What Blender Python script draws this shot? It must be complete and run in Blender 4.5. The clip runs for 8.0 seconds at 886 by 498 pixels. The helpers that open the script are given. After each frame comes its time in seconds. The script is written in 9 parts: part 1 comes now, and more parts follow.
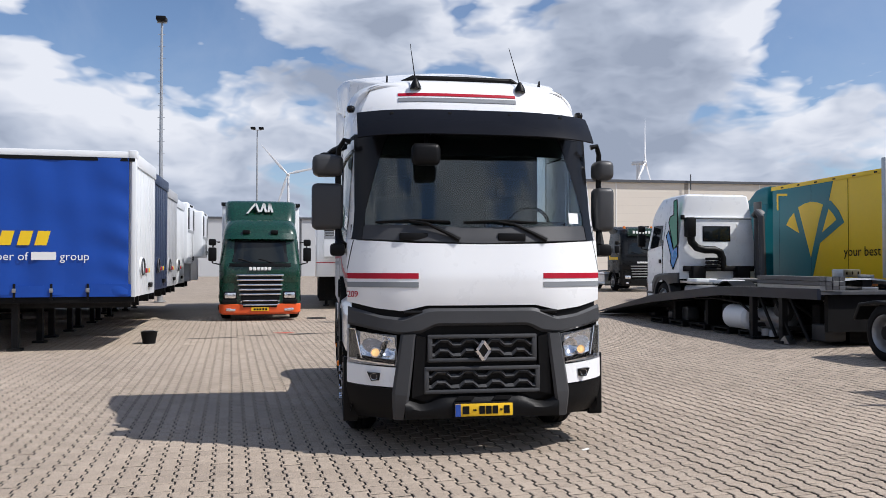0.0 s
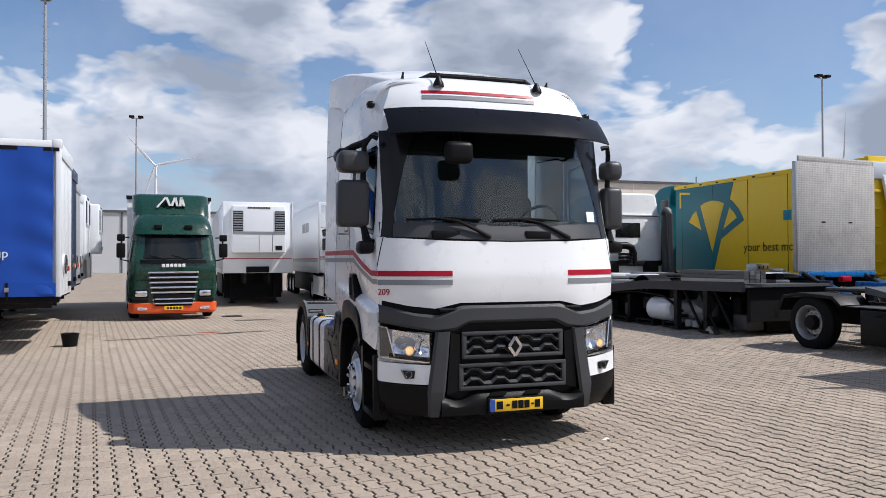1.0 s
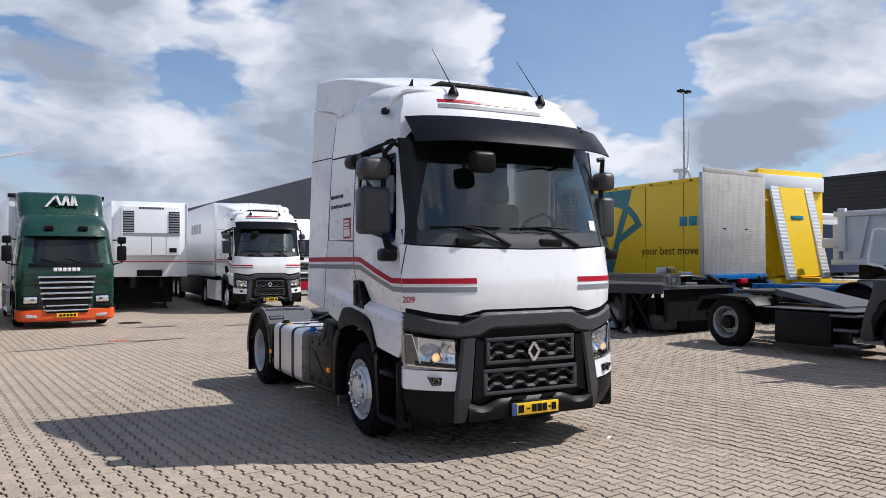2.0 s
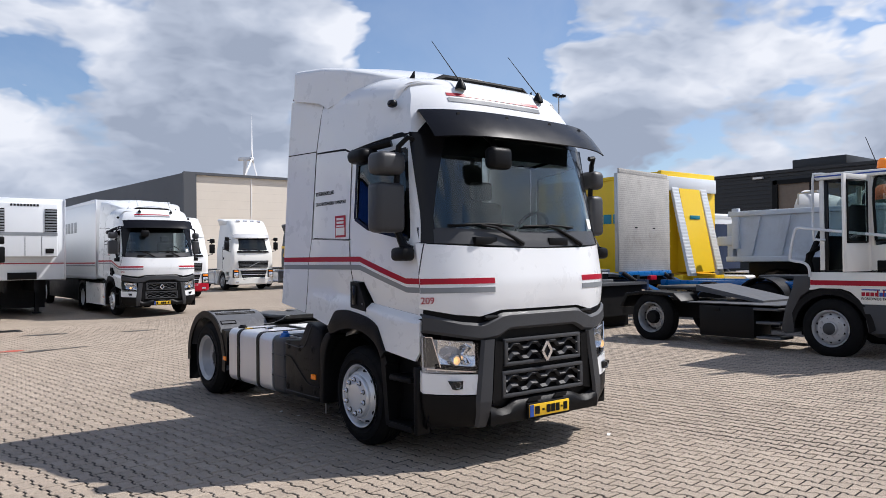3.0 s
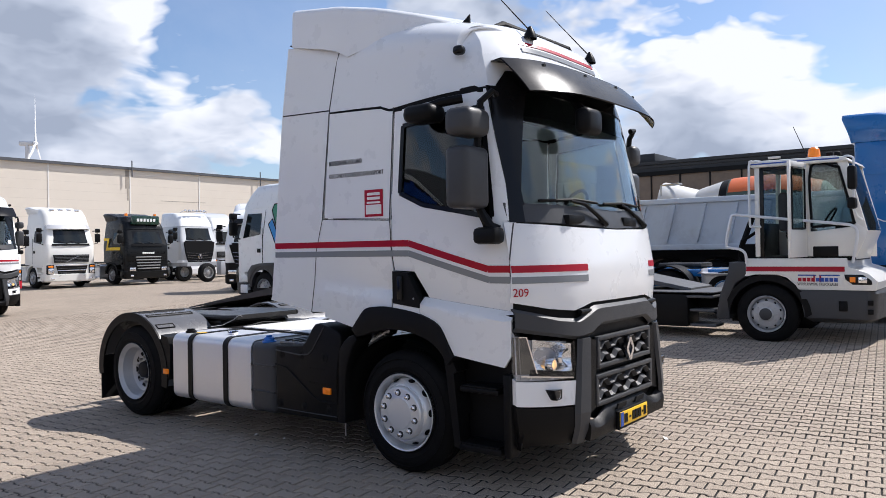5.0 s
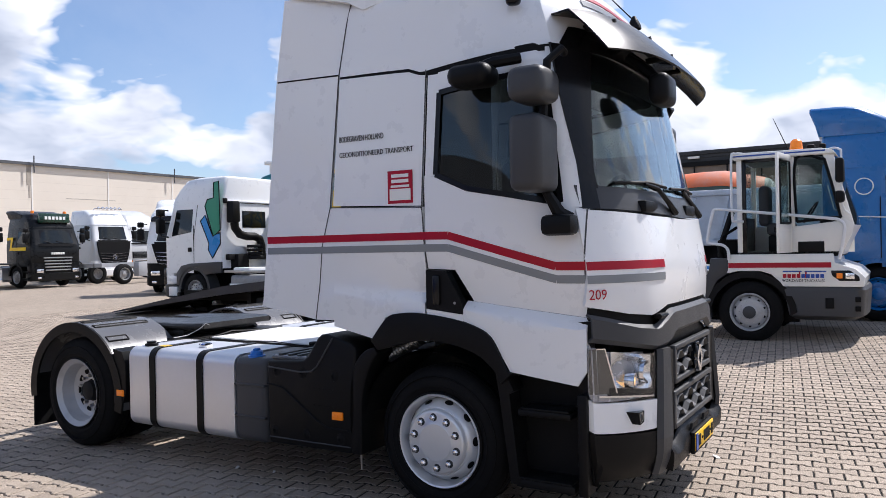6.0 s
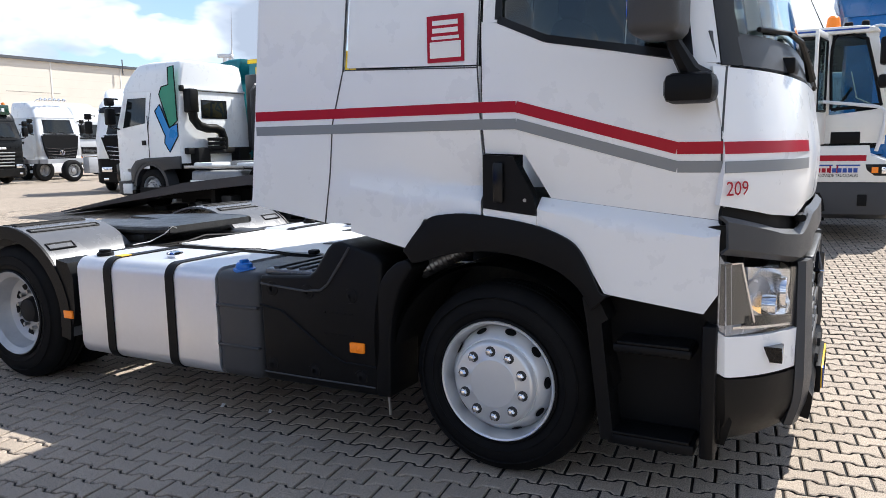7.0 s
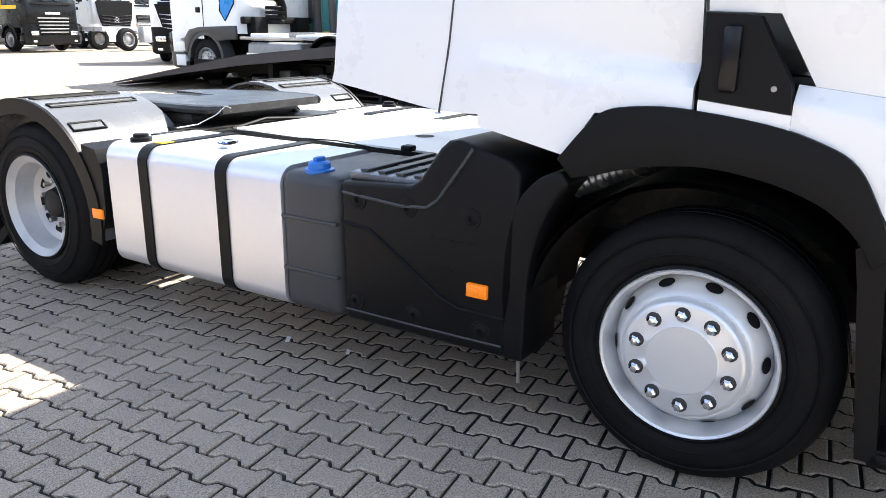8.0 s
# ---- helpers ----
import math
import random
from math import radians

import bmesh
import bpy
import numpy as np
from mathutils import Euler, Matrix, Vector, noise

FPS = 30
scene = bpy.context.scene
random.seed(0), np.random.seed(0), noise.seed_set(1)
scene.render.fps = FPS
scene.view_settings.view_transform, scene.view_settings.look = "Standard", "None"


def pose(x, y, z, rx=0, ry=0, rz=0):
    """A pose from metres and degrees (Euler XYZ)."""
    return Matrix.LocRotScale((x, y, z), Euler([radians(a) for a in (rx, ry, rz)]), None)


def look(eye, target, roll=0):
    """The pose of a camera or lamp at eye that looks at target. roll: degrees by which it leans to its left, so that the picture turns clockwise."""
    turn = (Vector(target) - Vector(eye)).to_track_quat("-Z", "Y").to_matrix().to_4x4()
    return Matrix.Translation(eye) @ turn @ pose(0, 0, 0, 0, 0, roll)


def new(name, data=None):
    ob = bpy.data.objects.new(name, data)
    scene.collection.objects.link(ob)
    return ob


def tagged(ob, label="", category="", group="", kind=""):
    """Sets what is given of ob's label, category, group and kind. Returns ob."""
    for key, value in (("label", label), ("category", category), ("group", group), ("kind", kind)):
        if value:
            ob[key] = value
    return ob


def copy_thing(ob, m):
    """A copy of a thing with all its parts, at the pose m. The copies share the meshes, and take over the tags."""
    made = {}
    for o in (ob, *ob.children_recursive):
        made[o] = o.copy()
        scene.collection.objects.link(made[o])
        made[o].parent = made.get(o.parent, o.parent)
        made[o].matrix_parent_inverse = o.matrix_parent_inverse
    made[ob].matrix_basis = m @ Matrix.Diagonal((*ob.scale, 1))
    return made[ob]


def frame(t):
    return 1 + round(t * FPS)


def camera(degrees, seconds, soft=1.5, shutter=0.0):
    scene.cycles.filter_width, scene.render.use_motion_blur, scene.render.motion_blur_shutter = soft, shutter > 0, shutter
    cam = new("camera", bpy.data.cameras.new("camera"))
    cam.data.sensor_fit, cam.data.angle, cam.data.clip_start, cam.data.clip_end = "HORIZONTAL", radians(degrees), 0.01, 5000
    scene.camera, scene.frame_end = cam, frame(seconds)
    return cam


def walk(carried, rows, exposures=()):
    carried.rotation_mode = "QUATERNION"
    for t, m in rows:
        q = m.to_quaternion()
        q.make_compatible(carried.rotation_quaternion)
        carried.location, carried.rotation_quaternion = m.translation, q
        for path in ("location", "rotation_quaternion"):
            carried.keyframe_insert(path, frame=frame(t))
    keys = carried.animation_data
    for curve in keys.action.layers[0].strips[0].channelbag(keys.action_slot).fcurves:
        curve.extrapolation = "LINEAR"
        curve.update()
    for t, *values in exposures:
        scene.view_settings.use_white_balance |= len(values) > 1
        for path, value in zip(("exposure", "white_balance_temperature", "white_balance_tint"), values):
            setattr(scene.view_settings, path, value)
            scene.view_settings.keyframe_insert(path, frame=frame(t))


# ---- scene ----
cam = camera(60.8, 8.0, 0.8)
PATH = [
    (0, (-1.376, -6.643, 1.709), (-1.075, -4.666, 1.751), 0.0),
    (0.5, (-2.07, -6.492, 1.723), (-1.606, -4.547, 1.755), -0.0),
    (1, (-2.746, -6.358, 1.735), (-2.129, -4.456, 1.763), -0.2),
    (1.2, (-3.045, -6.256, 1.753), (-2.352, -4.38, 1.783), -0.2),
    (2.3, (-4.423, -5.641, 1.799), (-3.385, -3.932, 1.831), -0.3),
    (2.5, (-4.628, -5.444, 1.786), (-3.522, -3.778, 1.82), -0.4),
    (3, (-5.09, -4.923, 1.806), (-3.851, -3.353, 1.832), -0.6),
    (3.5, (-5.449, -4.413, 1.814), (-4.101, -2.936, 1.826), -0.8),
    (4, (-5.651, -3.781, 1.781), (-4.204, -2.399, 1.771), -0.9),
    (4.5, (-5.793, -3.073, 1.769), (-4.259, -1.79, 1.749), -1.0),
    (4.7, (-5.776, -2.865, 1.767), (-4.219, -1.61, 1.751), -1.0),
    (5.8, (-5.394, -1.434, 1.728), (-3.713, -0.352, 1.751), -1.1),
    (6, (-5.335, -1.208, 1.735), (-3.624, -0.171, 1.731), -1.2),
    (6.5, (-4.947, -0.657, 1.723), (-3.201, 0.314, 1.638), -1.4),
    (7, (-4.47, -0.12, 1.647), (-2.727, 0.822, 1.372), -1.1),
    (7.5, (-4.021, 0.37, 1.589), (-2.335, 1.352, 1.15), -0.0),
    (8, (-3.613, 0.805, 1.553), (-1.995, 1.832, 0.983), 0.6),
]
walk(cam, [(t, look(eye, target, roll)) for t, eye, target, roll in PATH],
     ((0.0, 0.05, 5980, 13), (4.5, 0.26, 6020, 13), (6.0, 0.4, 5950, 15), (6.5, 0.5, 5950, 14), (7.0, 0.8, 6000, 10), (7.5, 1.37, 6150, 8), (8.0, 1.86, 6250, 9)))


# ---- daylight: broken cloud, sun over the yard's right-hand side ----
SKY_STRENGTH = 0.108
SUN_WAY = Vector((0.755, -0.34, 1.0)).normalized()
sun = new("sun", bpy.data.lights.new("sun", "SUN"))
sun.data.energy, sun.data.angle, sun.data.color = 5.0, radians(0.53), (1.0, 0.935, 0.83)
sun.matrix_world = look(SUN_WAY * 60, (0, 0, 0))

world = bpy.data.worlds.new("sky")
scene.world = world
world.use_nodes = True


class Nodes:
    """Short hand for making node trees."""

    def __init__(self, tree):
        self.tree = tree
        tree.nodes.clear()

    def add(self, kind, inputs=None, **props):
        node = self.tree.nodes.new(kind)
        for key, value in props.items():
            setattr(node, key, value)
        for key, value in (inputs or {}).items():
            self.link(value, node.inputs[key])
        return node

    def link(self, value, socket):
        if isinstance(value, bpy.types.NodeSocket):
            self.tree.links.new(value, socket)
        else:
            socket.default_value = value

    def math(self, op, a, b=0.0, clamp=False):
        return self.add("ShaderNodeMath", {0: a, 1: b}, operation=op, use_clamp=clamp).outputs[0]

    def mix(self, fac, a, b, blend="MIX"):
        node = self.add("ShaderNodeMix", data_type="RGBA", blend_type=blend)
        self.link(fac, node.inputs[0]), self.link(a, node.inputs[6]), self.link(b, node.inputs[7])
        return node.outputs[2]

    def ramp(self, fac, stops):
        node = self.add("ShaderNodeValToRGB", {0: fac})
        while len(node.color_ramp.elements) < len(stops):
            node.color_ramp.elements.new(0.5)
        for el, (at, col) in zip(node.color_ramp.elements, stops):
            el.position, el.color = at, col if len(col) == 4 else (*col, 1)
        return node.outputs[0]

    def noise(self, vector, scale, detail=4.0, rough=0.55, distortion=0.0):
        return self.add("ShaderNodeTexNoise", {"Vector": vector, "Scale": scale, "Detail": detail, "Roughness": rough, "Distortion": distortion}).outputs[0]


def grey(v):
    return (v, v, v, 1)


def make_sky():
    n = Nodes(world.node_tree)
    way = n.add("ShaderNodeTexCoord").outputs["Generated"]
    sky = n.add("ShaderNodeTexSky", sky_type="NISHITA", sun_disc=False, sun_elevation=math.asin(SUN_WAY.z),
                sun_rotation=math.atan2(SUN_WAY.x, SUN_WAY.y), altitude=0.0, air_density=1.0, dust_density=0.8, ozone_density=2.2).outputs[0]
    xyz = n.add("ShaderNodeSeparateXYZ", {0: way}).outputs

    def billow(offset):
        """How much cloud lies along a direction, shifted by offset."""
        at = n.add("ShaderNodeVectorMath", {0: way, 1: offset}, operation="ADD").outputs[0]
        at = n.add("ShaderNodeVectorMath", {0: at, 1: (1.0, 1.0, 2.1)}, operation="MULTIPLY").outputs[0]
        drift = n.add("ShaderNodeTexNoise", {"Vector": at, "Scale": 7.0, "Detail": 3.0, "Roughness": 0.55}).outputs["Color"]
        drift = n.add("ShaderNodeVectorMath", {0: drift, 1: (-0.5, -0.5, -0.5)}, operation="ADD").outputs[0]
        drift = n.add("ShaderNodeVectorMath", {0: drift, "Scale": 0.16}, operation="SCALE").outputs[0]
        warped = n.add("ShaderNodeVectorMath", {0: at, 1: drift}, operation="ADD").outputs[0]
        puff = None
        for scale, weight in ((6.5, 0.26), (15.0, 0.14), (34.0, 0.07), (75.0, 0.03)):
            cell = n.add("ShaderNodeTexVoronoi", {"Vector": warped, "Scale": scale}, feature="SMOOTH_F1").outputs["Distance"]
            term = n.math("MULTIPLY", n.math("SUBTRACT", 0.55, cell), weight)
            puff = term if puff is None else n.math("ADD", puff, term)
        base = n.math("ADD", n.math("ADD", n.math("MULTIPLY", n.noise(at, 2.7, 4.0, 0.45, 0.0), 0.56), 0.105), n.math("MULTIPLY", n.noise(at, 9.0, 4.0, 0.5, 0.0), 0.18))
        return n.math("ADD", base, puff)

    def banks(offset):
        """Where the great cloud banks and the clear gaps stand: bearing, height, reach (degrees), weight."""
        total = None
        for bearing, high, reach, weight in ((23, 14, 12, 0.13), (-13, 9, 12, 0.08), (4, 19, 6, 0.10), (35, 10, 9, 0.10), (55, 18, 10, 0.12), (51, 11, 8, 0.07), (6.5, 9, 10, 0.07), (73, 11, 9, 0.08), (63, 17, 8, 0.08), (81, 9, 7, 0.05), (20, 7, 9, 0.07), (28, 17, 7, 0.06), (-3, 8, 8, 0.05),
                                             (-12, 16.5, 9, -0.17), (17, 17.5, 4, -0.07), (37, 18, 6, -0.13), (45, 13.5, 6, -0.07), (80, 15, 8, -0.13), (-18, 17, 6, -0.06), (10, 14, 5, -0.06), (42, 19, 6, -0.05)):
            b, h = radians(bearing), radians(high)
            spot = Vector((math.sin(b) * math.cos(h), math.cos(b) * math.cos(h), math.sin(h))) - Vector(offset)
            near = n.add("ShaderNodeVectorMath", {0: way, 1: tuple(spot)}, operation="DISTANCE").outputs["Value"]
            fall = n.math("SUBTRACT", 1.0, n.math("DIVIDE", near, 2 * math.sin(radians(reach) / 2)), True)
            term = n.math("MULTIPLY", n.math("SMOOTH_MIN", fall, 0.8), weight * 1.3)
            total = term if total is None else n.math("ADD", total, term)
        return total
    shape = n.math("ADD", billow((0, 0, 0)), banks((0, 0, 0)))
    low = n.math("MULTIPLY", n.math("SUBTRACT", 0.2, xyz[2], True), 0.35)
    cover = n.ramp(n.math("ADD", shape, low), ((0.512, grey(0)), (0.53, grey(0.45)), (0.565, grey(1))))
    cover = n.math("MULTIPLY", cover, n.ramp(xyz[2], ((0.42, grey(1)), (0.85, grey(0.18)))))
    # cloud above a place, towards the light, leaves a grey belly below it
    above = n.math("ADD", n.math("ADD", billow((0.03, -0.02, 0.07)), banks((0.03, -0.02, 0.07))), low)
    tone = n.ramp(above, ((0.47, (7.5, 7.5, 7.45)), (0.54, (5.9, 6.1, 6.4)), (0.61, (4.3, 4.65, 5.2)), (0.70, (3.0, 3.35, 3.95))))
    veil = n.mix(n.math("MULTIPLY", n.ramp(n.noise(way, 5.0, 6.0, 0.6, 0.4), ((0.42, grey(0)), (0.65, grey(1)))), 0.18), sky, (4.6, 5.1, 5.9, 1))
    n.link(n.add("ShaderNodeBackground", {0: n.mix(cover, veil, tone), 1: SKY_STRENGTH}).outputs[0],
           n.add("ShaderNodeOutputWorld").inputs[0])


make_sky()

# ---- materials ----
def surface(name, colour, rough=0.5, metal=0.0, vary=0.12, scale=6.0, fine=60.0, bump=0.05, coat=0.0, rough_vary=0.15, dirt=None, dirt_amount=0.0, spec=0.5):
    """A painted, moulded or metal surface: colour with broad and fine variation, wear in the gloss, a fine relief."""
    m = bpy.data.materials.new(name)
    m.use_nodes = True
    n = Nodes(m.node_tree)
    at = n.add("ShaderNodeTexCoord").outputs["Object"]
    broad, small = n.noise(at, scale, 5.0, 0.6), n.noise(at, fine, 3.0, 0.6)
    shift = n.math("ADD", n.math("MULTIPLY", n.math("SUBTRACT", broad, 0.5), vary * 2), n.math("MULTIPLY", n.math("SUBTRACT", small, 0.5), vary))
    value = n.math("ADD", shift, 1.0)
    col = n.mix(1.0, (*colour, 1), n.add("ShaderNodeCombineXYZ", {0: value, 1: value, 2: value}).outputs[0], "MULTIPLY")
    if dirt:
        spots = n.ramp(n.noise(at, scale * 0.6, 8.0, 0.7, 0.4), ((0.5, grey(0)), (0.72, grey(1))))
        col = n.mix(n.math("MULTIPLY", spots, dirt_amount), col, (*dirt, 1))
    r = n.math("ADD", n.math("MULTIPLY", n.math("SUBTRACT", broad, 0.5), rough_vary * 2), rough, True)
    b = n.add("ShaderNodeBsdfPrincipled", {"Base Color": col, "Roughness": r, "Metallic": metal, "Coat Weight": coat, "Coat Roughness": 0.06, "Specular IOR Level": spec})
    if bump:
        relief = n.add("ShaderNodeBump", {"Height": small, "Strength": bump, "Distance": 0.004})
        n.link(relief.outputs[0], b.inputs["Normal"])
    n.link(b.outputs[0], n.add("ShaderNodeOutputMaterial").inputs[0])
    return m


def glazing(name, tint, gloss=0.04):
    """Clear or tinted sheet glass: sees through, mirrors more at a flat angle."""
    m = bpy.data.materials.new(name)
    m.use_nodes = True
    n = Nodes(m.node_tree)
    at = n.add("ShaderNodeTexCoord").outputs["Object"]
    film = n.math("ADD", n.math("MULTIPLY", n.noise(at, 5.0, 5.0, 0.6), 0.02), 0.004)
    clear = n.add("ShaderNodeBsdfTransparent", {0: (*tint, 1)}).outputs[0]
    shine = n.add("ShaderNodeBsdfGlossy", {"Color": grey(0.95), "Roughness": film}).outputs[0]
    facing = n.add("ShaderNodeLayerWeight", {"Blend": 0.5}).outputs["Facing"]
    edge = n.math("ADD", n.math("MULTIPLY", n.math("POWER", facing, 4.0), 0.75), gloss, True)
    n.link(n.add("ShaderNodeMixShader", {0: edge, 1: clear, 2: shine}).outputs[0], n.add("ShaderNodeOutputMaterial").inputs[0])
    return m


def glow(name, colour, strength):
    m = bpy.data.materials.new(name)
    m.use_nodes = True
    n = Nodes(m.node_tree)
    b = n.add("ShaderNodeBsdfPrincipled", {"Base Color": (*colour, 1), "Roughness": 0.25, "Emission Color": (*colour, 1), "Emission Strength": strength})
    n.link(b.outputs[0], n.add("ShaderNodeOutputMaterial").inputs[0])
    return m


WHITE = surface("white_paint", (0.82, 0.83, 0.835), 0.28, vary=0.006, coat=0.5, bump=0.0, rough_vary=0.03)
IVORY = surface("ivory_paint", (0.79, 0.78, 0.74), 0.32, vary=0.03, coat=0.4, bump=0.01, rough_vary=0.05)
GREY_PL = surface("grey_plastic", (0.048, 0.049, 0.052), 0.43, vary=0.08, fine=260, bump=0.2, spec=0.35)
DARK_PL = surface("dark_plastic", (0.006, 0.006, 0.0065), 0.42, vary=0.15, fine=240, bump=0.2, spec=0.14)
BLACK = surface("black_gloss", (0.008, 0.008, 0.009), 0.2, vary=0.1, bump=0.0, rough_vary=0.05, spec=0.25)
RUBBER = surface("tyre_rubber", (0.0065, 0.0065, 0.007), 0.7, vary=0.25, scale=9, fine=120, bump=0.3, dirt=(0.022, 0.021, 0.019), dirt_amount=0.3, spec=0.12)
SILVER = surface("silver_rim_paint", (0.72, 0.73, 0.74), 0.3, metal=0.45, vary=0.02, bump=0.0, rough_vary=0.03)
STEEL = surface("bare_steel", (0.42, 0.42, 0.41), 0.35, metal=0.9, vary=0.15, dirt=(0.12, 0.09, 0.06), dirt_amount=0.3)
ALU = surface("brushed_aluminium", (0.74, 0.74, 0.76), 0.42, metal=0.7, vary=0.05, scale=2.5, fine=30, bump=0.05)
CHROME = surface("chrome", (0.8, 0.8, 0.82), 0.1, metal=1.0, vary=0.02, bump=0.0, rough_vary=0.03)
GREASY = surface("greasy_chassis", (0.022, 0.021, 0.02), 0.42, metal=0.2, vary=0.4, scale=12, fine=70, bump=0.6, dirt=(0.14, 0.12, 0.1), dirt_amount=0.45)
FIFTH = surface("worn_greased_plate", (0.03, 0.029, 0.028), 0.34, metal=0.4, vary=0.5, scale=9, fine=40, bump=0.9, dirt=(0.11, 0.11, 0.11), dirt_amount=0.4)
CHASSIS = surface("chassis_paint", (0.011, 0.011, 0.012), 0.55, vary=0.25, scale=4, dirt=(0.04, 0.034, 0.028), dirt_amount=0.3, spec=0.2)
DECK = surface("white_deck_plate", (0.74, 0.73, 0.71), 0.4, vary=0.05, scale=4, dirt=(0.35, 0.32, 0.28), dirt_amount=0.4, bump=0.1)
RED = surface("red_stripe", (0.37, 0.004, 0.02), 0.35, vary=0.04, bump=0.0, spec=0.3)
STRIPE_GREY = surface("grey_stripe", (0.22, 0.235, 0.25), 0.35, vary=0.04, bump=0.0)
YELLOW_PLATE = surface("yellow_plate", (0.82, 0.5, 0.01), 0.4, vary=0.03, bump=0.0)
BLUE_PLATE = surface("blue_plate_band", (0.02, 0.07, 0.35), 0.4, vary=0.03, bump=0.0)
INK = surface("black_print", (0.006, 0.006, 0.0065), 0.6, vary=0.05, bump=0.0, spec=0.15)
PAPER = surface("white_label", (0.8, 0.8, 0.78), 0.5, vary=0.02, bump=0.0)
SCREEN_GLASS = glazing("windscreen_glass", (0.84, 0.91, 0.9), 0.048)
SIDE_GLASS = glazing("side_window_glass", (0.34, 0.37, 0.36), 0.05)
LENS = glazing("clear_lamp_lens", (0.95, 0.96, 0.97), 0.02)
FAR_GLASS = surface("dark_window", (0.010, 0.013, 0.014), 0.06, vary=0.3, scale=1.5, bump=0.0, rough_vary=0.02, spec=0.4)
REFLECTOR = surface("lamp_reflector", (0.86, 0.86, 0.87), 0.16, metal=0.9, vary=0.08, scale=25, bump=0.05)
AMBER = glow("amber_lens", (0.85, 0.22, 0.01), 0.08)
LAMP_ON = glow("lit_position_lamp", (1.0, 0.62, 0.25), 0.7)
INDICATOR = surface("smoky_indicator_lens", (0.10, 0.094, 0.085), 0.1, metal=0.3, vary=0.08, scale=20, coat=0.8, bump=0.02)
REAR_RIM = surface("grey_rim_paint", (0.46, 0.465, 0.475), 0.4, metal=0.3, vary=0.06, bump=0.0, dirt=(0.2, 0.19, 0.18), dirt_amount=0.3)
NUT_RING = surface("dark_nut_seat", (0.03, 0.03, 0.032), 0.5, vary=0.1, bump=0.0)
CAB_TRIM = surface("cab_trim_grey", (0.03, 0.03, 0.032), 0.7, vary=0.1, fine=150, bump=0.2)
# lining coloured near black, so the dimness inside the cab is in the paint
CAB_DIM = surface("dim_cab_lining", (0.055, 0.054, 0.052), 0.8, vary=0.08, fine=150, bump=0.2)
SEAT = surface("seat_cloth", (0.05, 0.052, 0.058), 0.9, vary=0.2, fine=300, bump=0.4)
BLUE_CAP = surface("blue_cap", (0.02, 0.16, 0.55), 0.4, vary=0.06, bump=0.05)
MIRROR = surface("mirror_glass", (0.75, 0.77, 0.78), 0.03, metal=1.0, vary=0.02, bump=0.0, rough_vary=0.01)
VISOR = surface("smoked_visor", (0.007, 0.0075, 0.01), 0.24, vary=0.1, scale=5, fine=120, bump=0.0, rough_vary=0.06, spec=0.12)
LAMP_BODY = surface("lamp_housing", (0.46, 0.46, 0.48), 0.25, metal=0.4, vary=0.15, scale=18, bump=0.05)
# dark plastic seen from above: its sky sheen is put into a paler colour
GUARD_SHEEN = surface("sky_sheen_plastic", (0.11, 0.11, 0.114), 0.26, vary=0.12, scale=5, fine=200, bump=0.08, dirt=(0.12, 0.115, 0.11), dirt_amount=0.3)

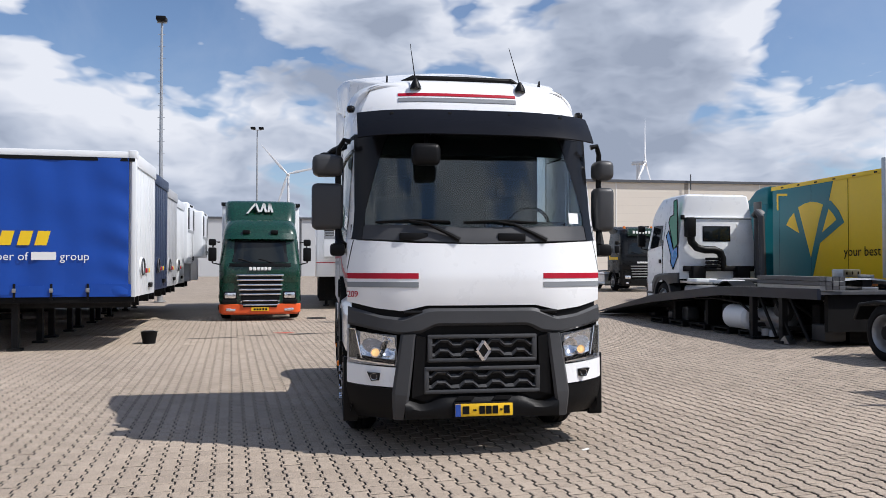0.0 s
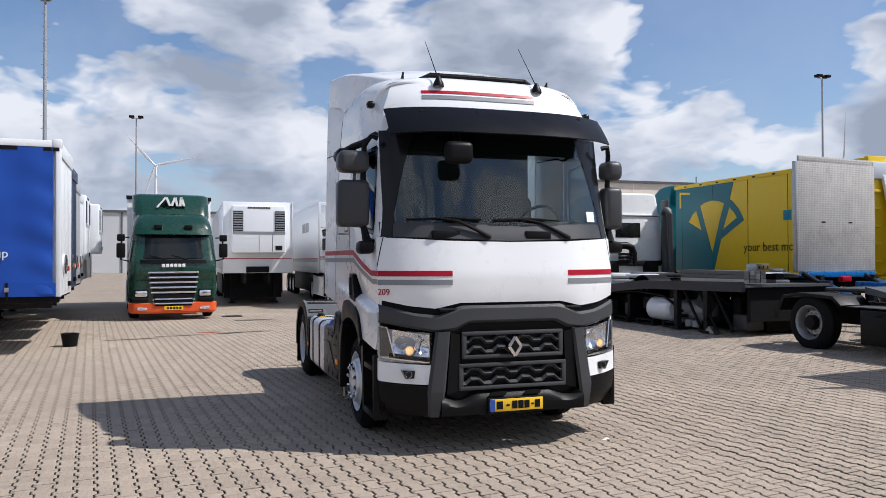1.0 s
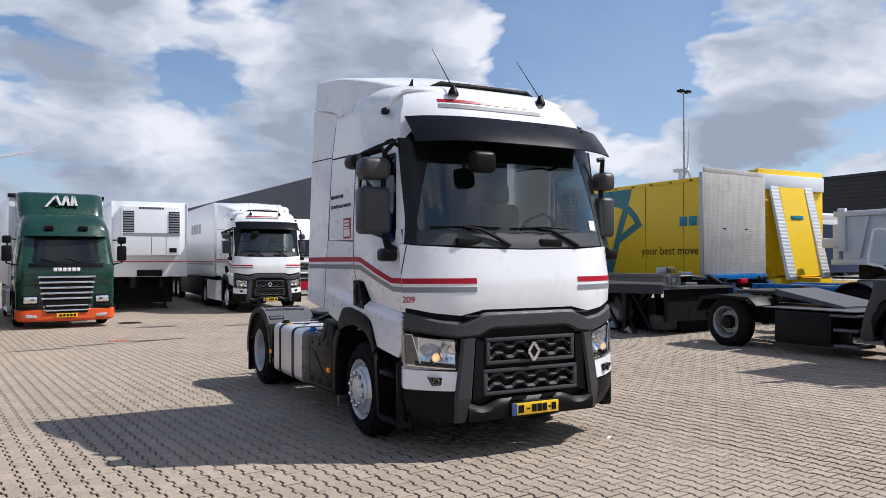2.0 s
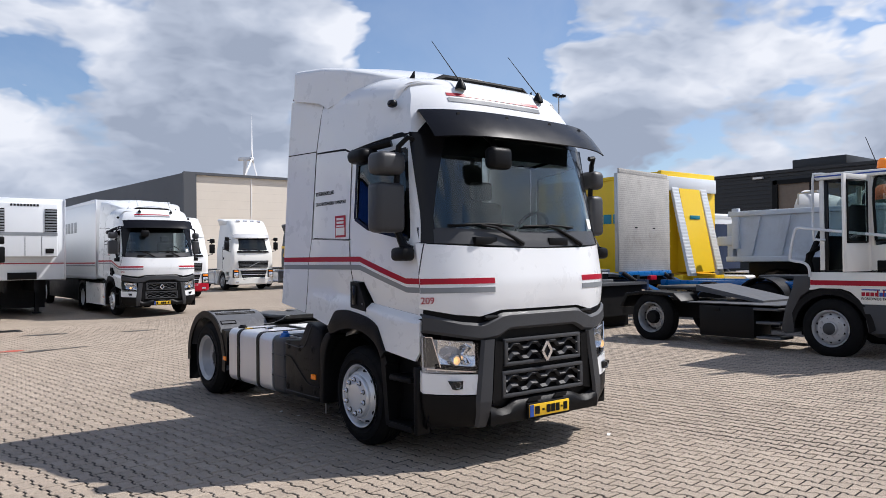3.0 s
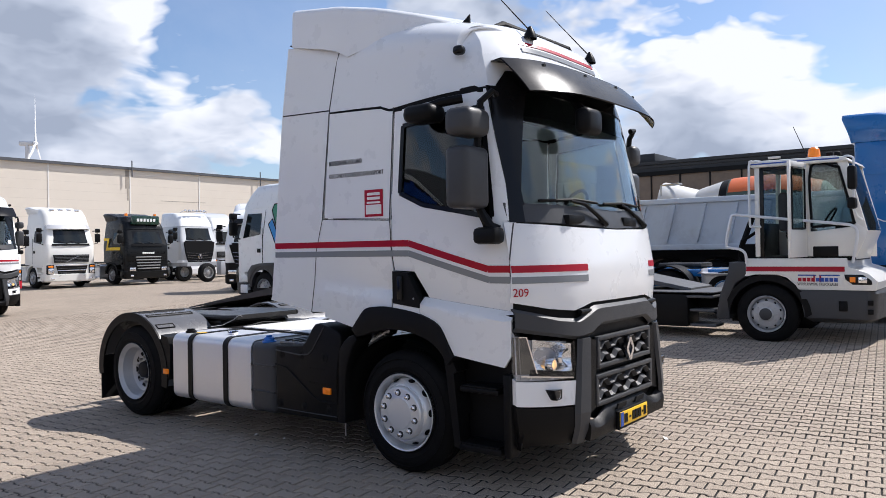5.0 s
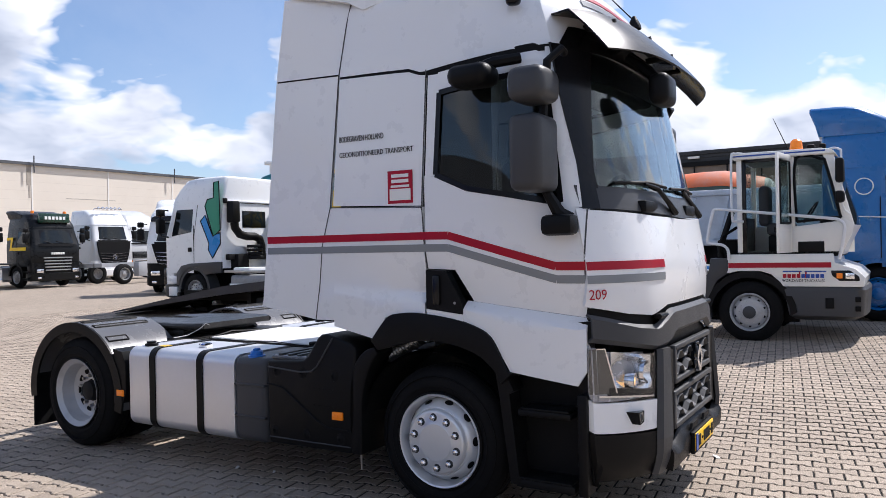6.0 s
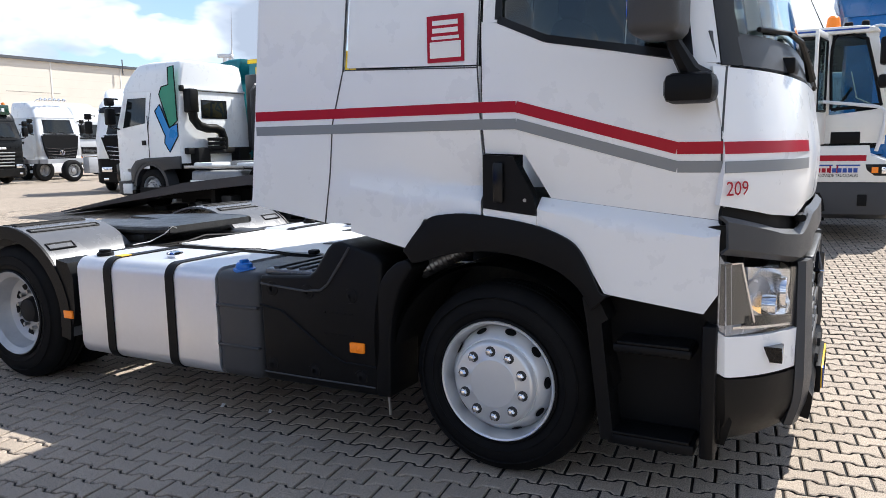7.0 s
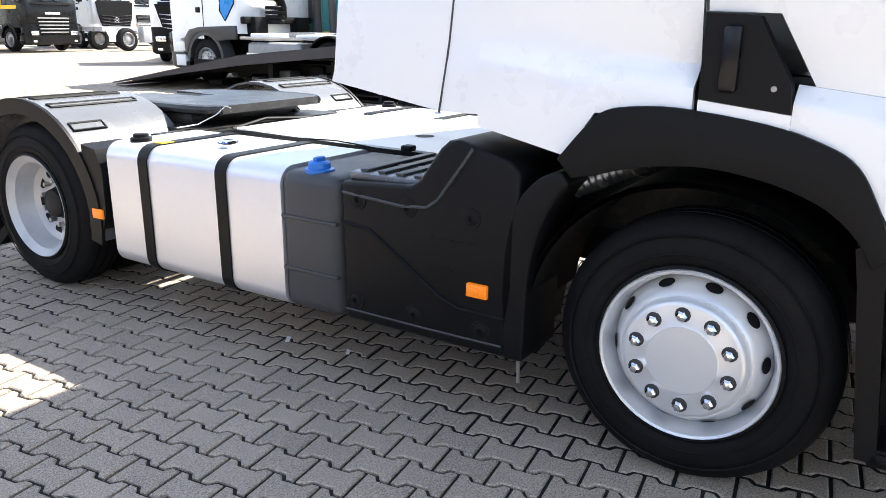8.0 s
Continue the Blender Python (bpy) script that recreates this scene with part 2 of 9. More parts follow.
# ---- shape helpers ----
class Shape:
    """Collects points and faces for one mesh."""

    def __init__(self):
        self.v, self.f = [], []

    def put(self, verts, faces):
        k = len(self.v)
        self.v += [tuple(p) for p in verts]
        self.f += [tuple(i + k for i in face) for face in faces]
        return self

    def box(self, x0, x1, y0, y1, z0, z1):
        self.put([(x, y, z) for z in (z0, z1) for y in (y0, y1) for x in (x0, x1)],
                 [(0, 2, 3, 1), (4, 5, 7, 6), (0, 1, 5, 4), (2, 6, 7, 3), (0, 4, 6, 2), (1, 3, 7, 5)])
        return self

    def soft(self, x0, x1, y0, y1, z0, z1, r=0.02, seg=2):
        """A box with rounded edges."""
        bm = bmesh.new()
        bmesh.ops.create_cube(bm, size=1.0)
        for p in bm.verts:
            p.co = Vector(((x0 + x1) / 2 + p.co.x * (x1 - x0), (y0 + y1) / 2 + p.co.y * (y1 - y0), (z0 + z1) / 2 + p.co.z * (z1 - z0)))
        bmesh.ops.bevel(bm, geom=bm.edges[:], offset=min(r, 0.45 * min(abs(x1 - x0), abs(y1 - y0), abs(z1 - z0))), segments=seg, profile=0.5, affect="EDGES")
        bm.verts.index_update()
        self.put([p.co for p in bm.verts], [[q.index for q in f.verts] for f in bm.faces])
        bm.free()
        return self

    def prism(self, outline, axis, a, b):
        """A flat outline of (p, q) pairs pushed along axis from a to b."""
        def at(p, q, k):
            return {"x": (k, p, q), "y": (p, k, q), "z": (p, q, k)}[axis]
        n = len(outline)
        self.put([at(p, q, a) for p, q in outline] + [at(p, q, b) for p, q in outline],
                 [tuple(range(n)), tuple(range(2 * n - 1, n - 1, -1))] + [(i, (i + 1) % n, n + (i + 1) % n, n + i) for i in range(n)])
        return self

    def slab(self, outline, axis, a, b, r=0.012, seg=2):
        """A prism whose edges are rounded off."""
        raw = Shape().prism(outline, axis, a, b)
        bm = bmesh.new()
        vs = [bm.verts.new(p) for p in raw.v]
        for f in raw.f:
            bm.faces.new([vs[i] for i in f])
        bmesh.ops.recalc_face_normals(bm, faces=bm.faces)
        flat = len(outline)
        rims = [e for e in bm.edges if (e.verts[0] in vs[:flat]) == (e.verts[1] in vs[:flat]) or e.calc_face_angle(0.0) > 0.6]
        bmesh.ops.bevel(bm, geom=rims, offset=r, segments=seg, profile=0.5, affect="EDGES", clamp_overlap=True)
        bm.verts.index_update()
        self.put([p.co for p in bm.verts], [[q.index for q in f.verts] for f in bm.faces])
        bm.free()
        return self

    def lathe(self, profile, axis="x", centre=(0, 0, 0), n=40, arc=None):
        """Turns a profile of (along, radius) pairs about an axis."""
        start, end = arc or (0.0, 360.0)
        whole = arc is None
        steps = n if whole else n + 1
        rows = []
        for i in range(steps):
            a = radians(start + (end - start) * i / n)
            for d, r in profile:
                c, s = r * math.cos(a), r * math.sin(a)
                p = {"x": (d, c, s), "y": (c, d, s), "z": (c, s, d)}[axis]
                rows.append((p[0] + centre[0], p[1] + centre[1], p[2] + centre[2]))
        m = len(profile)
        faces = []
        for i in range(n):
            j = (i + 1) % steps
            for k in range(m - 1):
                faces.append((i * m + k, i * m + k + 1, j * m + k + 1, j * m + k))
        return self.put(rows, faces)

    def tube(self, points, r, n=8):
        """A round bar along points, with closed ends."""
        pts = [Vector(p) for p in points]
        rows, side = [], None
        for i, p in enumerate(pts):
            d = (pts[min(i + 1, len(pts) - 1)] - pts[max(i - 1, 0)]).normalized()
            if side is None:
                side = d.orthogonal().normalized()
            side = (side - d * side.dot(d)).normalized()
            up = d.cross(side)
            rr = r[i] if isinstance(r, (list, tuple)) else r
            rows += [p + rr * (math.cos(2 * math.pi * k / n) * side + math.sin(2 * math.pi * k / n) * up) for k in range(n)]
        m = len(pts)
        faces = [(i * n + k, i * n + (k + 1) % n, (i + 1) * n + (k + 1) % n, (i + 1) * n + k) for i in range(m - 1) for k in range(n)]
        faces += [tuple(range(n)), tuple((m - 1) * n + k for k in range(n - 1, -1, -1))]
        return self.put(rows, faces)

    def sheet(self, at, us, vs, thick=0.02, flip=False):
        """A curved panel: at(u, v) gives its outer face; thick is its depth inwards."""
        nu, nv = len(us), len(vs)
        out = [[Vector(at(u, v)) for v in vs] for u in us]
        inn = []
        for i in range(nu):
            row = []
            for j in range(nv):
                du = out[min(i + 1, nu - 1)][j] - out[max(i - 1, 0)][j]
                dv = out[i][min(j + 1, nv - 1)] - out[i][max(j - 1, 0)]
                nrm = du.cross(dv)
                nrm = nrm.normalized() if nrm.length > 1e-9 else Vector((0, 0, 1))
                row.append(out[i][j] + nrm * (thick if flip else -thick))
            inn.append(row)
        verts = [p for row in out for p in row] + [p for row in inn for p in row]
        k = nu * nv
        faces = []
        for i in range(nu - 1):
            for j in range(nv - 1):
                q = (i * nv + j, (i + 1) * nv + j, (i + 1) * nv + j + 1, i * nv + j + 1)
                faces += [q, tuple(k + w for w in q[::-1])]
        rim = [i * nv for i in range(nu)] + [(nu - 1) * nv + j for j in range(1, nv)] + [i * nv + nv - 1 for i in range(nu - 2, -1, -1)] + [j for j in range(nv - 2, 0, -1)]
        for a, b in zip(rim, rim[1:] + rim[:1]):
            faces.append((a, k + a, k + b, b))
        return self.put(verts, faces)

    def mirrored(self):
        return Shape().put([(-x, y, z) for x, y, z in self.v], [f[::-1] for f in self.f])

    def moved(self, m):
        return Shape().put([m @ Vector(p) for p in self.v], self.f)

    def mesh(self, name, material, angle=35):
        me = bpy.data.meshes.new(name)
        me.from_pydata(self.v, [], self.f)
        bm = bmesh.new()
        bm.from_mesh(me)
        bmesh.ops.recalc_face_normals(bm, faces=bm.faces)
        bm.to_mesh(me)
        bm.free()
        me.polygons.foreach_set("use_smooth", [True] * len(me.polygons))
        me.set_sharp_from_angle(angle=radians(angle))
        me.materials.append(material)
        return me


def thing(name, label, category, group="", m=None):
    """The root of a thing that parents its parts."""
    ob = tagged(new(name), label, category, group)
    ob.empty_display_size = 0.1
    if m is not None:
        ob.matrix_basis = m
    return ob


def part(name, shape, material, parent, label="", angle=35):
    ob = new(name, shape.mesh(name, material, angle) if isinstance(shape, Shape) else shape)
    ob.parent = parent
    return tagged(ob, label)


def whole(name, shape, material, label, category, group="", kind="", angle=35, m=None):
    """A thing or piece of the setting that is one mesh."""
    ob = tagged(new(name, shape.mesh(name, material, angle)), label, category, group, kind)
    if m is not None:
        ob.matrix_basis = m
    return ob


def lettering(name, text, size, material, parent, m, label="", extrude=0.001, spread=1.0):
    """Printed words as a thin mesh, set in the built-in letters."""
    curve = bpy.data.curves.new(name, "FONT")
    curve.body, curve.size, curve.extrude, curve.resolution_u, curve.space_character = text, size, extrude, 2, spread
    holder = bpy.data.objects.new(name, curve)
    me = bpy.data.meshes.new_from_object(holder)
    bpy.data.objects.remove(holder)
    me.transform(m)
    me.materials.clear()
    me.materials.append(material)
    ob = new(name, me)
    ob.parent = parent
    return tagged(ob, label)


def lin(a, b, n):
    return [a + (b - a) * i / (n - 1) for i in range(n)]


def rounded(points, n=4):
    """Draws a smooth line through points."""
    out = []
    for i in range(len(points) - 1):
        a, b, c, d = points[max(i - 1, 0)], points[i], points[i + 1], points[min(i + 2, len(points) - 1)]
        for k in range(n):
            u = k / n
            out.append(tuple(0.5 * (2 * q + (r - p) * u + (2 * p - 5 * q + 4 * r - s) * u * u + (3 * q - p - 3 * r + s) * u ** 3) for p, q, r, s in zip(a, b, c, d)))
    return out + [tuple(points[-1])]


def pick(table, z):
    """Reads a table of (key, value) pairs at z."""
    if z <= table[0][0]:
        return table[0][1]
    for (a, p), (b, q) in zip(table, table[1:]):
        if z <= b:
            return p + (q - p) * (z - a) / (b - a)
    return table[-1][1]


def level(x):
    """The height of the yard, which rises a little to one side."""
    t = min(max((x - 1.6) / 20.0, 0.0), 1.0)
    return 0.30 * t * (2 - t) * 0.9

# ---- the tractor unit in the middle of the yard ----
# outline of the cab by height: half width at the front corner, half width along the side, front face, depth of the corner
FRONT_W = ((0.3, 1.17), (0.6, 1.20), (1.95, 1.20), (2.1, 1.175), (2.95, 1.11), (3.2, 1.06), (3.4, 0.98), (3.6, 0.86))
SIDE_W = ((0.3, 1.235), (2.1, 1.245), (2.95, 1.225), (3.3, 1.20), (3.46, 1.17), (3.6, 1.06))
FACE_Y = ((0.3, 0.03), (0.45, 0.0), (1.1, 0.02), (1.35, 0.03), (1.6, 0.035), (1.93, 0.09), (2.07, 0.14), (2.9, 0.34), (3.1, 0.395), (3.3, 0.46), (3.43, 0.53), (3.52, 0.66), (3.6, 0.9))
CORNER = ((0.3, 0.30), (1.95, 0.30), (2.1, 0.27), (2.95, 0.21), (3.3, 0.22), (3.6, 0.3))


REAR_SEAM = ((1.2, 2.335), (1.44, 2.30), (1.76, 2.262), (2.03, 2.18), (2.91, 2.10), (3.46, 2.01))
REAR_EDGE = ((1.2, 2.82), (1.33, 2.80), (2.95, 2.62), (3.56, 2.52), (3.9, 2.48))


def cab_front(x, z):
    w = pick(FRONT_W, z)
    return pick(FACE_Y, z) + pick(CORNER, z) * min(abs(x) / w, 1.0) ** 3.6


def cab_side(y, z):
    """Half width of the cab's side at a place."""
    y0 = pick(FACE_Y, z) + pick(CORNER, z)
    wf, w = pick(FRONT_W, z), pick(SIDE_W, z)
    t = min(max((y - y0) / 0.7, 0.0), 1.0)
    x = wf + (w - wf) * t * (2 - t)
    if y < y0:
        x = wf * max((y - pick(FACE_Y, z)) / pick(CORNER, z), 0.02) ** (1 / 3.6)
    crease = 1.30 + 0.125 * (y - 0.36) if y < 1.42 else 1.44 + 0.055 * (y - 1.42)
    depth = 0.065 if y < 1.42 else 0.058 * max(0.0, 1 - (y - 1.42) / 0.95)
    gap = z - crease
    if gap >= 0:
        x -= depth * max(0.0, 1 - gap / 0.32) ** 1.2
    else:
        x -= depth * max(0.0, 1 + gap / 0.05)
    seam = pick(REAR_SEAM, z)
    if y > seam:
        x += (1.285 - x) * min((y - seam) / (pick(REAR_EDGE, z) - seam), 1.0)
    return x


def side_sheet(ys, low, high, nv=8, lift=0.0, thick=0.025, zs=None):
    """A panel of the cab's near side between two lines over y."""
    def at(u, v):
        z = pick(low, u) + (pick(high, u) - pick(low, u)) * v
        return (-cab_side(u, z) - lift, u, z)
    return Shape().sheet(at, ys, zs or lin(0, 1, nv), thick, True)


def slant_sheet(back, fore, z0, z1, nu=6, nv=8, lift=0.0, thick=0.02):
    """A panel of the near side between two lines over z."""
    def at(u, v):
        z = z0 + (z1 - z0) * v
        y = pick(fore, z) + (pick(back, z) - pick(fore, z)) * u
        return (-cab_side(y, z) - lift, y, z)
    return Shape().sheet(at, lin(0, 1, nu), lin(0, 1, nv), thick, True)


def side_line(points, width=0.012, lift=0.002):
    """A narrow joint or band that follows points (y, z) on the near side."""
    out = Shape()
    for (y0, z0), (y1, z1) in zip(points, points[1:]):
        d = Vector((y1 - y0, z1 - z0)).normalized()
        nrm = Vector((-d.y, d.x)) * width / 2
        n = max(2, int(math.hypot(y1 - y0, z1 - z0) / 0.06) + 1)

        def at(u, v):
            y = y0 + (y1 - y0) * u + nrm.x * v
            z = z0 + (z1 - z0) * u + nrm.y * v
            return (-cab_side(y, z) - lift, y, z)
        out.sheet(at, lin(0, 1, n), (-1, 1), 0.004, True)
    return out


def front_sheet(x0, x1, low, high, nu=24, nv=6, lift=0.0, thick=0.025):
    """A panel of the cab's front between two lines over x."""
    def at(u, v):
        z = pick(low, u) + (pick(high, u) - pick(low, u)) * v
        return (u, cab_front(u, z) - lift, z)
    return Shape().sheet(at, lin(x0, x1, nu), lin(0, 1, nv), thick)


def both(name, shape, material, parent, label=""):
    part(name, shape, material, parent, label)
    part(name, shape.mirrored(), material, parent, label)


def add_wheel(parent, x, y, r, steer, name="wheel", rim_colour=None):
    """A wheel with tyre and ten-stud rim; its outer face looks to -x (or +x where x is positive)."""
    hub = tagged(new(name), "")
    hub.parent = parent
    hub.empty_display_size = 0.1
    sx = -1 if x < 0 else 1
    hub.matrix_basis = Matrix.Translation((x, y, r)) @ (Matrix.Identity(4) if sx < 0 else Matrix.Rotation(math.pi, 4, "Z"))
    w = 0.30
    tyre = Shape().lathe([(0.03, 0.302), (0.005, 0.33), (0.0, 0.37), (0.012, 0.42), (0.03, r - 0.035), (0.05, r - 0.012), (0.075, r - 0.002),
                          (0.088, r), (0.09, r - 0.012), (0.1, r - 0.012), (0.102, r), (0.145, r), (0.147, r - 0.012), (0.157, r - 0.012), (0.159, r),
                          (0.2, r), (0.202, r - 0.012), (0.212, r - 0.012), (0.214, r), (w - 0.06, r - 0.004), (w - 0.03, r - 0.03), (w, 0.42), (w, 0.33), (w - 0.03, 0.3)], "x", n=64)
    tyre.lathe([(-0.0015, 0.352), (-0.004, 0.356), (-0.0015, 0.36)], "x", n=48).lathe([(0.004, 0.415), (0.0, 0.419), (0.007, 0.424)], "x", n=48)
    part("tyre", tyre, RUBBER, hub)
    rim = Shape()
    if steer:
        prof = [(0.12, 0.268), (0.05, 0.276), (0.015, 0.284), (0.0, 0.292), (-0.004, 0.301), (0.002, 0.306), (0.02, 0.306), (0.05, 0.29), (0.2, 0.27)]
        rim.lathe(prof, "x", n=64)
        rim.lathe([(0.10, 0.273), (0.06, 0.263), (0.03, 0.246), (0.012, 0.234), (0.0, 0.227), (-0.006, 0.22), (-0.004, 0.214), (-0.016, 0.211), (-0.032, 0.206), (-0.039, 0.197), (-0.04, 0.19), (-0.04, 0.124), (-0.042, 0.121), (-0.044, 0.119), (-0.046, 0.0)], "x", n=64)
    else:
        rim.lathe([(0.16, 0.10), (0.16, 0.165), (0.15, 0.2), (0.13, 0.235), (0.1, 0.248), (0.03, 0.262), (0.012, 0.283), (0.0, 0.297), (-0.004, 0.301), (0.002, 0.306), (0.02, 0.306), (0.2, 0.29)], "x", n=64)
    part("rim", rim, rim_colour or SILVER, hub)
    part("rim_edge", Shape().lathe([(-0.001, 0.306), (-0.006, 0.309), (0.002, 0.318), (0.01, 0.318)], "x", n=48), INK, hub)
    for k in range(10):
        a = 2 * math.pi * (k + 0.4) / 10
        c, s = math.cos(a), math.sin(a)
        if steer:
            part("wheel_nut", Shape().lathe([(-0.072, 0.0), (-0.07, 0.013), (-0.064, 0.019), (-0.04, 0.0195)], "x", (0, 0.162 * c, 0.162 * s), 6), CHROME, hub)
            part("nut_seat", Shape().lathe([(-0.042, 0.0), (-0.0425, 0.026), (-0.039, 0.027)], "x", (0, 0.162 * c, 0.162 * s), 12), NUT_RING, hub)
        else:
            part("wheel_nut", Shape().lathe([(0.12, 0.0), (0.12, 0.014), (0.16, 0.016)], "x", (0, 0.135 * c, 0.135 * s), 6), STEEL, hub)
        a += math.pi / 10
        c, s = math.cos(a), math.sin(a)
        if steer:
            hole = Shape()
            ring = []
            for q in range(14):
                b = 2 * math.pi * q / 14
                rad, off = 0.2545 + 0.0105 * math.sin(b), 0.03 * math.cos(b)
                depth = 0.045 + (rad - 0.2545) * 1.85
                ring.append((depth - 0.006, rad * c - off * s, rad * s + off * c))
            part("vent_hole", hole.put(ring, [tuple(range(14))]), INK, hub)
        else:
            part("vent_hole", Shape().lathe([(0.1505, 0.0), (0.1505, 0.033)], "x", (0, 0.186 * c, 0.186 * s), 16), INK, hub)
    if not steer:
        part("hub", Shape().lathe([(0.10, 0.0), (0.10, 0.07), (0.11, 0.085), (0.16, 0.095)], "x", n=28), CHASSIS, hub)
    return hub


def build_tractor(m=None, label="", plate_bars=True, detail=True, group=""):
    t = thing("tractor_truck", label, "truck", group, m)

    # -- cab shell: sides --
    rear_seam, rear_edge = REAR_SEAM, REAR_EDGE
    lower_side = ((1.40, 1.305), (1.46, 1.31), (1.73, 1.28), (1.83, 1.13), (2.335, 1.24))
    fold = [0, 0.1, 0.16, 0.2, 0.24, 0.26, 0.28, 0.3, 0.34, 0.4, 0.5, 0.62, 0.75, 0.88, 1]
    panel = side_sheet([1.418, 1.46, 1.55, 1.64, 1.73, 1.78, 1.83, 1.95, 2.06, 2.17], lower_side, ((1.4, 2.0), (2.2, 2.03)), zs=fold)
    both("side_panel", panel, WHITE, t)
    wedge = slant_sheet(rear_seam, ((1.2, 2.17), (2.03, 2.17)), 1.245, 2.02, 5, 14)
    both("side_panel", wedge, WHITE, t)
    locker_top = ((1.36, 2.845), (1.44, 2.852), (1.52, 2.885), (2.1, 2.91))

    def locker(u, v):
        z = 2.03 + 0.85 * v
        for _ in range(3):
            y = pick(((2.0, 1.428), (2.9, 1.385)), z) * (1 - u) + pick(((1.9, 2.165), (2.91, 2.09)), z) * u
            base = 2.008 + 0.03 * (y - 1.42) / 0.75
            z = base + (pick(locker_top, y) - base) * v
        return (-cab_side(y, z), y, z)
    both("locker_panel", Shape().sheet(locker, [0, 0.06, 0.12, 0.18, 0.35, 0.6, 0.8, 1], lin(0, 1, 8), 0.02, True), WHITE, t)

    def fairing(u, v):
        z = 1.27 + (3.52 - 1.27) * v
        a, b = pick(rear_seam, z) + 0.005, pick(rear_edge, z)
        if v == 0:
            z = 1.245 + 0.09 * u
        y = a + (b - a) * u
        return (-cab_side(y, z), y, z)
    both("side_fairing", Shape().sheet(fairing, lin(0, 1, 6), lin(0, 1, 22), 0.03, True), WHITE, t)
    both("panel_joint", side_line([(2.335, 1.24), (2.30, 1.44), (2.262, 1.76), (2.18, 2.03), (2.10, 2.91), (2.01, 3.46)], 0.007), GREY_PL, t)
    both("panel_joint", side_line([(2.17, 2.027), (1.424, 1.995)], 0.006), GREY_PL, t)
    both("panel_joint", side_line([(1.382, 2.88), (1.425, 2.0), (1.405, 1.6)], 0.007), GREY_PL, t)
    both("panel_joint", side_line([(2.61, 2.945), (2.1, 2.94)], 0.010), INK, t)
    both("panel_joint", side_line([(2.51, 3.545), (2.01, 3.48)], 0.010), INK, t)

    # -- roof: a rounded cap over the cab, with a raised spoiler behind --
    eaves = ((0.42, 2.975), (1.395, 2.872), (1.43, 2.872), (1.52, 2.905), (2.1, 2.93))

    def crown(y):
        return pick(((0.4, 3.18), (0.55, 3.43), (0.7, 3.51), (0.9, 3.57), (1.2, 3.63), (1.6, 3.66), (2.1, 3.64)), y)

    def roof_side(u, v):
        """v runs from the eaves up over the shoulder to the middle line."""
        top, z0 = crown(u), pick(eaves, u)
        far = u
        zs = z0 + (top - z0) * 0.5 * min(v / 0.45, 1.0) if v < 0.45 else z0 + (top - z0) * (0.5 + 0.5 * math.sin((v - 0.45) / 0.55 * math.pi / 2) ** 0.85)
        if v < 0.45:
            x = cab_side(u, zs)
        else:
            x = cab_side(u, z0 + (top - z0) * 0.5) * math.cos((v - 0.45) / 0.55 * math.pi / 2) ** 0.42
        if u > 1.8:
            far = 1.8 + (u - 1.8) / 0.205 * (pick(rear_seam, zs) - 0.006 - 1.8)
        return (-x, far, zs)
    vv = lin(0, 0.45, 5) + [0.45 + 0.55 * k for k in (0.05, 0.1, 0.17, 0.25, 0.35, 0.45, 0.56, 0.68, 0.8, 0.9, 0.96, 1.0)]
    yy = [0.84, 0.92, 1.05, 1.2, 1.3, 1.395, 1.43, 1.52, 1.6, 1.8, 2.005]
    cap = Shape().sheet(roof_side, yy, vv, 0.03, True)
    cap.put(*(lambda q: (q.v, q.f))(cap.mirrored()))

    # front of the roof, above the windscreen
    def brow(u, v):
        z = 2.95 + (3.44 - 2.95) * v
        w = pick(FRONT_W, z)
        x = w * math.sin(u * math.pi / 2) ** 0.9 if u >= 0 else -w * math.sin(-u * math.pi / 2) ** 0.9
        return (x, cab_front(x, z), z)
    cap.sheet(brow, lin(-1, 1, 33), lin(0, 1, 9), 0.03)

    # the shoulder between brow and roof
    def shoulder(u, v):
        k = v
        z_lo = 3.44
        w = pick(FRONT_W, z_lo)
        x0 = w * (math.sin(abs(u) * math.pi / 2) ** 0.9) * (1 if u >= 0 else -1)
        p = Vector((x0, cab_front(x0, z_lo), z_lo))
        q = Vector(roof_side(0.84, 1.0 - 0.55 * abs(u)))
        q.x = abs(q.x) * (1 if u >= 0 else -1)
        mid = p.lerp(q, k)
        mid.z += 0.022 * math.sin(k * math.pi) * (1 - abs(u) ** 4)
        mid.y -= 0.02 * math.sin(k * math.pi) * (1 - abs(u) ** 4)
        return mid
    cap.sheet(shoulder, lin(-1, 1, 33), lin(0, 1, 5), 0.03)

    # the cheek between the brow's corner and the roof's side
    def cheek(u, v):
        p = Vector(brow(-1.0, v))
        q = Vector(roof_side(0.84, 0.45 * v))
        if v > 0.999:
            q = Vector(roof_side(0.84, 0.45))
        r_ = p.lerp(q, u)
        r_.x -= 0.012 * math.sin(u * math.pi) * math.sin(v * math.pi)
        return r_
    side = Shape().sheet(cheek, lin(0, 1, 6), lin(0, 1, 9), 0.03, True)
    cap.put(side.v, side.f)
    side = side.mirrored()
    cap.put(side.v, side.f)
    part("roof", cap, WHITE, t, angle=50)

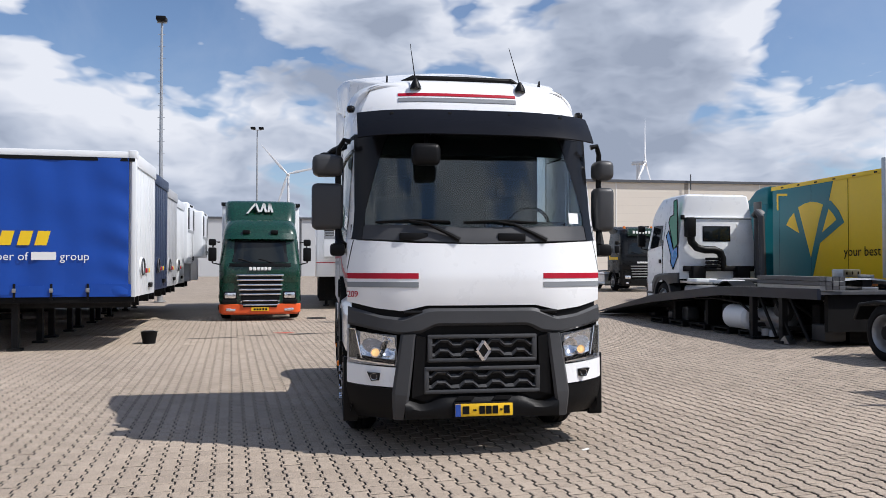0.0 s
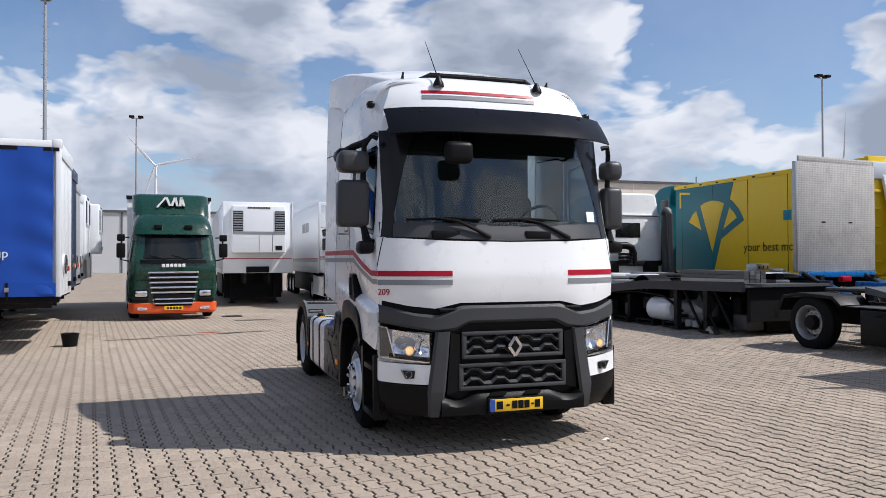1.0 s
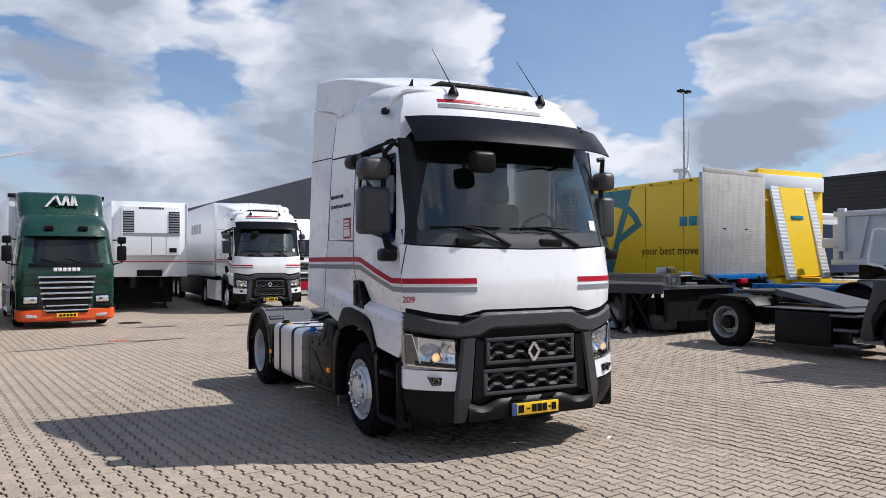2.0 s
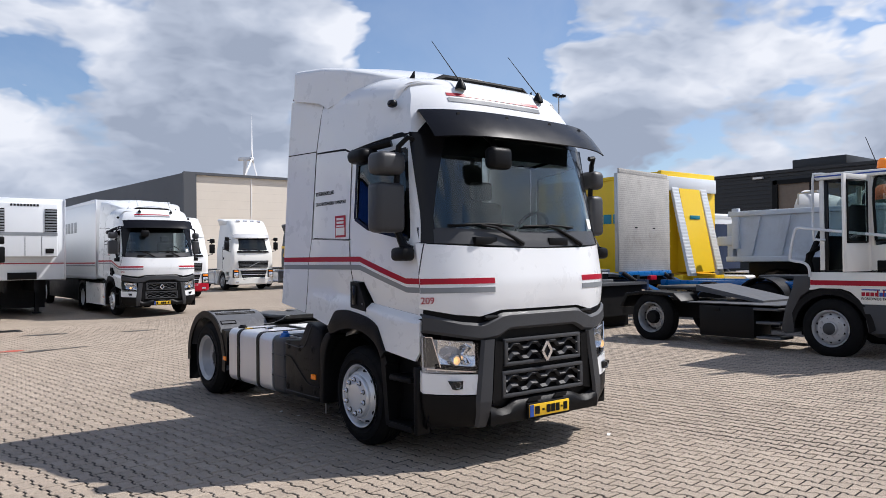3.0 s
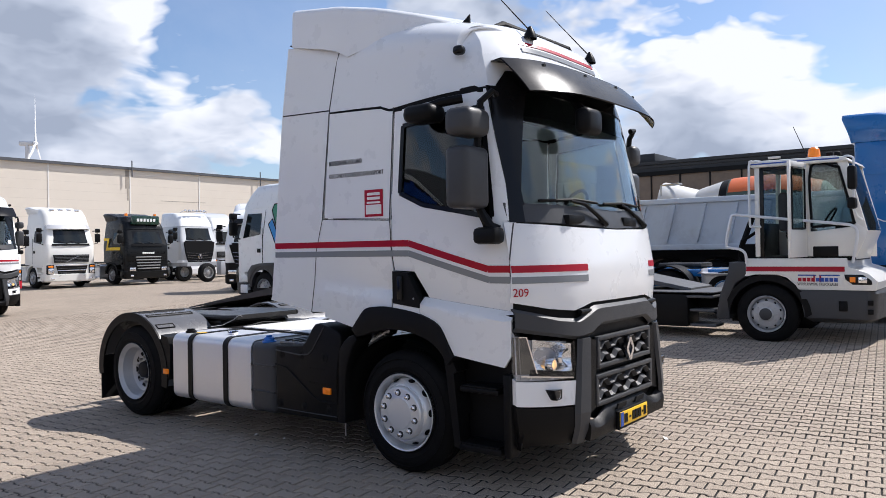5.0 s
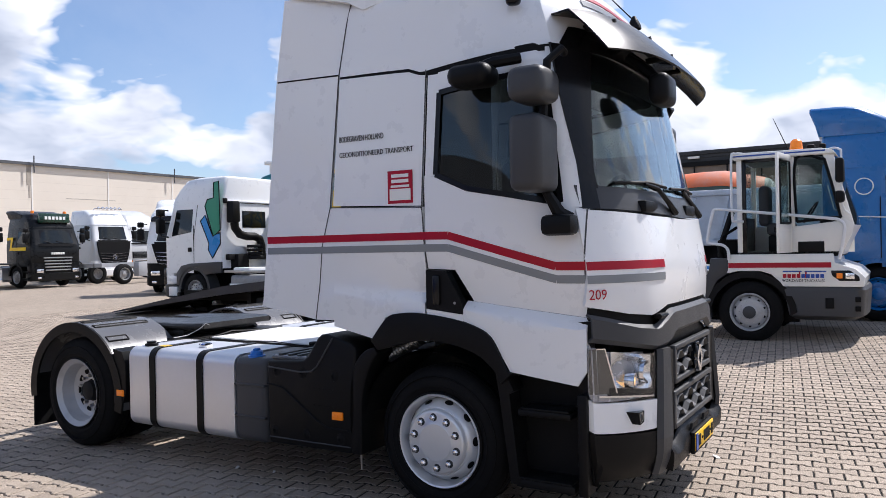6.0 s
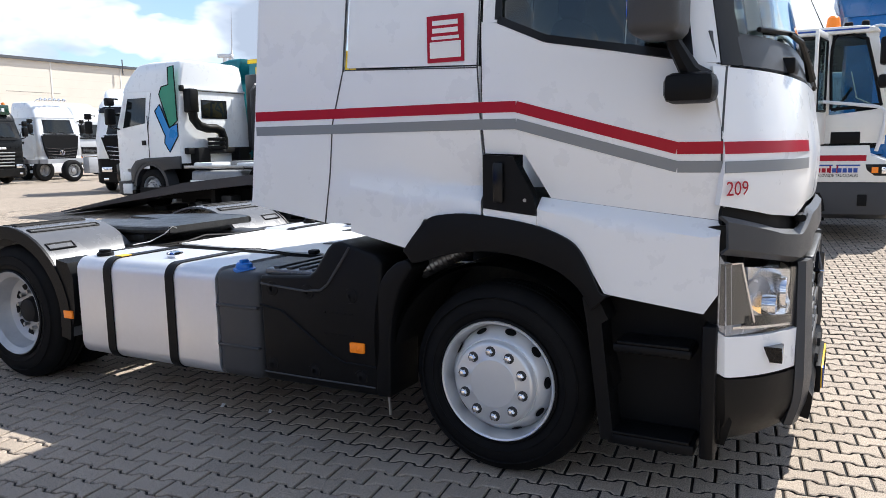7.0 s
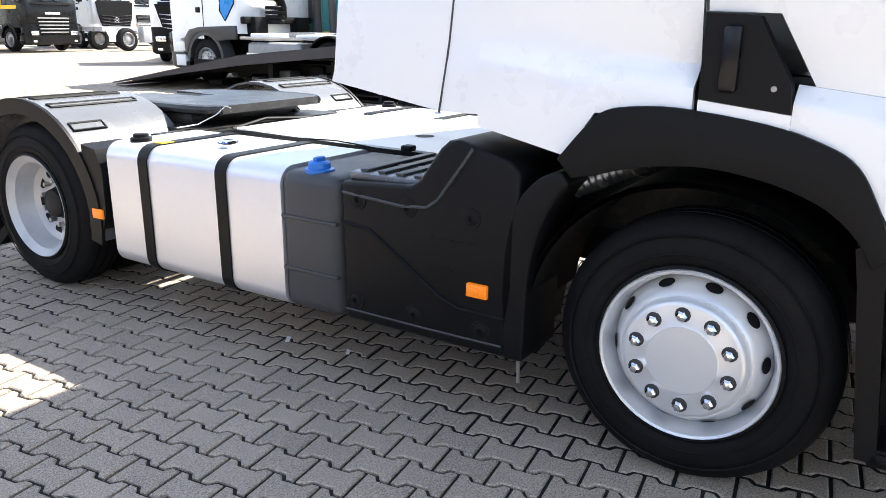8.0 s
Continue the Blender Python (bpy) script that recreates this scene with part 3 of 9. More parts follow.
    def spoiler(u, v):
        y = 0.95 + 1.53 * u
        base = pick(((0.95, 3.53), (1.2, 3.52), (1.3, 3.50), (1.6, 3.43), (1.9, 3.36), (2.03, 3.44), (2.5, 3.53)), y)
        top = pick(((0.95, 3.57), (1.1, 3.61), (1.3, 3.67), (1.6, 3.75), (2.0, 3.83), (2.5, 3.88)), y)
        w = pick(((0.95, 0.78), (1.2, 1.0), (1.6, 1.15), (2.0, 1.215), (2.5, 1.275)), y)
        if v < 0.5:
            return (-w - 0.012 * (1 - v * 2), y, base + (top - 0.07 - base) * v / 0.5)
        b = (v - 0.5) / 0.5
        if b < 0.35:
            a = b / 0.35 * math.pi / 2
            return (-(w - 0.07) - 0.07 * math.cos(a), y, top - 0.07 + 0.055 * math.sin(a))
        return (-(w - 0.07) * (1 - (b - 0.35) / 0.65), y, top - 0.015 + 0.10 * math.sin((b - 0.35) / 0.65 * math.pi / 2))
    sp = Shape().sheet(spoiler, lin(0, 1, 14), [0, 0.15, 0.3, 0.42, 0.5, 0.54, 0.58, 0.64, 0.72, 0.82, 0.92, 1.0], 0.03, True)
    m2 = sp.mirrored()
    sp.put(m2.v, m2.f)
    part("roof_spoiler", sp, WHITE, t, "white roof air spoiler", angle=50)
    door_top = ((0.45, 2.925), (1.395, 2.83), (1.44, 2.85), (1.52, 2.875), (2.1, 2.885))
    both("roof_joint", side_sheet([0.46, 0.53, 0.6, 0.7, 0.8, 0.95, 1.05, 1.18, 1.3, 1.395, 1.43, 1.52, 1.6, 1.8, 2.09], door_top, tuple((y, z + 0.012) for y, z in eaves), 3, -0.003, 0.012), INK, t)
    both("marker_lamp", Shape().soft(-1.20, -1.12, 0.74, 0.83, 3.20, 3.27, 0.03, 3), BLACK, t)

    # -- doors --
    sill = ((0.34, 1.945), (0.5, 1.965), (1.09, 2.085), (1.31, 2.185), (1.42, 2.2))
    d_low = ((0.345, 1.0), (0.40, 0.915), (0.82, 0.975), (0.94, 1.18), (1.13, 1.255), (1.405, 1.305))
    for side in (-1, 1):
        def own(s):
            return s if side < 0 else s.mirrored()
        door = part("door", own(side_sheet([0.345, 0.37, 0.40, 0.5, 0.6, 0.7, 0.82, 0.88, 0.94, 1.03, 1.135], d_low, ((0.3, 1.30), (1.42, 1.43)), 12)), WHITE, t)
        part("door_skin", own(side_sheet([0.345, 0.42, 0.5, 0.6, 0.7, 0.82, 0.94, 1.09, 1.2, 1.31, 1.402], ((0.3, 1.302), (1.13, 1.397), (1.131, 1.59), (1.42, 1.6)), sill, 14)), WHITE, door)
        part("window_surround", own(slant_sheet(((1.9, 1.408), (2.9, 1.365)), ((1.9, 1.325), (2.19, 1.325), (2.72, 1.285), (2.9, 1.28)), 2.19, 2.84, 3, 8)), WHITE, door)
        part("window_surround", own(side_sheet([0.53, 0.66, 0.8, 0.95, 1.1, 1.29], ((0.5, 2.80), (1.29, 2.725)), ((0.5, 2.928), (1.395, 2.84)), 3)), WHITE, door)
        part("window_surround", own(slant_sheet(((1.9, 0.475), (2.0, 0.485), (2.82, 0.60)), ((1.9, 0.36), (2.0, 0.375), (2.94, 0.535)), 1.955, 2.93, 3, 8)), WHITE, door)
        part("window_seal", own(side_line([(0.485, 1.985), (1.09, 2.098), (1.318, 2.20), (1.285, 2.72), (0.60, 2.80), (0.485, 1.985)], 0.034, 0.003)), BLACK, door)
        part("window_pane", own(side_sheet([0.5, 0.62, 0.75, 0.9, 1.09, 1.2, 1.29], ((0.45, 1.99), (1.09, 2.1), (1.30, 2.2)), ((0.5, 2.0), (0.585, 2.79), (1.285, 2.72)), 6, -0.012, 0.004)), SIDE_GLASS, door, "tinted side window")
        part("door_handle", own(Shape().prism([(1.40, 1.595), (1.25, 1.585), (1.145, 1.40), (1.135, 1.315), (1.40, 1.345)], "x", -1.252, -1.19)), DARK_PL, door, "black recessed door handle")
        part("handle_grip", own(Shape().soft(-1.272, -1.245, 1.29, 1.345, 1.37, 1.56, 0.012)), BLACK, door)
        part("handle_sill", own(Shape().prism([(1.40, 1.343), (1.135, 1.313), (1.135, 1.262), (1.40, 1.308)], "x", -1.25, -1.2)), WHITE, door)
        part("door_lock", own(Shape().lathe([(-1.254, 0.0), (-1.254, 0.008), (-1.25, 0.010)], "x", (0, 1.19, 1.385), 12)), STEEL, door)
        # black corner post beside the windscreen
        part("corner_post", own(slant_sheet(((1.9, 0.355), (2.0, 0.37), (2.95, 0.54)), ((1.9, 0.28), (2.1, 0.33), (2.95, 0.42)), 1.945, 2.95, 8, 12, 0.005)), BLACK, t)
        part("front_joint", own(side_line([(0.345, 1.94), (0.35, 1.31)], 0.007)), GREY_PL, t)

    # -- front: white panel, windscreen, cowl --
    hood_low = ((-1.2, 1.375), (-0.95, 1.32), (-0.72, 1.295), (-0.5, 1.345), (0.5, 1.345), (0.72, 1.295), (0.95, 1.32), (1.2, 1.375))
    hood_high = ((-1.2, 1.94), (-0.6, 1.905), (0.0, 1.895), (0.6, 1.905), (1.2, 1.94))

    def nose(u, v):
        x = 1.2 * (abs(u) ** 0.8) * (1 if u > 0 else -1)
        z = pick(hood_low, x) + (pick(hood_high, x) - pick(hood_low, x)) * v
        y = cab_front(x, z) + 0.02 * (1 - v) ** 6
        return (x, y, z)
    part("front_panel", Shape().sheet(nose, lin(-1, 1, 61), lin(0, 1, 12), 0.03, False), WHITE, t)

    def cheek_low(u, v):
        a = cab_front(1.2, 1.6)
        z = pick(((0.3, 1.375), (0.35, 1.33)), 0.3 + 0.04 * u) + (1.94 - 1.36) * v
        y = a + (0.343 - a) * u
        return (-cab_side(y, z), y, z)
    if cab_front(1.2, 1.6) < 0.335:
        both("front_corner", Shape().sheet(cheek_low, lin(0, 1, 3), lin(0, 1, 8), 0.025, True), WHITE, t)
    cowl = front_sheet(-1.17, 1.17, ((-1.2, 1.95), (0, 1.905), (1.2, 1.95)), ((-1.2, 2.085), (0, 2.05), (1.2, 2.085)), 41, 5, -0.004)
    part("cowl", cowl, GREY_PL, t, "dark grey panel below the windscreen")
    for x in (-0.62, 0.28):
        part("cowl_step", Shape().soft(x - 0.12, x + 0.14, cab_front(x, 1.96) - 0.012, cab_front(x, 1.96) + 0.06, 1.925, 2.0, 0.012), DARK_PL, t)
    glass = front_sheet(-1.10, 1.10, ((-1.2, 2.085), (0, 2.05), (1.2, 2.085)), ((-1.2, 2.94), (1.2, 2.94)), 41, 12, 0.0, 0.005)
    part("windscreen", glass, SCREEN_GLASS, t, "large tinted windscreen")
    both("windscreen_seal", front_sheet(-1.135, -1.045, ((-1.2, 2.07), (0, 2.05)), ((-1.2, 2.95), (1.2, 2.95)), 6, 10, 0.004, 0.012), BLACK, t)
    part("header_panel", front_sheet(-1.06, 1.06, ((-1.2, 2.925), (1.2, 2.925)), ((-1.06, 2.96), (-0.95, 3.08), (0.95, 3.08), (1.06, 2.96)), 41, 4, 0.006, 0.01), BLACK, t)
    part("header_band", front_sheet(-1.04, 1.04, ((-1.04, 2.80), (-0.93, 2.74), (0.93, 2.74), (1.04, 2.80)), ((-1.2, 2.95), (1.2, 2.95)), 41, 4, -0.012, 0.01), INK, t)

    def visor(u, v):
        x = 1.115 * u
        edge = abs(u) ** 5
        if v < 0:
            px_, py_, pz_ = visor(u, 0.0)
            q = -v / 0.3
            return (px_ * (1 - 0.10 * q), py_ + (cab_front(min(abs(px_), 1.05), 3.17) + 0.01 - py_) * q, pz_ + 0.02 * q)
        z = 3.135 - 0.25 * v + 0.015 * (1 - edge) * (1 - v) - 0.02 * edge * v
        y = 0.20 - 0.19 * v + 0.20 * abs(u) ** 3.2 + 0.05 * (1 - v) ** 2
        return (x, y, z)
    vis = part("sun_visor", Shape().sheet(visor, lin(-1, 1, 49), [-0.3, -0.15] + lin(0, 1, 10), 0.012, True), VISOR, t, "smoked black exterior sun visor")
    for x in (-0.80, -0.27, 0.30, 0.80):
        part("visor_bolt", Shape().lathe([(0.215 + 0.2 * abs(x / 1.115) ** 3.2 - 0.02, 0.0), (0.215 + 0.2 * abs(x / 1.115) ** 3.2 - 0.018, 0.02), (0.5, 0.012)], "y", (x, 0, 3.10), 10), INK, vis)
        part("visor_bracket", Shape().tube([(x, 0.26 + 0.2 * abs(x / 1.115) ** 3.2, 3.09), (x, 0.52, 3.07)], 0.012), INK, vis)

    # wipers
    for x0, x1 in ((-0.20, -0.95), (0.62, -0.15)):
        w = part("wiper", Shape().tube([(x0 + 0.0, cab_front(x0, 1.93) - 0.012, 1.935), (x0 - 0.12, cab_front(x0, 2.0) - 0.026, 2.0), (x0 - 0.30, cab_front(x0, 2.08) - 0.03, 2.085), (x0 - 0.45, cab_front(x0 - 0.45, 2.1) - 0.03, 2.105)], [0.024, 0.018, 0.014, 0.010]), DARK_PL, t)
        part("wiper_blade", Shape().tube([(x1, cab_front(x1, 2.11) - 0.025, 2.10), ((x0 + x1) / 2, cab_front((x0 + x1) / 2, 2.12) - 0.03, 2.115), (x0 - 0.08, cab_front(x0, 2.1) - 0.03, 2.10)], 0.011, 6), INK, w)

    # -- lower front --
    def arch_bar(u, v):
        """The grey cross bar above the grille, dipping to its ends."""
        x = 1.195 * u
        top = pick(((0, 1.32), (0.50, 1.32), (0.70, 1.235), (0.9, 1.255), (1.2, 1.335)), abs(x))
        low = pick(((0, 1.165), (0.42, 1.165), (0.56, 1.095), (0.74, 1.085), (1.2, 1.17)), abs(x))
        z = low + (top - low) * v
        bulge = 0.03 * min(v, 1 - v, 0.16) / 0.16
        return (x, cab_front(x, z) - bulge + 0.02, z)
    part("cross_bar", Shape().sheet(arch_bar, lin(-1, 1, 61), [0, 0.16, 0.5, 0.7, 0.84, 1], 0.015), GREY_PL, t, "dark grey cross bar above the grille", angle=25)
    # black sheets behind the grille and bonnet gap stand in for deep shade
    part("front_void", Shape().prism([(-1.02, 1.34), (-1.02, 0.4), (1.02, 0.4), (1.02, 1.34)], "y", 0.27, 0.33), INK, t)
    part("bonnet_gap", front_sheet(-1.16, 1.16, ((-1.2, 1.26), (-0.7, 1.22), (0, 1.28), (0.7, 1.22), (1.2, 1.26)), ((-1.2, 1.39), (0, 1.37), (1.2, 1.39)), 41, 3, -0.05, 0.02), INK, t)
    for x in (-0.62, 0.62):
        part("hinge", Shape().soft(x - 0.07, x + 0.07, 0.05, 0.1, 1.265, 1.30, 0.012).tube([(x - 0.08, 0.062, 1.285), (x + 0.08, 0.062, 1.285)], 0.016), DARK_PL, t)

    # grille: a recessed frame with two rows of bars broken by zigzag blades
    part("grille_frame", Shape().prism([(-0.60, 1.10), (-0.44, 1.16), (0.44, 1.16), (0.60, 1.10), (0.62, 0.52), (0.46, 0.46), (-0.46, 0.46), (-0.62, 0.52)], "y", 0.085, 0.12), DARK_PL, t)
    for z0, z1, x0 in ((0.84, 1.085, 0.47), (0.56, 0.80, 0.50)):
        g = part("grille", Shape().soft(-x0 - 0.02, x0 + 0.02, 0.015, 0.06, z1 - 0.035, z1, 0.01).soft(-x0 - 0.02, x0 + 0.02, 0.015, 0.06, z0, z0 + 0.035, 0.01)
                 .soft(-x0 - 0.03, -x0 + 0.015, 0.02, 0.06, z0, z1, 0.01).soft(x0 - 0.015, x0 + 0.03, 0.02, 0.06, z0, z1, 0.01), GREY_PL, t)
        zm = (z0 + z1) / 2
        for row, zc in enumerate((zm + 0.05, zm - 0.045)):
            bar = []
            n = 8
            for k in range(n + 1):
                xx = -x0 + 2 * x0 * k / n
                bar.append((xx, zc + (0.022 if k % 2 else -0.022)))
            for (xa, za), (xb, zb) in zip(bar, bar[1:]):
                mid = 0.3
                pts = [(xa, za), (xa + (xb - xa) * mid, za), (xa + (xb - xa) * (1 - mid), zb), (xb, zb)]
                up = [(p, q + 0.017) for p, q in pts]
                dn = [(p, q - 0.017) for p, q in pts[::-1]]
                slat = Shape()
                nseg = 3
                for i in range(nseg):
                    (pa, qa), (pb, qb) = pts[i], pts[i + 1]
                    slat.put([(pa, 0.02, qa), (pb, 0.02, qb), (pb, 0.055, qb + 0.024), (pa, 0.055, qa + 0.024), (pa, 0.055, qa - 0.024), (pb, 0.055, qb - 0.024)],
                             [(0, 1, 2, 3), (0, 4, 5, 1), (3, 2, 5, 4)])
                part("slat", slat, GREY_PL, g, angle=10)
    emb = part("emblem", Shape().prism([(0, 1.04), (0.076, 0.945), (0, 0.85), (-0.076, 0.945)], "y", 0.0, 0.03), BLACK, t, "chrome diamond-shaped badge")
    for a, b in (((0, 1.03), (0.07, 0.945)), ((0.07, 0.945), (0, 0.86)), ((0, 0.86), (-0.07, 0.945)), ((-0.07, 0.945), (0, 1.03))):
        part("emblem_bar", Shape().tube([(a[0] * 0.85, -0.006, a[1] if a[0] else a[1]), (b[0] * 0.85, -0.006, b[1])], 0.019, 4), CHROME, emb)

    # arms either side of the grille, bumper middle and corners
    arm = Shape()
    for za, zb in ((1.09, 0.56), (0.56, 0.335)):
        def pillar(u, v):
            z = za + (zb - za) * v
            xo = pick(((0.335, 0.80), (0.56, 0.815), (1.09, 0.735)), z)
            xi = pick(((0.335, 0.70), (0.56, 0.66), (1.09, 0.60)), z)
            x = -(xo + (xi - xo) * u)
            y = cab_front(x, z) - 0.028 * min(u, 1 - u, 0.15) / 0.15 - pick(((0.335, 0.0), (0.56, 0.02), (1.09, 0.0)), z)
            return (x, y, z)
        arm.sheet(pillar, [0, 0.15, 0.5, 0.85, 1], lin(0, 1, 6), 0.06, True)
    for own_arm in (arm, arm.mirrored()):
        part("bumper_arm", own_arm, GREY_PL, t, angle=20)
    blade = Shape().prism([(-0.60, 1.08), (-0.515, 1.06), (-0.53, 0.56), (-0.64, 0.53)], "y", 0.03, 0.09)
    both("grille_blade", blade, DARK_PL, t)
    low_mid = Shape()

    def lip(u, v):
        x = 0.70 * u
        top = pick(((0, 0.545), (0.36, 0.545), (0.5, 0.475), (0.58, 0.475), (0.70, 0.53)), abs(x))
        z = 0.345 + (top - 0.345) * v
        return (x, 0.0 - 0.012 * math.sin(v * math.pi) + 0.05 * max(0.0, v - 0.7) / 0.3, z)
    low_mid.sheet(lip, lin(-1, 1, 33), lin(0, 1, 6), 0.1)
    part("bumper", low_mid, DARK_PL, t, "dark plastic bumper")
    for x in (-0.17, 0.17):
        part("air_slot", Shape().prism([(x - 0.09, 0.505), (x + 0.07, 0.505), (x + 0.09, 0.54), (x - 0.06, 0.54)], "y", -0.016, 0.0), INK, t)

    def corner_panel(z_lo, z_hi, x_in, lift, y_end=0.345, n=14, nv=7, belly=0.0, thick=0.03):
        """A panel that wraps round the near front corner."""
        def at(u, v):
            z = z_lo(u) + (z_hi(u) - z_lo(u)) * v
            a = u * 2
            tuck = belly * (1 - v) ** 3
            if a < 1.2:
                k = a / 1.2
                x = x_in + (1.2 - x_in) * (1 - (1 - k) ** 1.6)
                x = min(x, 1.1995)
                return (-x + tuck, cab_front(x, z) - lift * (1 - k) + tuck * 0.6, z)
            y = cab_front(1.2, z) + (y_end - cab_front(1.2, z)) * (a - 1.2) / 0.8
            return (-pick(FRONT_W, z) - lift * 0.2 + tuck, y, z)
        return Shape().sheet(at, lin(0, 1, n), lin(0, 1, nv), thick, True)
    for side in (-1, 1):
        def own2(s):
            return s if side < 0 else s.mirrored()
        part("bumper_corner", own2(corner_panel(lambda u: 0.33 + 0.02 * u, lambda u: 0.61 + 0.05 * u, 0.81, 0.015, belly=0.05)), DARK_PL, t)
        fog = part("fog_lamp_panel", own2(corner_panel(lambda u: 0.622 + 0.045 * u, lambda u: 0.795 + 0.05 * u, 0.765, 0.012)), WHITE, t, "white corner panel with fog lamp")
        part("fog_recess", own2(Shape().prism([(-1.03, 0.755), (-0.915, 0.748), (-0.922, 0.682), (-0.995, 0.678)], "y", cab_front(0.95, 0.72) - 0.035, cab_front(1.0, 0.72) + 0.04)), BLACK, fog)
        part("fog_lamp", own2(Shape().lathe([(cab_front(0.97, 0.72) - 0.036, 0.0), (cab_front(0.97, 0.72) - 0.042, 0.02), (cab_front(0.97, 0.72) - 0.046, 0.03), (cab_front(0.97, 0.72), 0.033)], "y", (-0.972, 0, 0.716), 16)), REFLECTOR, fog)
        # headlamp: dark housing, bright bowls, smoky side indicator, cover glass
        lamp = part("headlamp", own2(corner_panel(lambda u: 0.80 + 0.05 * u, lambda u: 1.075 + 0.09 * u, 0.765, -0.07, n=18)), LAMP_BODY, t, "clear headlamp wrapped round the corner")

        def bowl(u, v):
            x = 0.785 + 0.30 * u
            z = 0.865 + 0.012 * u + (0.195 + 0.035 * u) * v
            r2 = (u - 0.5) ** 2 + (v - 0.5) ** 2
            return (-x, cab_front(x, z) + 0.015 + 0.05 * max(0.0, 1 - 3.2 * r2), z)
        part("lamp_bowl", own2(Shape().sheet(bowl, lin(0, 1, 13), lin(0, 1, 9), 0.008, True)), REFLECTOR, lamp)
        yl = cab_front(0.95, 0.93)
        part("projector", own2(Shape().lathe([(yl + 0.0, 0.0), (yl + 0.004, 0.022), (yl + 0.012, 0.032)], "y", (-0.955, 0, 0.925), 18)), LAMP_ON, lamp, "lit position lamp")
        part("projector_ring", own2(Shape().lathe([(yl + 0.012, 0.032), (yl - 0.006, 0.036), (yl - 0.006, 0.046), (yl + 0.05, 0.05)], "y", (-0.955, 0, 0.925), 18)), CHROME, lamp)
        yh = cab_front(0.84, 0.97)
        part("high_beam", own2(Shape().lathe([(yh + 0.05, 0.0), (yh + 0.04, 0.03), (yh + 0.012, 0.062), (yh + 0.006, 0.07), (yh + 0.03, 0.075)], "y", (-0.845, 0, 0.965), 20)), CHROME, lamp)

        def indicator(u, v):
            z = 0.87 + 0.26 * v
            y_fore = 0.215 + 0.05 * v
            y = y_fore + (0.338 - y_fore) * u
            w = pick(FRONT_W, z)
            x = w * min(1.0, max(0.0, (y - pick(FACE_Y, z)) / pick(CORNER, z))) ** (1 / 3.6)
            return (-x + 0.006, y, z)
        part("indicator", own2(Shape().sheet(indicator, lin(0, 1, 7), lin(0, 1, 5), 0.01, True)), INDICATOR, lamp, "smoky side indicator lens")
        part("indicator_frame", own2(Shape().tube([tuple(Vector(indicator(a, b)) + Vector((-0.004, 0, 0))) for a, b in ((0, 0), (0, 0.5), (0, 1), (0.5, 1))], 0.007, 5)), CHROME, lamp)
        part("lamp_bezel", own2(Shape().sheet(lambda u, v: (-(0.785 + 0.33 * u), cab_front(0.785 + 0.33 * u, 0.84) + 0.004, 0.812 + 0.045 * u + 0.045 * v), lin(0, 1, 12), (0, 1), 0.02, True)), BLACK, lamp)
        part("day_light", own2(Shape().sheet(lambda u, v: (-(0.79 + 0.38 * u), cab_front(0.79 + 0.38 * u, 0.82) + 0.0, 0.812 + 0.04 * u + 0.011 * v), lin(0, 1, 12), (0, 1), 0.012, True)), CHROME, lamp)
        part("lens", own2(corner_panel(lambda u: 0.802 + 0.05 * u, lambda u: 1.073 + 0.09 * u, 0.767, 0.004, n=18, thick=0.003)), LENS, lamp)
        part("pillar_trim", own2(Shape().prism([(0.345, 1.29), (0.42, 1.28), (0.42, 0.90), (0.36, 0.86), (0.36, 0.36), (0.325, 0.36), (0.325, 1.29)], "x", -1.175, -1.12)), DARK_PL, t)

    # number plate
    plate = part("number_plate", Shape().soft(-0.26, 0.26, -0.042, -0.03, 0.367, 0.478, 0.004), YELLOW_PLATE, t, "yellow number plate with black bars")
    part("plate_frame", Shape().soft(-0.272, 0.272, -0.034, -0.005, 0.345, 0.488, 0.006), INK, plate)
    part("plate_band", Shape().box(-0.26, -0.212, -0.046, -0.041, 0.369, 0.476), BLUE_PLATE, plate)
    for x, w in ((-0.165, 0.06), (-0.085, 0.03), (-0.02, 0.05), (0.04, 0.05), (0.10, 0.05), (0.155, 0.022), (0.205, 0.05)):
        part("plate_bar", Shape().box(x - w / 2, x + w / 2, -0.046, -0.041, 0.388 if w > 0.035 else 0.415, 0.458 if w > 0.035 else 0.43), INK, plate)

    # -- stripes and print --
    red_line = [(0.343, 1.612), (0.522, 1.612), (1.235, 1.81), (1.418, 1.812), (2.74, 1.812)]
    both("red_stripe", side_line(red_line, 0.05, 0.003), RED, t)
    both("grey_stripe", side_line([(y, z - 0.078) for y, z in red_line], 0.048, 0.003), STRIPE_GREY, t)

    def band(z0, z1):
        return Shape().sheet(lambda u, v: (-u, cab_front(u, z0 + (z1 - z0) * v) - 0.003, z0 + (z1 - z0) * v), lin(0.575, 1.1999, 26), (0, 1), 0.004, True)
    both("red_stripe", band(1.585, 1.635), RED, t)
    both("grey_stripe", band(1.507, 1.555), STRIPE_GREY, t)

    def brow_band(z0, z1):
        return Shape().sheet(lambda u, v: (u, cab_front(u, z0 + (z1 - z0) * v) - 0.006, z0 + (z1 - z0) * v), lin(-0.72, 0.42, 24), (0, 1), 0.004)
    part("red_stripe", brow_band(3.325, 3.355), RED, t)
    part("grey_stripe", brow_band(3.265, 3.305), STRIPE_GREY, t)
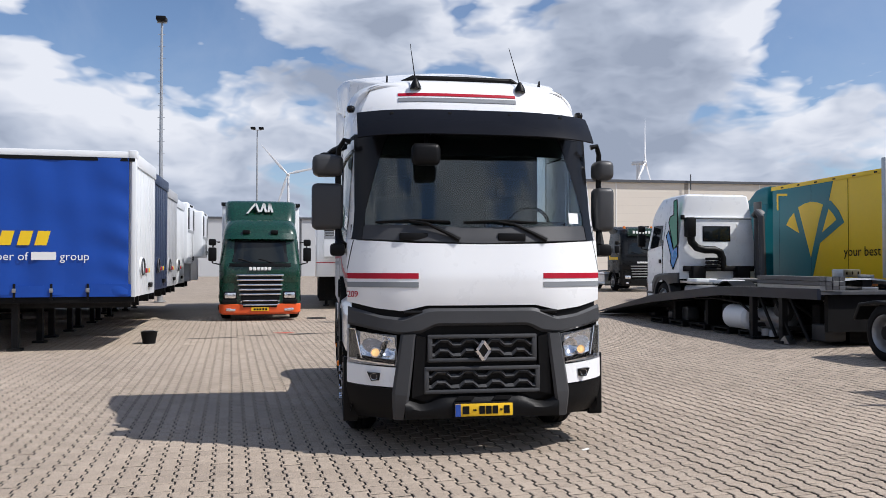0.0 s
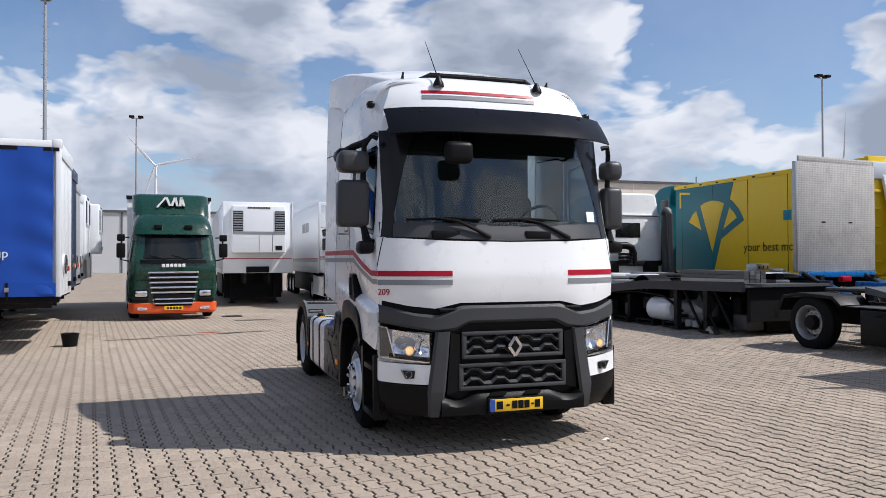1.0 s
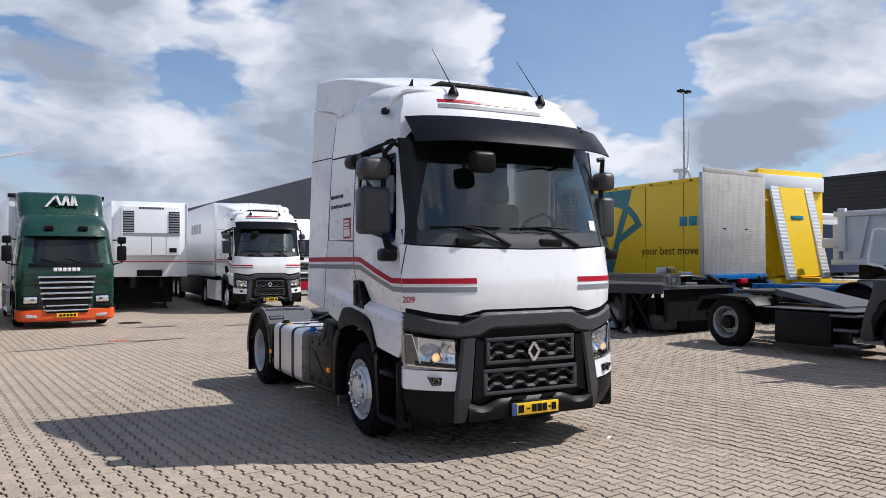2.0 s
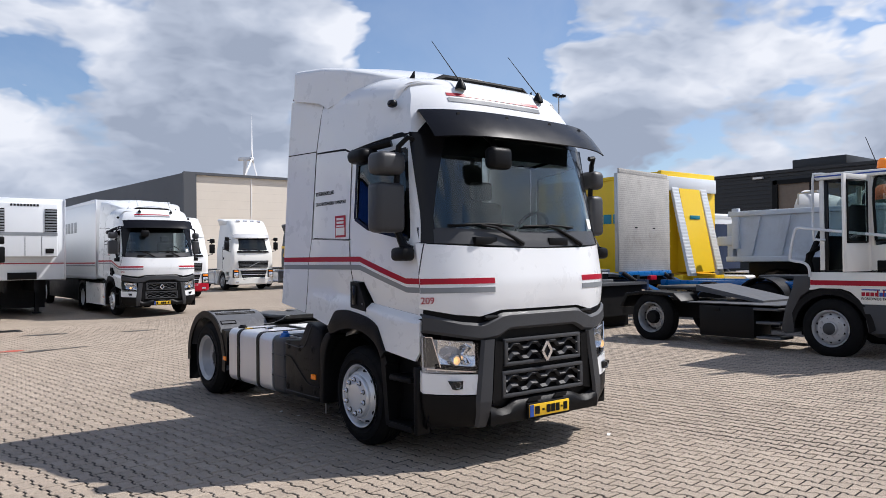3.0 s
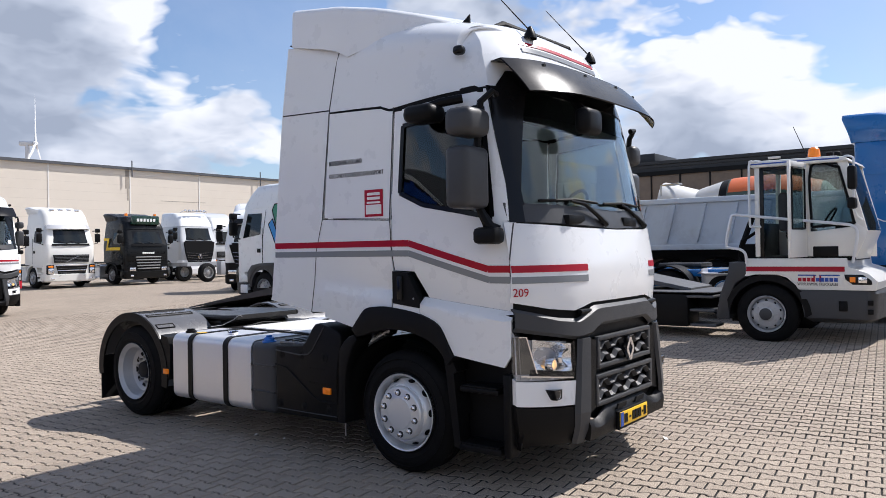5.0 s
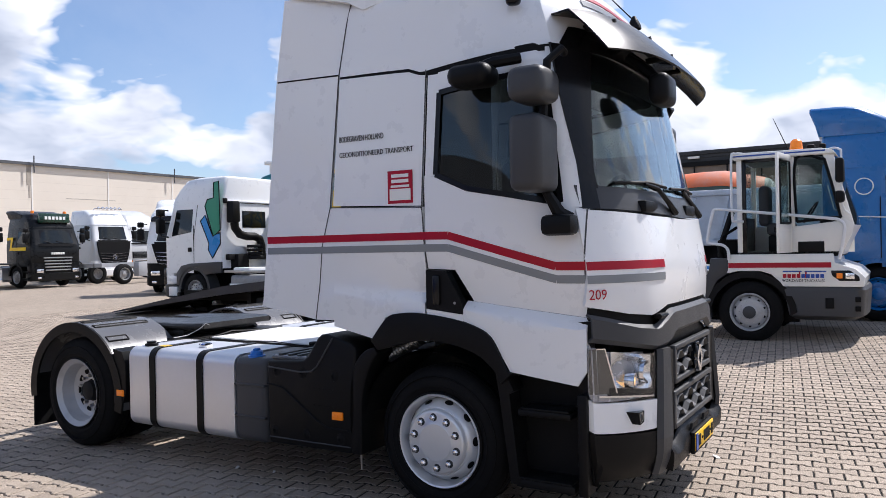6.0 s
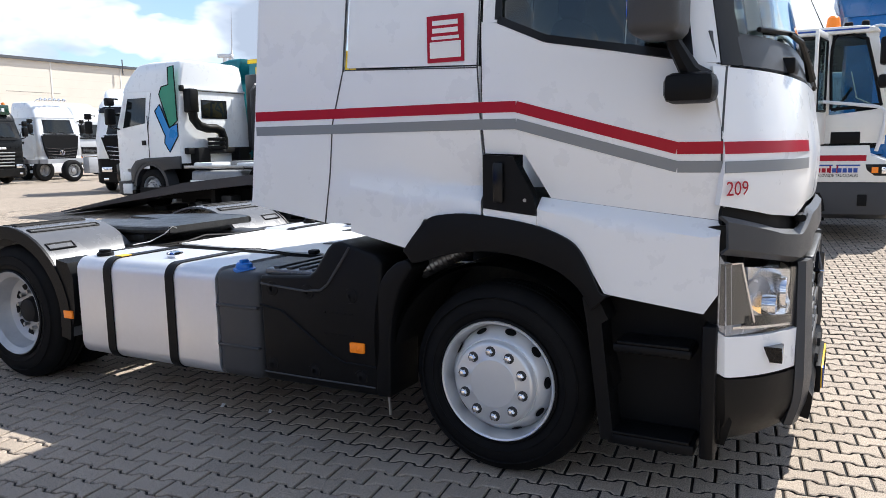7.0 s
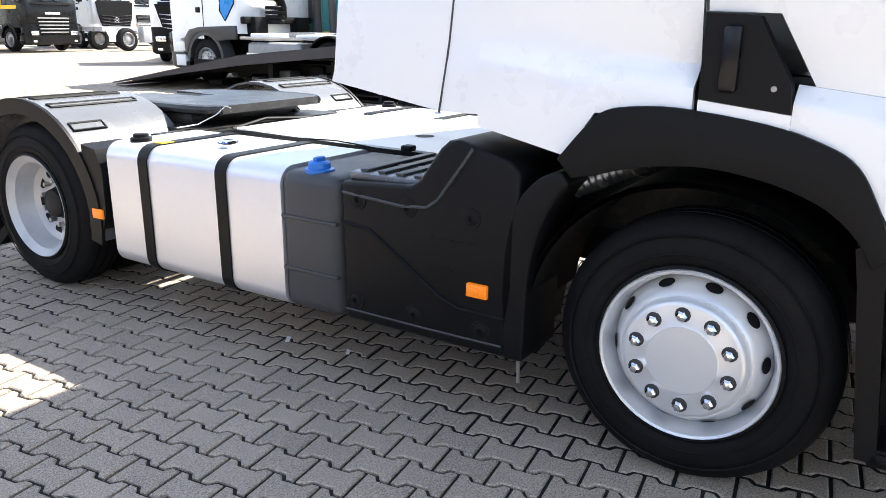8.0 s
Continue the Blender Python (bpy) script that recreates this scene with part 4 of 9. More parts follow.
    if detail:
        def on_side(y, z, lift=0.0):
            return Matrix.Translation((-cab_side(y, z) - 0.003 - lift, y, z)) @ Matrix.Rotation(radians(-90), 4, "Z") @ Matrix.Rotation(radians(90), 4, "X")
        lettering("print", "BODEGRAVEN HOLLAND", 0.056, INK, t, on_side(2.095, 2.47) @ Matrix.Diagonal((0.62, 1, 1, 1)), spread=0.92)
        lettering("print", "GECONDITIONEERD TRANSPORT", 0.050, INK, t, on_side(2.095, 2.365) @ Matrix.Diagonal((0.80, 1, 1, 1)), spread=1.0)
        digits = lettering("print", "209", 0.085, RED, t, Matrix.Identity(4), spread=0.95)
        def bow(y):
            return 1.2 * max((y - pick(FACE_Y, 1.44)) / 0.30, 0.02) ** (1 / 3.6)
        bend = [(0.0, 0.328)]
        while bend[-1][1] > 0.1:
            ya = bend[-1][1]
            bend.append((bend[-1][0] + math.hypot(0.004, bow(ya) - bow(ya - 0.004)), ya - 0.004))
        for q in digits.data.vertices:
            ya = pick(bend, q.co.x)
            q.co = Vector((-bow(ya) - 0.006 - q.co.z, ya - 0.002, 1.415 + q.co.y))
        badge = part("sticker", Shape().box(-1.2500, -1.2455, 1.49, 1.685, 2.03, 2.245), RED, t, "dark red sticker with white field")
        part("sticker_field", Shape().box(-1.2515, -1.2495, 1.505, 1.67, 2.05, 2.125), PAPER, badge)
        for z in (2.165, 2.2):
            part("sticker_bar", Shape().box(-1.2515, -1.2495, 1.52, 1.655, z, z + 0.022), PAPER, badge)
        part("sticker_bar", Shape().box(-1.2515, -1.2495, 1.515, 1.66, 2.135, 2.15), PAPER, badge)
        part("small_sticker", Shape().box(-1.238, -1.235, 0.44, 0.5, 1.795, 1.825), PAPER, t)
        part("paper_label", front_sheet(0.88, 0.985, ((0, 2.10), (2, 2.10)), ((0, 2.20), (2, 2.20)), 4, 3, 0.006, 0.002), PAPER, t, "white paper label inside the windscreen")

    # -- roof things --
    for x in (-0.55, 0.48):
        a = part("antenna", Shape().tube([(x, 0.53, 3.46), (x - 0.005, 0.97, 3.96)], [0.006, 0.003], 6), INK, t, "thin black whip antenna")
        part("antenna_foot", Shape().lathe([(3.40, 0.055), (3.43, 0.05), (3.47, 0.03), (3.5, 0.012), (3.5, 0.0)], "z", (x, 0.535, 0), 14), DARK_PL, a)
    part("hatch_bar", Shape().tube([(-0.66, 0.80, 3.52), (-0.55, 0.79, 3.56), (0.0, 0.76, 3.565), (0.44, 0.73, 3.55), (0.52, 0.73, 3.51)], [0.02, 0.034, 0.024, 0.03, 0.018], 8), INK, t)
    both("roof_fin", Shape().prism([(0.94, 3.51), (1.06, 3.53), (0.94, 3.62)], "x", -0.80, -0.785), INK, t)

    # -- mirrors --
    for side in (-1, 1):
        def own3(s):
            return s if side < 0 else s.mirrored()
        wing = -1.53 if side < 0 else -1.43
        mir = part("mirror_arm", own3(Shape().tube([(-1.17, 0.46, 2.86), (-1.23, 0.45, 2.875), (-1.28, 0.52, 2.80), (-1.285, 0.55, 2.5), (-1.285, 0.54, 2.05), (-1.27, 0.47, 1.92), (-1.24, 0.42, 1.88)], [0.026, 0.024, 0.026, 0.028, 0.03, 0.042, 0.05])
                                      .soft(-1.36, -1.22, 0.36, 0.56, 1.79, 1.91, 0.035)), DARK_PL, t, "black twin mirror on the door")
        part("mirror_housing", own3(Shape().soft(wing, -1.235, 0.47, 0.67, 2.04, 2.475, 0.05, 3)), GREY_PL, mir)
        part("mirror_housing", own3(Shape().soft(wing + 0.005, -1.235, 0.45, 0.68, 2.545, 2.745, 0.06, 3)), GREY_PL, mir)
        part("mirror_glass", own3(Shape().soft(wing + 0.04, -1.29, 0.655, 0.673, 2.1, 2.42, 0.01)), MIRROR, mir)
        part("mirror_glass", own3(Shape().soft(wing + 0.05, -1.29, 0.67, 0.684, 2.61, 2.69, 0.01)), MIRROR, mir)
        if side < 0:
            part("kerb_mirror", own3(Shape().soft(-1.48, -1.26, 0.82, 1.10, 2.685, 2.82, 0.06, 3)), DARK_PL, mir)
            part("kerb_mirror_arm", own3(Shape().tube([(-1.22, 0.72, 2.86), (-1.32, 0.85, 2.83), (-1.40, 0.95, 2.78)], 0.035)), DARK_PL, mir)
    fm = part("front_mirror", Shape().soft(-0.64, -0.38, 0.0, 0.13, 2.60, 2.80, 0.05, 3), DARK_PL, t, "front mirror hanging below the visor")
    part("front_mirror_arm", Shape().tube([(-0.50, 0.1, 2.78), (-0.48, 0.2, 2.88), (-0.46, 0.3, 2.95)], 0.03), DARK_PL, fm)

    # -- front wheel arch, steps, wheels --
    outer = [(1.845, 1.12), (1.77, 1.215), (1.70, 1.285), (1.62, 1.308), (1.46, 1.315), (1.2, 1.285), (1.04, 1.24), (0.945, 1.185), (0.88, 1.08), (0.835, 0.985), (0.80, 0.97)]
    inner = [(0.87, 0.90), (0.92, 0.98), (1.0, 1.05), (1.1, 1.095), (1.22, 1.125), (1.36, 1.14), (1.5, 1.13), (1.62, 1.105), (1.72, 1.075), (1.79, 1.06)]
    both("wheel_arch", Shape().slab(rounded(outer) + rounded(inner), "x", -1.262, -0.95, 0.014, 3), DARK_PL, t)
    both("wheel_arch_rear", Shape().slab(rounded([(2.035, 0.33), (2.055, 0.6), (2.04, 0.82), (1.99, 0.96), (1.91, 1.045), (1.83, 1.075)]) + rounded([(1.80, 1.03), (1.86, 0.95), (1.915, 0.82), (1.945, 0.64), (1.95, 0.33)]), "x", -1.25, -0.95, 0.014, 3), DARK_PL, t)
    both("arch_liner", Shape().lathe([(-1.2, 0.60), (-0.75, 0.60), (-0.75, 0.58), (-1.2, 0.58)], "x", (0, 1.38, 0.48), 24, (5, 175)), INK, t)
    both("ribbed_hose", Shape().tube([(-1.02, 1.88 - 0.012 * k, 0.98 + 0.006 * k) for k in range(24)], [0.05 if k % 2 else 0.042 for k in range(24)], 12), STEEL, t, "ribbed steel hose in the wheel arch")
    both("drain_chain", Shape().tube([(-1.2, 1.99, 0.34), (-1.2, 1.985, 0.22)], 0.008, 5), STEEL, t)
    both("cab_step", Shape().soft(-1.235, -1.0, 0.42, 0.80, 0.285, 0.335, 0.012), DARK_PL, t)
    both("cab_step", Shape().soft(-1.235, -1.05, 0.44, 0.78, 0.715, 0.755, 0.012), DARK_PL, t)
    both("step_side", Shape().prism([(0.86, 0.98), (0.80, 0.86), (0.83, 0.84), (0.77, 0.30), (0.83, 0.30), (0.90, 0.84), (0.92, 0.95)], "x", -1.235, -1.1), DARK_PL, t)
    both("step_side", Shape().soft(-1.235, -1.10, 0.34, 0.40, 0.28, 0.87, 0.012), DARK_PL, t)
    # black backing imitates the shadow in the step recess
    both("step_back", Shape().box(-1.06, -1.02, 0.38, 0.85, 0.3, 0.98), INK, t)
    both("step_tread", Shape().soft(-1.236, -1.07, 0.45, 0.76, 0.755, 0.768, 0.004), DARK_PL, t)
    both("step_tread", Shape().soft(-1.236, -1.02, 0.44, 0.78, 0.335, 0.348, 0.004), DARK_PL, t)
    for x in (-1.185, 1.185):
        add_wheel(t, x, 1.372, 0.482, True)
    for x in (-1.235, 1.235):
        add_wheel(t, x, 5.18, 0.492, False, rim_colour=REAR_RIM)
        part("inner_tyre", Shape().lathe([(0.0, 0.30), (0.0, 0.40), (0.03, 0.48), (0.15, 0.492), (0.27, 0.48), (0.3, 0.4), (0.3, 0.3)], "x", (-0.9 if x < 0 else 0.6, 5.18, 0.492), 40), RUBBER, t)

    # -- chassis --
    rails = Shape()
    for x in (-0.43, 0.36):
        rails.box(x, x + 0.07, 0.5, 6.05, 0.68, 0.93)
    rails.box(-0.43, 0.43, 5.98, 6.05, 0.72, 0.92).box(-0.4, 0.4, 3.4, 3.5, 0.7, 0.9).box(-0.4, 0.4, 2.6, 2.7, 0.7, 0.9).box(-0.45, 0.45, 4.5, 4.6, 0.7, 0.9)
    part("chassis_frame", rails, GREASY, t, "greasy black chassis rails")
    part("rear_axle", Shape().tube([(-0.95, 5.18, 0.49), (-0.3, 5.18, 0.49), (-0.25, 5.18, 0.49), (0.25, 5.18, 0.49), (0.3, 5.18, 0.49), (0.95, 5.18, 0.49)], [0.09, 0.1, 0.22, 0.22, 0.1, 0.09], 14)
         .tube([(0, 5.0, 0.55), (0, 2.0, 0.7)], 0.07), CHASSIS, t)
    part("front_axle", Shape().soft(-0.95, 0.95, 1.3, 1.46, 0.36, 0.48, 0.03), CHASSIS, t)
    # plain black block added below the cab to keep the underside in shadow
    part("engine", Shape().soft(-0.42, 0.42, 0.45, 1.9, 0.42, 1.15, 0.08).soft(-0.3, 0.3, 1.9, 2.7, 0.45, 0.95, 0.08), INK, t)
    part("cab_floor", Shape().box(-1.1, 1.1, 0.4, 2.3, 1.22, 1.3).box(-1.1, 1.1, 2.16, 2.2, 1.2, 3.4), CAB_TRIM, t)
    # rear air bags and cross pieces seen beside the coupling
    for x in (-0.6, 0.6):
        part("air_bag", Shape().lathe([(0.55, 0.1), (0.6, 0.13), (0.7, 0.14), (0.78, 0.13), (0.82, 0.1)], "z", (x * 0.9, 5.55, 0), 16), INK, t)

    # fuel tank with two straps, additive tank, battery cover
    def slab(y0, y1, z0, z1, x_out, x_in, r, n=7):
        """A tank: a rounded section pushed along y."""
        pts = []
        for cx, cz, a0 in ((x_out + r, z1 - r, 90), (x_out + r, z0 + r, 180), (x_in - r, z0 + r, 270), (x_in - r, z1 - r, 0)):
            for k in range(n):
                a = radians(a0 + 90 * k / (n - 1))
                pts.append((cx + r * math.cos(a), cz + r * math.sin(a)))
        return Shape().prism(pts, "y", y0, y1)
    for side in (-1, 1):
        def own4(s):
            return s if side < 0 else s.mirrored()
        tank = part("fuel_tank", own4(slab(3.17, 4.42, 0.285, 0.945, -1.235, -0.56, 0.085)), ALU, t, "brushed aluminium fuel tank")
        for y in (4.12, 3.55):
            part("tank_strap", own4(slab(y - 0.035, y + 0.035, 0.277, 0.953, -1.243, -0.552, 0.09)), DARK_PL, tank)
        if side < 0:
            part("tank_label", Shape().box(-1.14, -1.06, 4.085, 4.155, 0.953, 0.957), YELLOW_PLATE, tank, "small yellow label")
        part("tank_cap", own4(Shape().lathe([(0.945, 0.055), (0.965, 0.055), (0.97, 0.04), (0.985, 0.04), (0.985, 0.0)], "z", (-1.1, 4.30, 0), 18)), DARK_PL, tank)
        part("tank_sender", own4(Shape().soft(-1.03, -0.95, 3.72, 3.80, 0.945, 0.985, 0.01)), CHROME, tank)
        part("tank_end", own4(slab(4.415, 4.435, 0.30, 0.93, -1.22, -0.575, 0.08)), ALU, tank)
        ad = part("additive_tank", own4(Shape().soft(-1.235, -0.56, 2.835, 3.185, 0.295, 0.935, 0.06, 4)), GREY_PL, t, "dark plastic additive tank")
        for z in (0.48, 0.72):
            part("tank_rib", own4(Shape().soft(-1.243, -1.2, 2.85, 3.17, z, z + 0.02, 0.008)), GREY_PL, ad)
        part("additive_cap", own4(Shape().lathe([(0.92, 0.066), (0.942, 0.066), (0.946, 0.05), (0.968, 0.048), (0.976, 0.04), (0.978, 0.0)], "z", (-1.14, 3.02, 0), 22).soft(-1.17, -1.11, 3.006, 3.034, 0.97, 0.995, 0.008)), BLUE_CAP, ad, "bright blue filler cap")
        cover = part("battery_cover", own4(Shape().slab([(2.81, 0.93), (2.46, 0.95), (2.415, 0.985), (2.325, 1.11), (2.29, 1.14), (2.24, 1.148), (2.03, 1.09), (1.985, 1.05), (1.99, 0.60), (2.03, 0.33), (2.80, 0.325)], "x", -1.25, -0.7, 0.02, 3)), DARK_PL, t, "black plastic battery and air cover")
        part("cover_top", own4(Shape().soft(-1.2, -0.62, 2.32, 2.81, 0.93, 0.965, 0.015)), GUARD_SHEEN, cover)
        for z in (0.965,):
            for k in range(5):
                part("cover_rib", own4(Shape().soft(-1.18, -0.66, 2.36 + 0.09 * k, 2.40 + 0.09 * k, z, z + 0.012, 0.004)), GREY_PL, cover)
        for y, z in ((2.72, 0.86), (2.47, 0.86), (2.18, 0.86), (2.74, 0.42), (2.44, 0.42), (2.13, 0.42)):
            part("screw_seat", own4(Shape().lathe([(-1.2525, 0.026), (-1.253, 0.04), (-1.246, 0.044)], "x", (0, y, z), 16)), DARK_PL, cover)
            part("cover_screw", own4(Shape().lathe([(-1.258, 0.012), (-1.254, 0.03), (-1.248, 0.034)], "x", (0, y, z), 12)), INK, cover)
        part("cover_crease", own4(Shape().tube([(-1.25, 2.81, 0.76), (-1.252, 2.66, 0.74), (-1.252, 2.32, 0.52), (-1.252, 2.24, 0.49), (-1.25, 2.03, 0.485)], 0.008, 6)), DARK_PL, cover)
        part("cover_crease", own4(Shape().tube([(-1.25, 2.80, 0.885), (-1.253, 2.5, 0.865), (-1.253, 2.38, 0.875), (-1.253, 2.33, 0.91), (-1.252, 2.22, 1.06), (-1.25, 2.18, 1.12)], 0.007, 6)), GREY_PL, cover)
        part("cover_crease", own4(Shape().tube([(-1.25, 2.80, 0.372), (-1.252, 2.4, 0.372), (-1.25, 2.04, 0.375)], 0.005, 6)), GREY_PL, cover)
        for z in (0.635, 0.755):
            for k in range(5):
                part("cover_slot", own4(Shape().soft(-1.253, -1.246, 2.17 + 0.045 * k, 2.192 + 0.045 * k, z, z + 0.008, 0.002)), INK, cover)
        part("marker_lens", own4(Shape().lathe([(-1.274, 0.0), (-1.272, 0.014), (-1.266, 0.016)], "x", (0, 2.145, 0.583), 10)), AMBER, cover)
        part("side_marker", own4(Shape().soft(-1.268, -1.245, 2.10, 2.19, 0.555, 0.61, 0.006)), AMBER, cover, "amber side marker lamp")
        # rear mudguard in three pieces, with ribs on its top
        def guard(a0, a1, x_out):
            def at(u, v):
                a = radians(a0 + (a1 - a0) * u)
                r = 0.635
                return (x_out + (-0.56 - x_out) * v, 5.18 + r * math.cos(a) * 1.06, 0.50 + r * math.sin(a) * (0.98 if math.sin(a) > 0 else 1))
            return Shape().sheet(at, lin(0, 1, 18), lin(0, 1, 4), 0.018)
        mg = part("mudguard", own4(guard(12, 190, -1.255)), GUARD_SHEEN, t, "dark plastic rear mudguard")

        def lip_edge(u, v):
            a = radians(-8 + 200 * u)
            r = 0.64 - 0.09 * v
            return (-1.258, 5.18 + r * math.cos(a) * 1.06, 0.50 + r * math.sin(a) * 0.985)
        part("mudguard_lip", own4(Shape().sheet(lip_edge, lin(0, 1, 24), (0, 1), 0.02, True)), DARK_PL, mg)
        for a in (58, 70, 82, 94, 108, 128, 150):
            w2, x_a, x_b = (1.9, -1.19, -0.64) if a < 120 else (2.6, -1.2, -1.0)

            def rim_at(x, b):
                return (x, 5.18 + 0.636 * math.cos(radians(b)) * 1.06, 0.50 + 0.636 * math.sin(radians(b)) * 0.98)
            loop = [rim_at(x_a, a - w2), rim_at(x_b, a - w2), rim_at(x_b, a + w2), rim_at(x_a, a + w2), rim_at(x_a, a - w2)]
            part("mudguard_groove", own4(Shape().tube([p for u, v in zip(loop, loop[1:]) for p in (u, tuple((q + w) / 2 for q, w in zip(u, v)))] + loop[-1:], 0.008, 5)), INK, mg)
            part("mudguard_rib", own4(Shape().sheet(lambda u, v: rim_at(x_a + 0.008 + (x_b - x_a - 0.016) * v, a + (w2 - 0.4) * u), (-1, 0, 1), (0, 0.5, 1), 0.006)), GUARD_SHEEN, mg)
        part("guard_bracket", own4(Shape().prism([(4.62, 0.92), (4.50, 0.90), (4.455, 0.80), (4.46, 0.55), (4.50, 0.46), (4.62, 0.45), (4.60, 0.7)], "x", -1.25, -1.0)), DARK_PL, mg)
        part("side_marker", own4(Shape().soft(-1.262, -1.238, 4.48, 4.57, 0.52, 0.575, 0.006)), AMBER, mg, "amber side marker lamp")
        part("mud_flap", own4(Shape().box(-1.24, -0.62, 5.83, 5.845, 0.13, 0.62)), RUBBER, mg)

    # coupling plate, ramps, deck plate
    fw = part("fifth_wheel", Shape().prism([(-0.43, 4.42), (-0.50, 4.57), (-0.50, 5.02), (-0.40, 5.34), (-0.22, 5.52), (-0.12, 5.52), (-0.06, 5.07), (0.06, 5.07), (0.12, 5.52), (0.22, 5.52), (0.40, 5.34), (0.50, 5.02), (0.50, 4.57), (0.43, 4.42)], "z", 1.015, 1.065), FIFTH, t, "worn greasy coupling plate")
    part("plate_lip", Shape().tube(rounded([(-0.43, 4.43, 1.04), (-0.50, 4.57, 1.04), (-0.50, 5.02, 1.04), (-0.40, 5.34, 1.03), (-0.22, 5.52, 1.02), (-0.12, 5.52, 1.02), (-0.06, 5.07, 1.04)], 3), 0.03, 8).tube(rounded([(0.43, 4.43, 1.04), (0.50, 4.57, 1.04), (0.50, 5.02, 1.04), (0.40, 5.34, 1.03), (0.22, 5.52, 1.02), (0.12, 5.52, 1.02), (0.06, 5.07, 1.04)], 3), 0.03, 8), FIFTH, fw)
    for x in (-0.46, 0.42):
        part("plate_bracket", Shape().slab([(4.60, 0.93), (5.1, 0.93), (4.98, 1.02), (4.74, 1.02)], "x", x, x + 0.05, 0.01), GREASY, fw)
    part("coupling_base", Shape().soft(-0.48, 0.48, 4.65, 5.1, 0.93, 1.015, 0.03).box(-0.62, 0.62, 4.40, 5.3, 0.905, 0.94), GREASY, fw)
    part("coupling_lever", Shape().tube([(-0.35, 4.9, 0.99), (-0.8, 4.92, 0.985), (-0.95, 4.95, 0.98)], 0.014), GREASY, fw)
    deck = part("deck_plate", Shape().prism([(-0.56, 2.16), (0.60, 2.16), (0.60, 3.4), (0.46, 4.25), (-0.48, 4.25), (-0.54, 3.4)], "z", 0.945, 0.955), DECK, t, "white painted walk plate behind the cab")
    part("deck_tread", Shape().box(-0.62, 0.62, 2.15, 2.75, 0.955, 0.962), STEEL, deck)
    for i in range(9):
        for k in range(4):
            x, y = -0.56 + i * 0.14, 2.25 + k * 0.13
            part("tread_bump", Shape().soft(x - 0.03, x + 0.03, y - 0.012, y + 0.012, 0.962, 0.967, 0.004, 1), STEEL, deck)
    part("deck_slot", Shape().lathe([(0.957, 0.0), (0.957, 0.055)], "z", (-0.12, 3.15, 0), 18), INK, deck)
    part("deck_bracket", Shape().soft(-0.62, -0.56, 2.9, 2.96, 0.955, 0.985, 0.01), DARK_PL, deck)
    part("air_hose", Shape().tube([(-0.75, 4.45, 0.965), (-0.62, 4.42, 0.975), (-0.5, 4.4, 1.02), (-0.44, 4.38, 1.07), (-0.38, 4.40, 1.05)], 0.004, 6), STEEL, t)
    part("cable", Shape().tube([(-0.55, 4.2, 0.94), (-0.60, 3.8, 0.95), (-0.58, 3.4, 0.965), (-0.62, 3.0, 0.95)], 0.004, 6), INK, t)
    part("cable", Shape().tube([(-0.42, 4.35, 0.93), (-0.1, 4.4, 0.96), (0.3, 4.38, 0.93)], 0.012, 6), INK, t)
    for y in (4.32, 4.5):
        part("cross_angle", Shape().box(-0.85, 0.85, y, y + 0.06, 0.905, 0.935), GREASY, t)
    part("tail_lamp", Shape().soft(-0.9, -0.55, 6.02, 6.07, 0.62, 0.74, 0.01), RED, t)
    part("tail_lamp", Shape().soft(0.55, 0.9, 6.02, 6.07, 0.62, 0.74, 0.01), RED, t)

    # -- inside the cab --
    part("dashboard", Shape().sheet(lambda u, v: (1.05 * u, 0.33 + 0.42 * v + 0.16 * abs(u) ** 4, 2.03 + 0.04 * math.sin(v * 3.0) - 0.25 * max(0, v - 0.75) * 4 * 0.4), lin(-1, 1, 17), lin(0, 1, 7), 0.08), CAB_TRIM, t)
    part("dash_front", Shape().soft(-1.05, 1.05, 0.45, 0.72, 1.35, 2.0, 0.05), CAB_TRIM, t)
    part("instrument_hood", Shape().soft(0.35, 0.95, 0.45, 0.75, 2.02, 2.13, 0.05, 3), DARK_PL, t)
    ring = []
    for k in range(25):
        a = 2 * math.pi * k / 24
        ring.append((0.62 + 0.225 * math.cos(a), 0.80 - 0.10 * math.sin(a), 2.08 + 0.20 * math.sin(a)))
    sw = part("steering_wheel", Shape().tube(ring, 0.018, 8), DARK_PL, t)
    part("wheel_spoke", Shape().tube([(0.42, 0.8, 2.08), (0.62, 0.79, 2.06), (0.82, 0.8, 2.08)], 0.022).tube([(0.62, 0.79, 2.06), (0.62, 0.6, 1.95)], 0.03), DARK_PL, sw)
    for x in (-0.62, 0.62):
        s = part("seat", Shape().soft(x - 0.27, x + 0.27, 1.05, 1.55, 1.65, 1.85, 0.07, 3), SEAT, t)
        part("seat_back", Shape().soft(x - 0.26, x + 0.26, 1.48, 1.68, 1.8, 2.45, 0.08, 3), SEAT, s)
        part("head_rest", Shape().soft(x - 0.15, x + 0.15, 1.54, 1.66, 2.46, 2.68, 0.05, 3), SEAT, s)
    part("bunk", Shape().soft(-1.08, 1.08, 1.75, 2.15, 1.75, 1.98, 0.05), CAB_DIM, t)
    part("rear_lining", Shape().box(-1.1, 1.1, 2.12, 2.15, 1.98, 3.3), CAB_DIM, t)
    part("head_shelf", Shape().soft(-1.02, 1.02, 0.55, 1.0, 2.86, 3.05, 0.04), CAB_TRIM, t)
    return t


main_truck = build_tractor(label="white tractor unit with red and grey stripes on paving", group="")

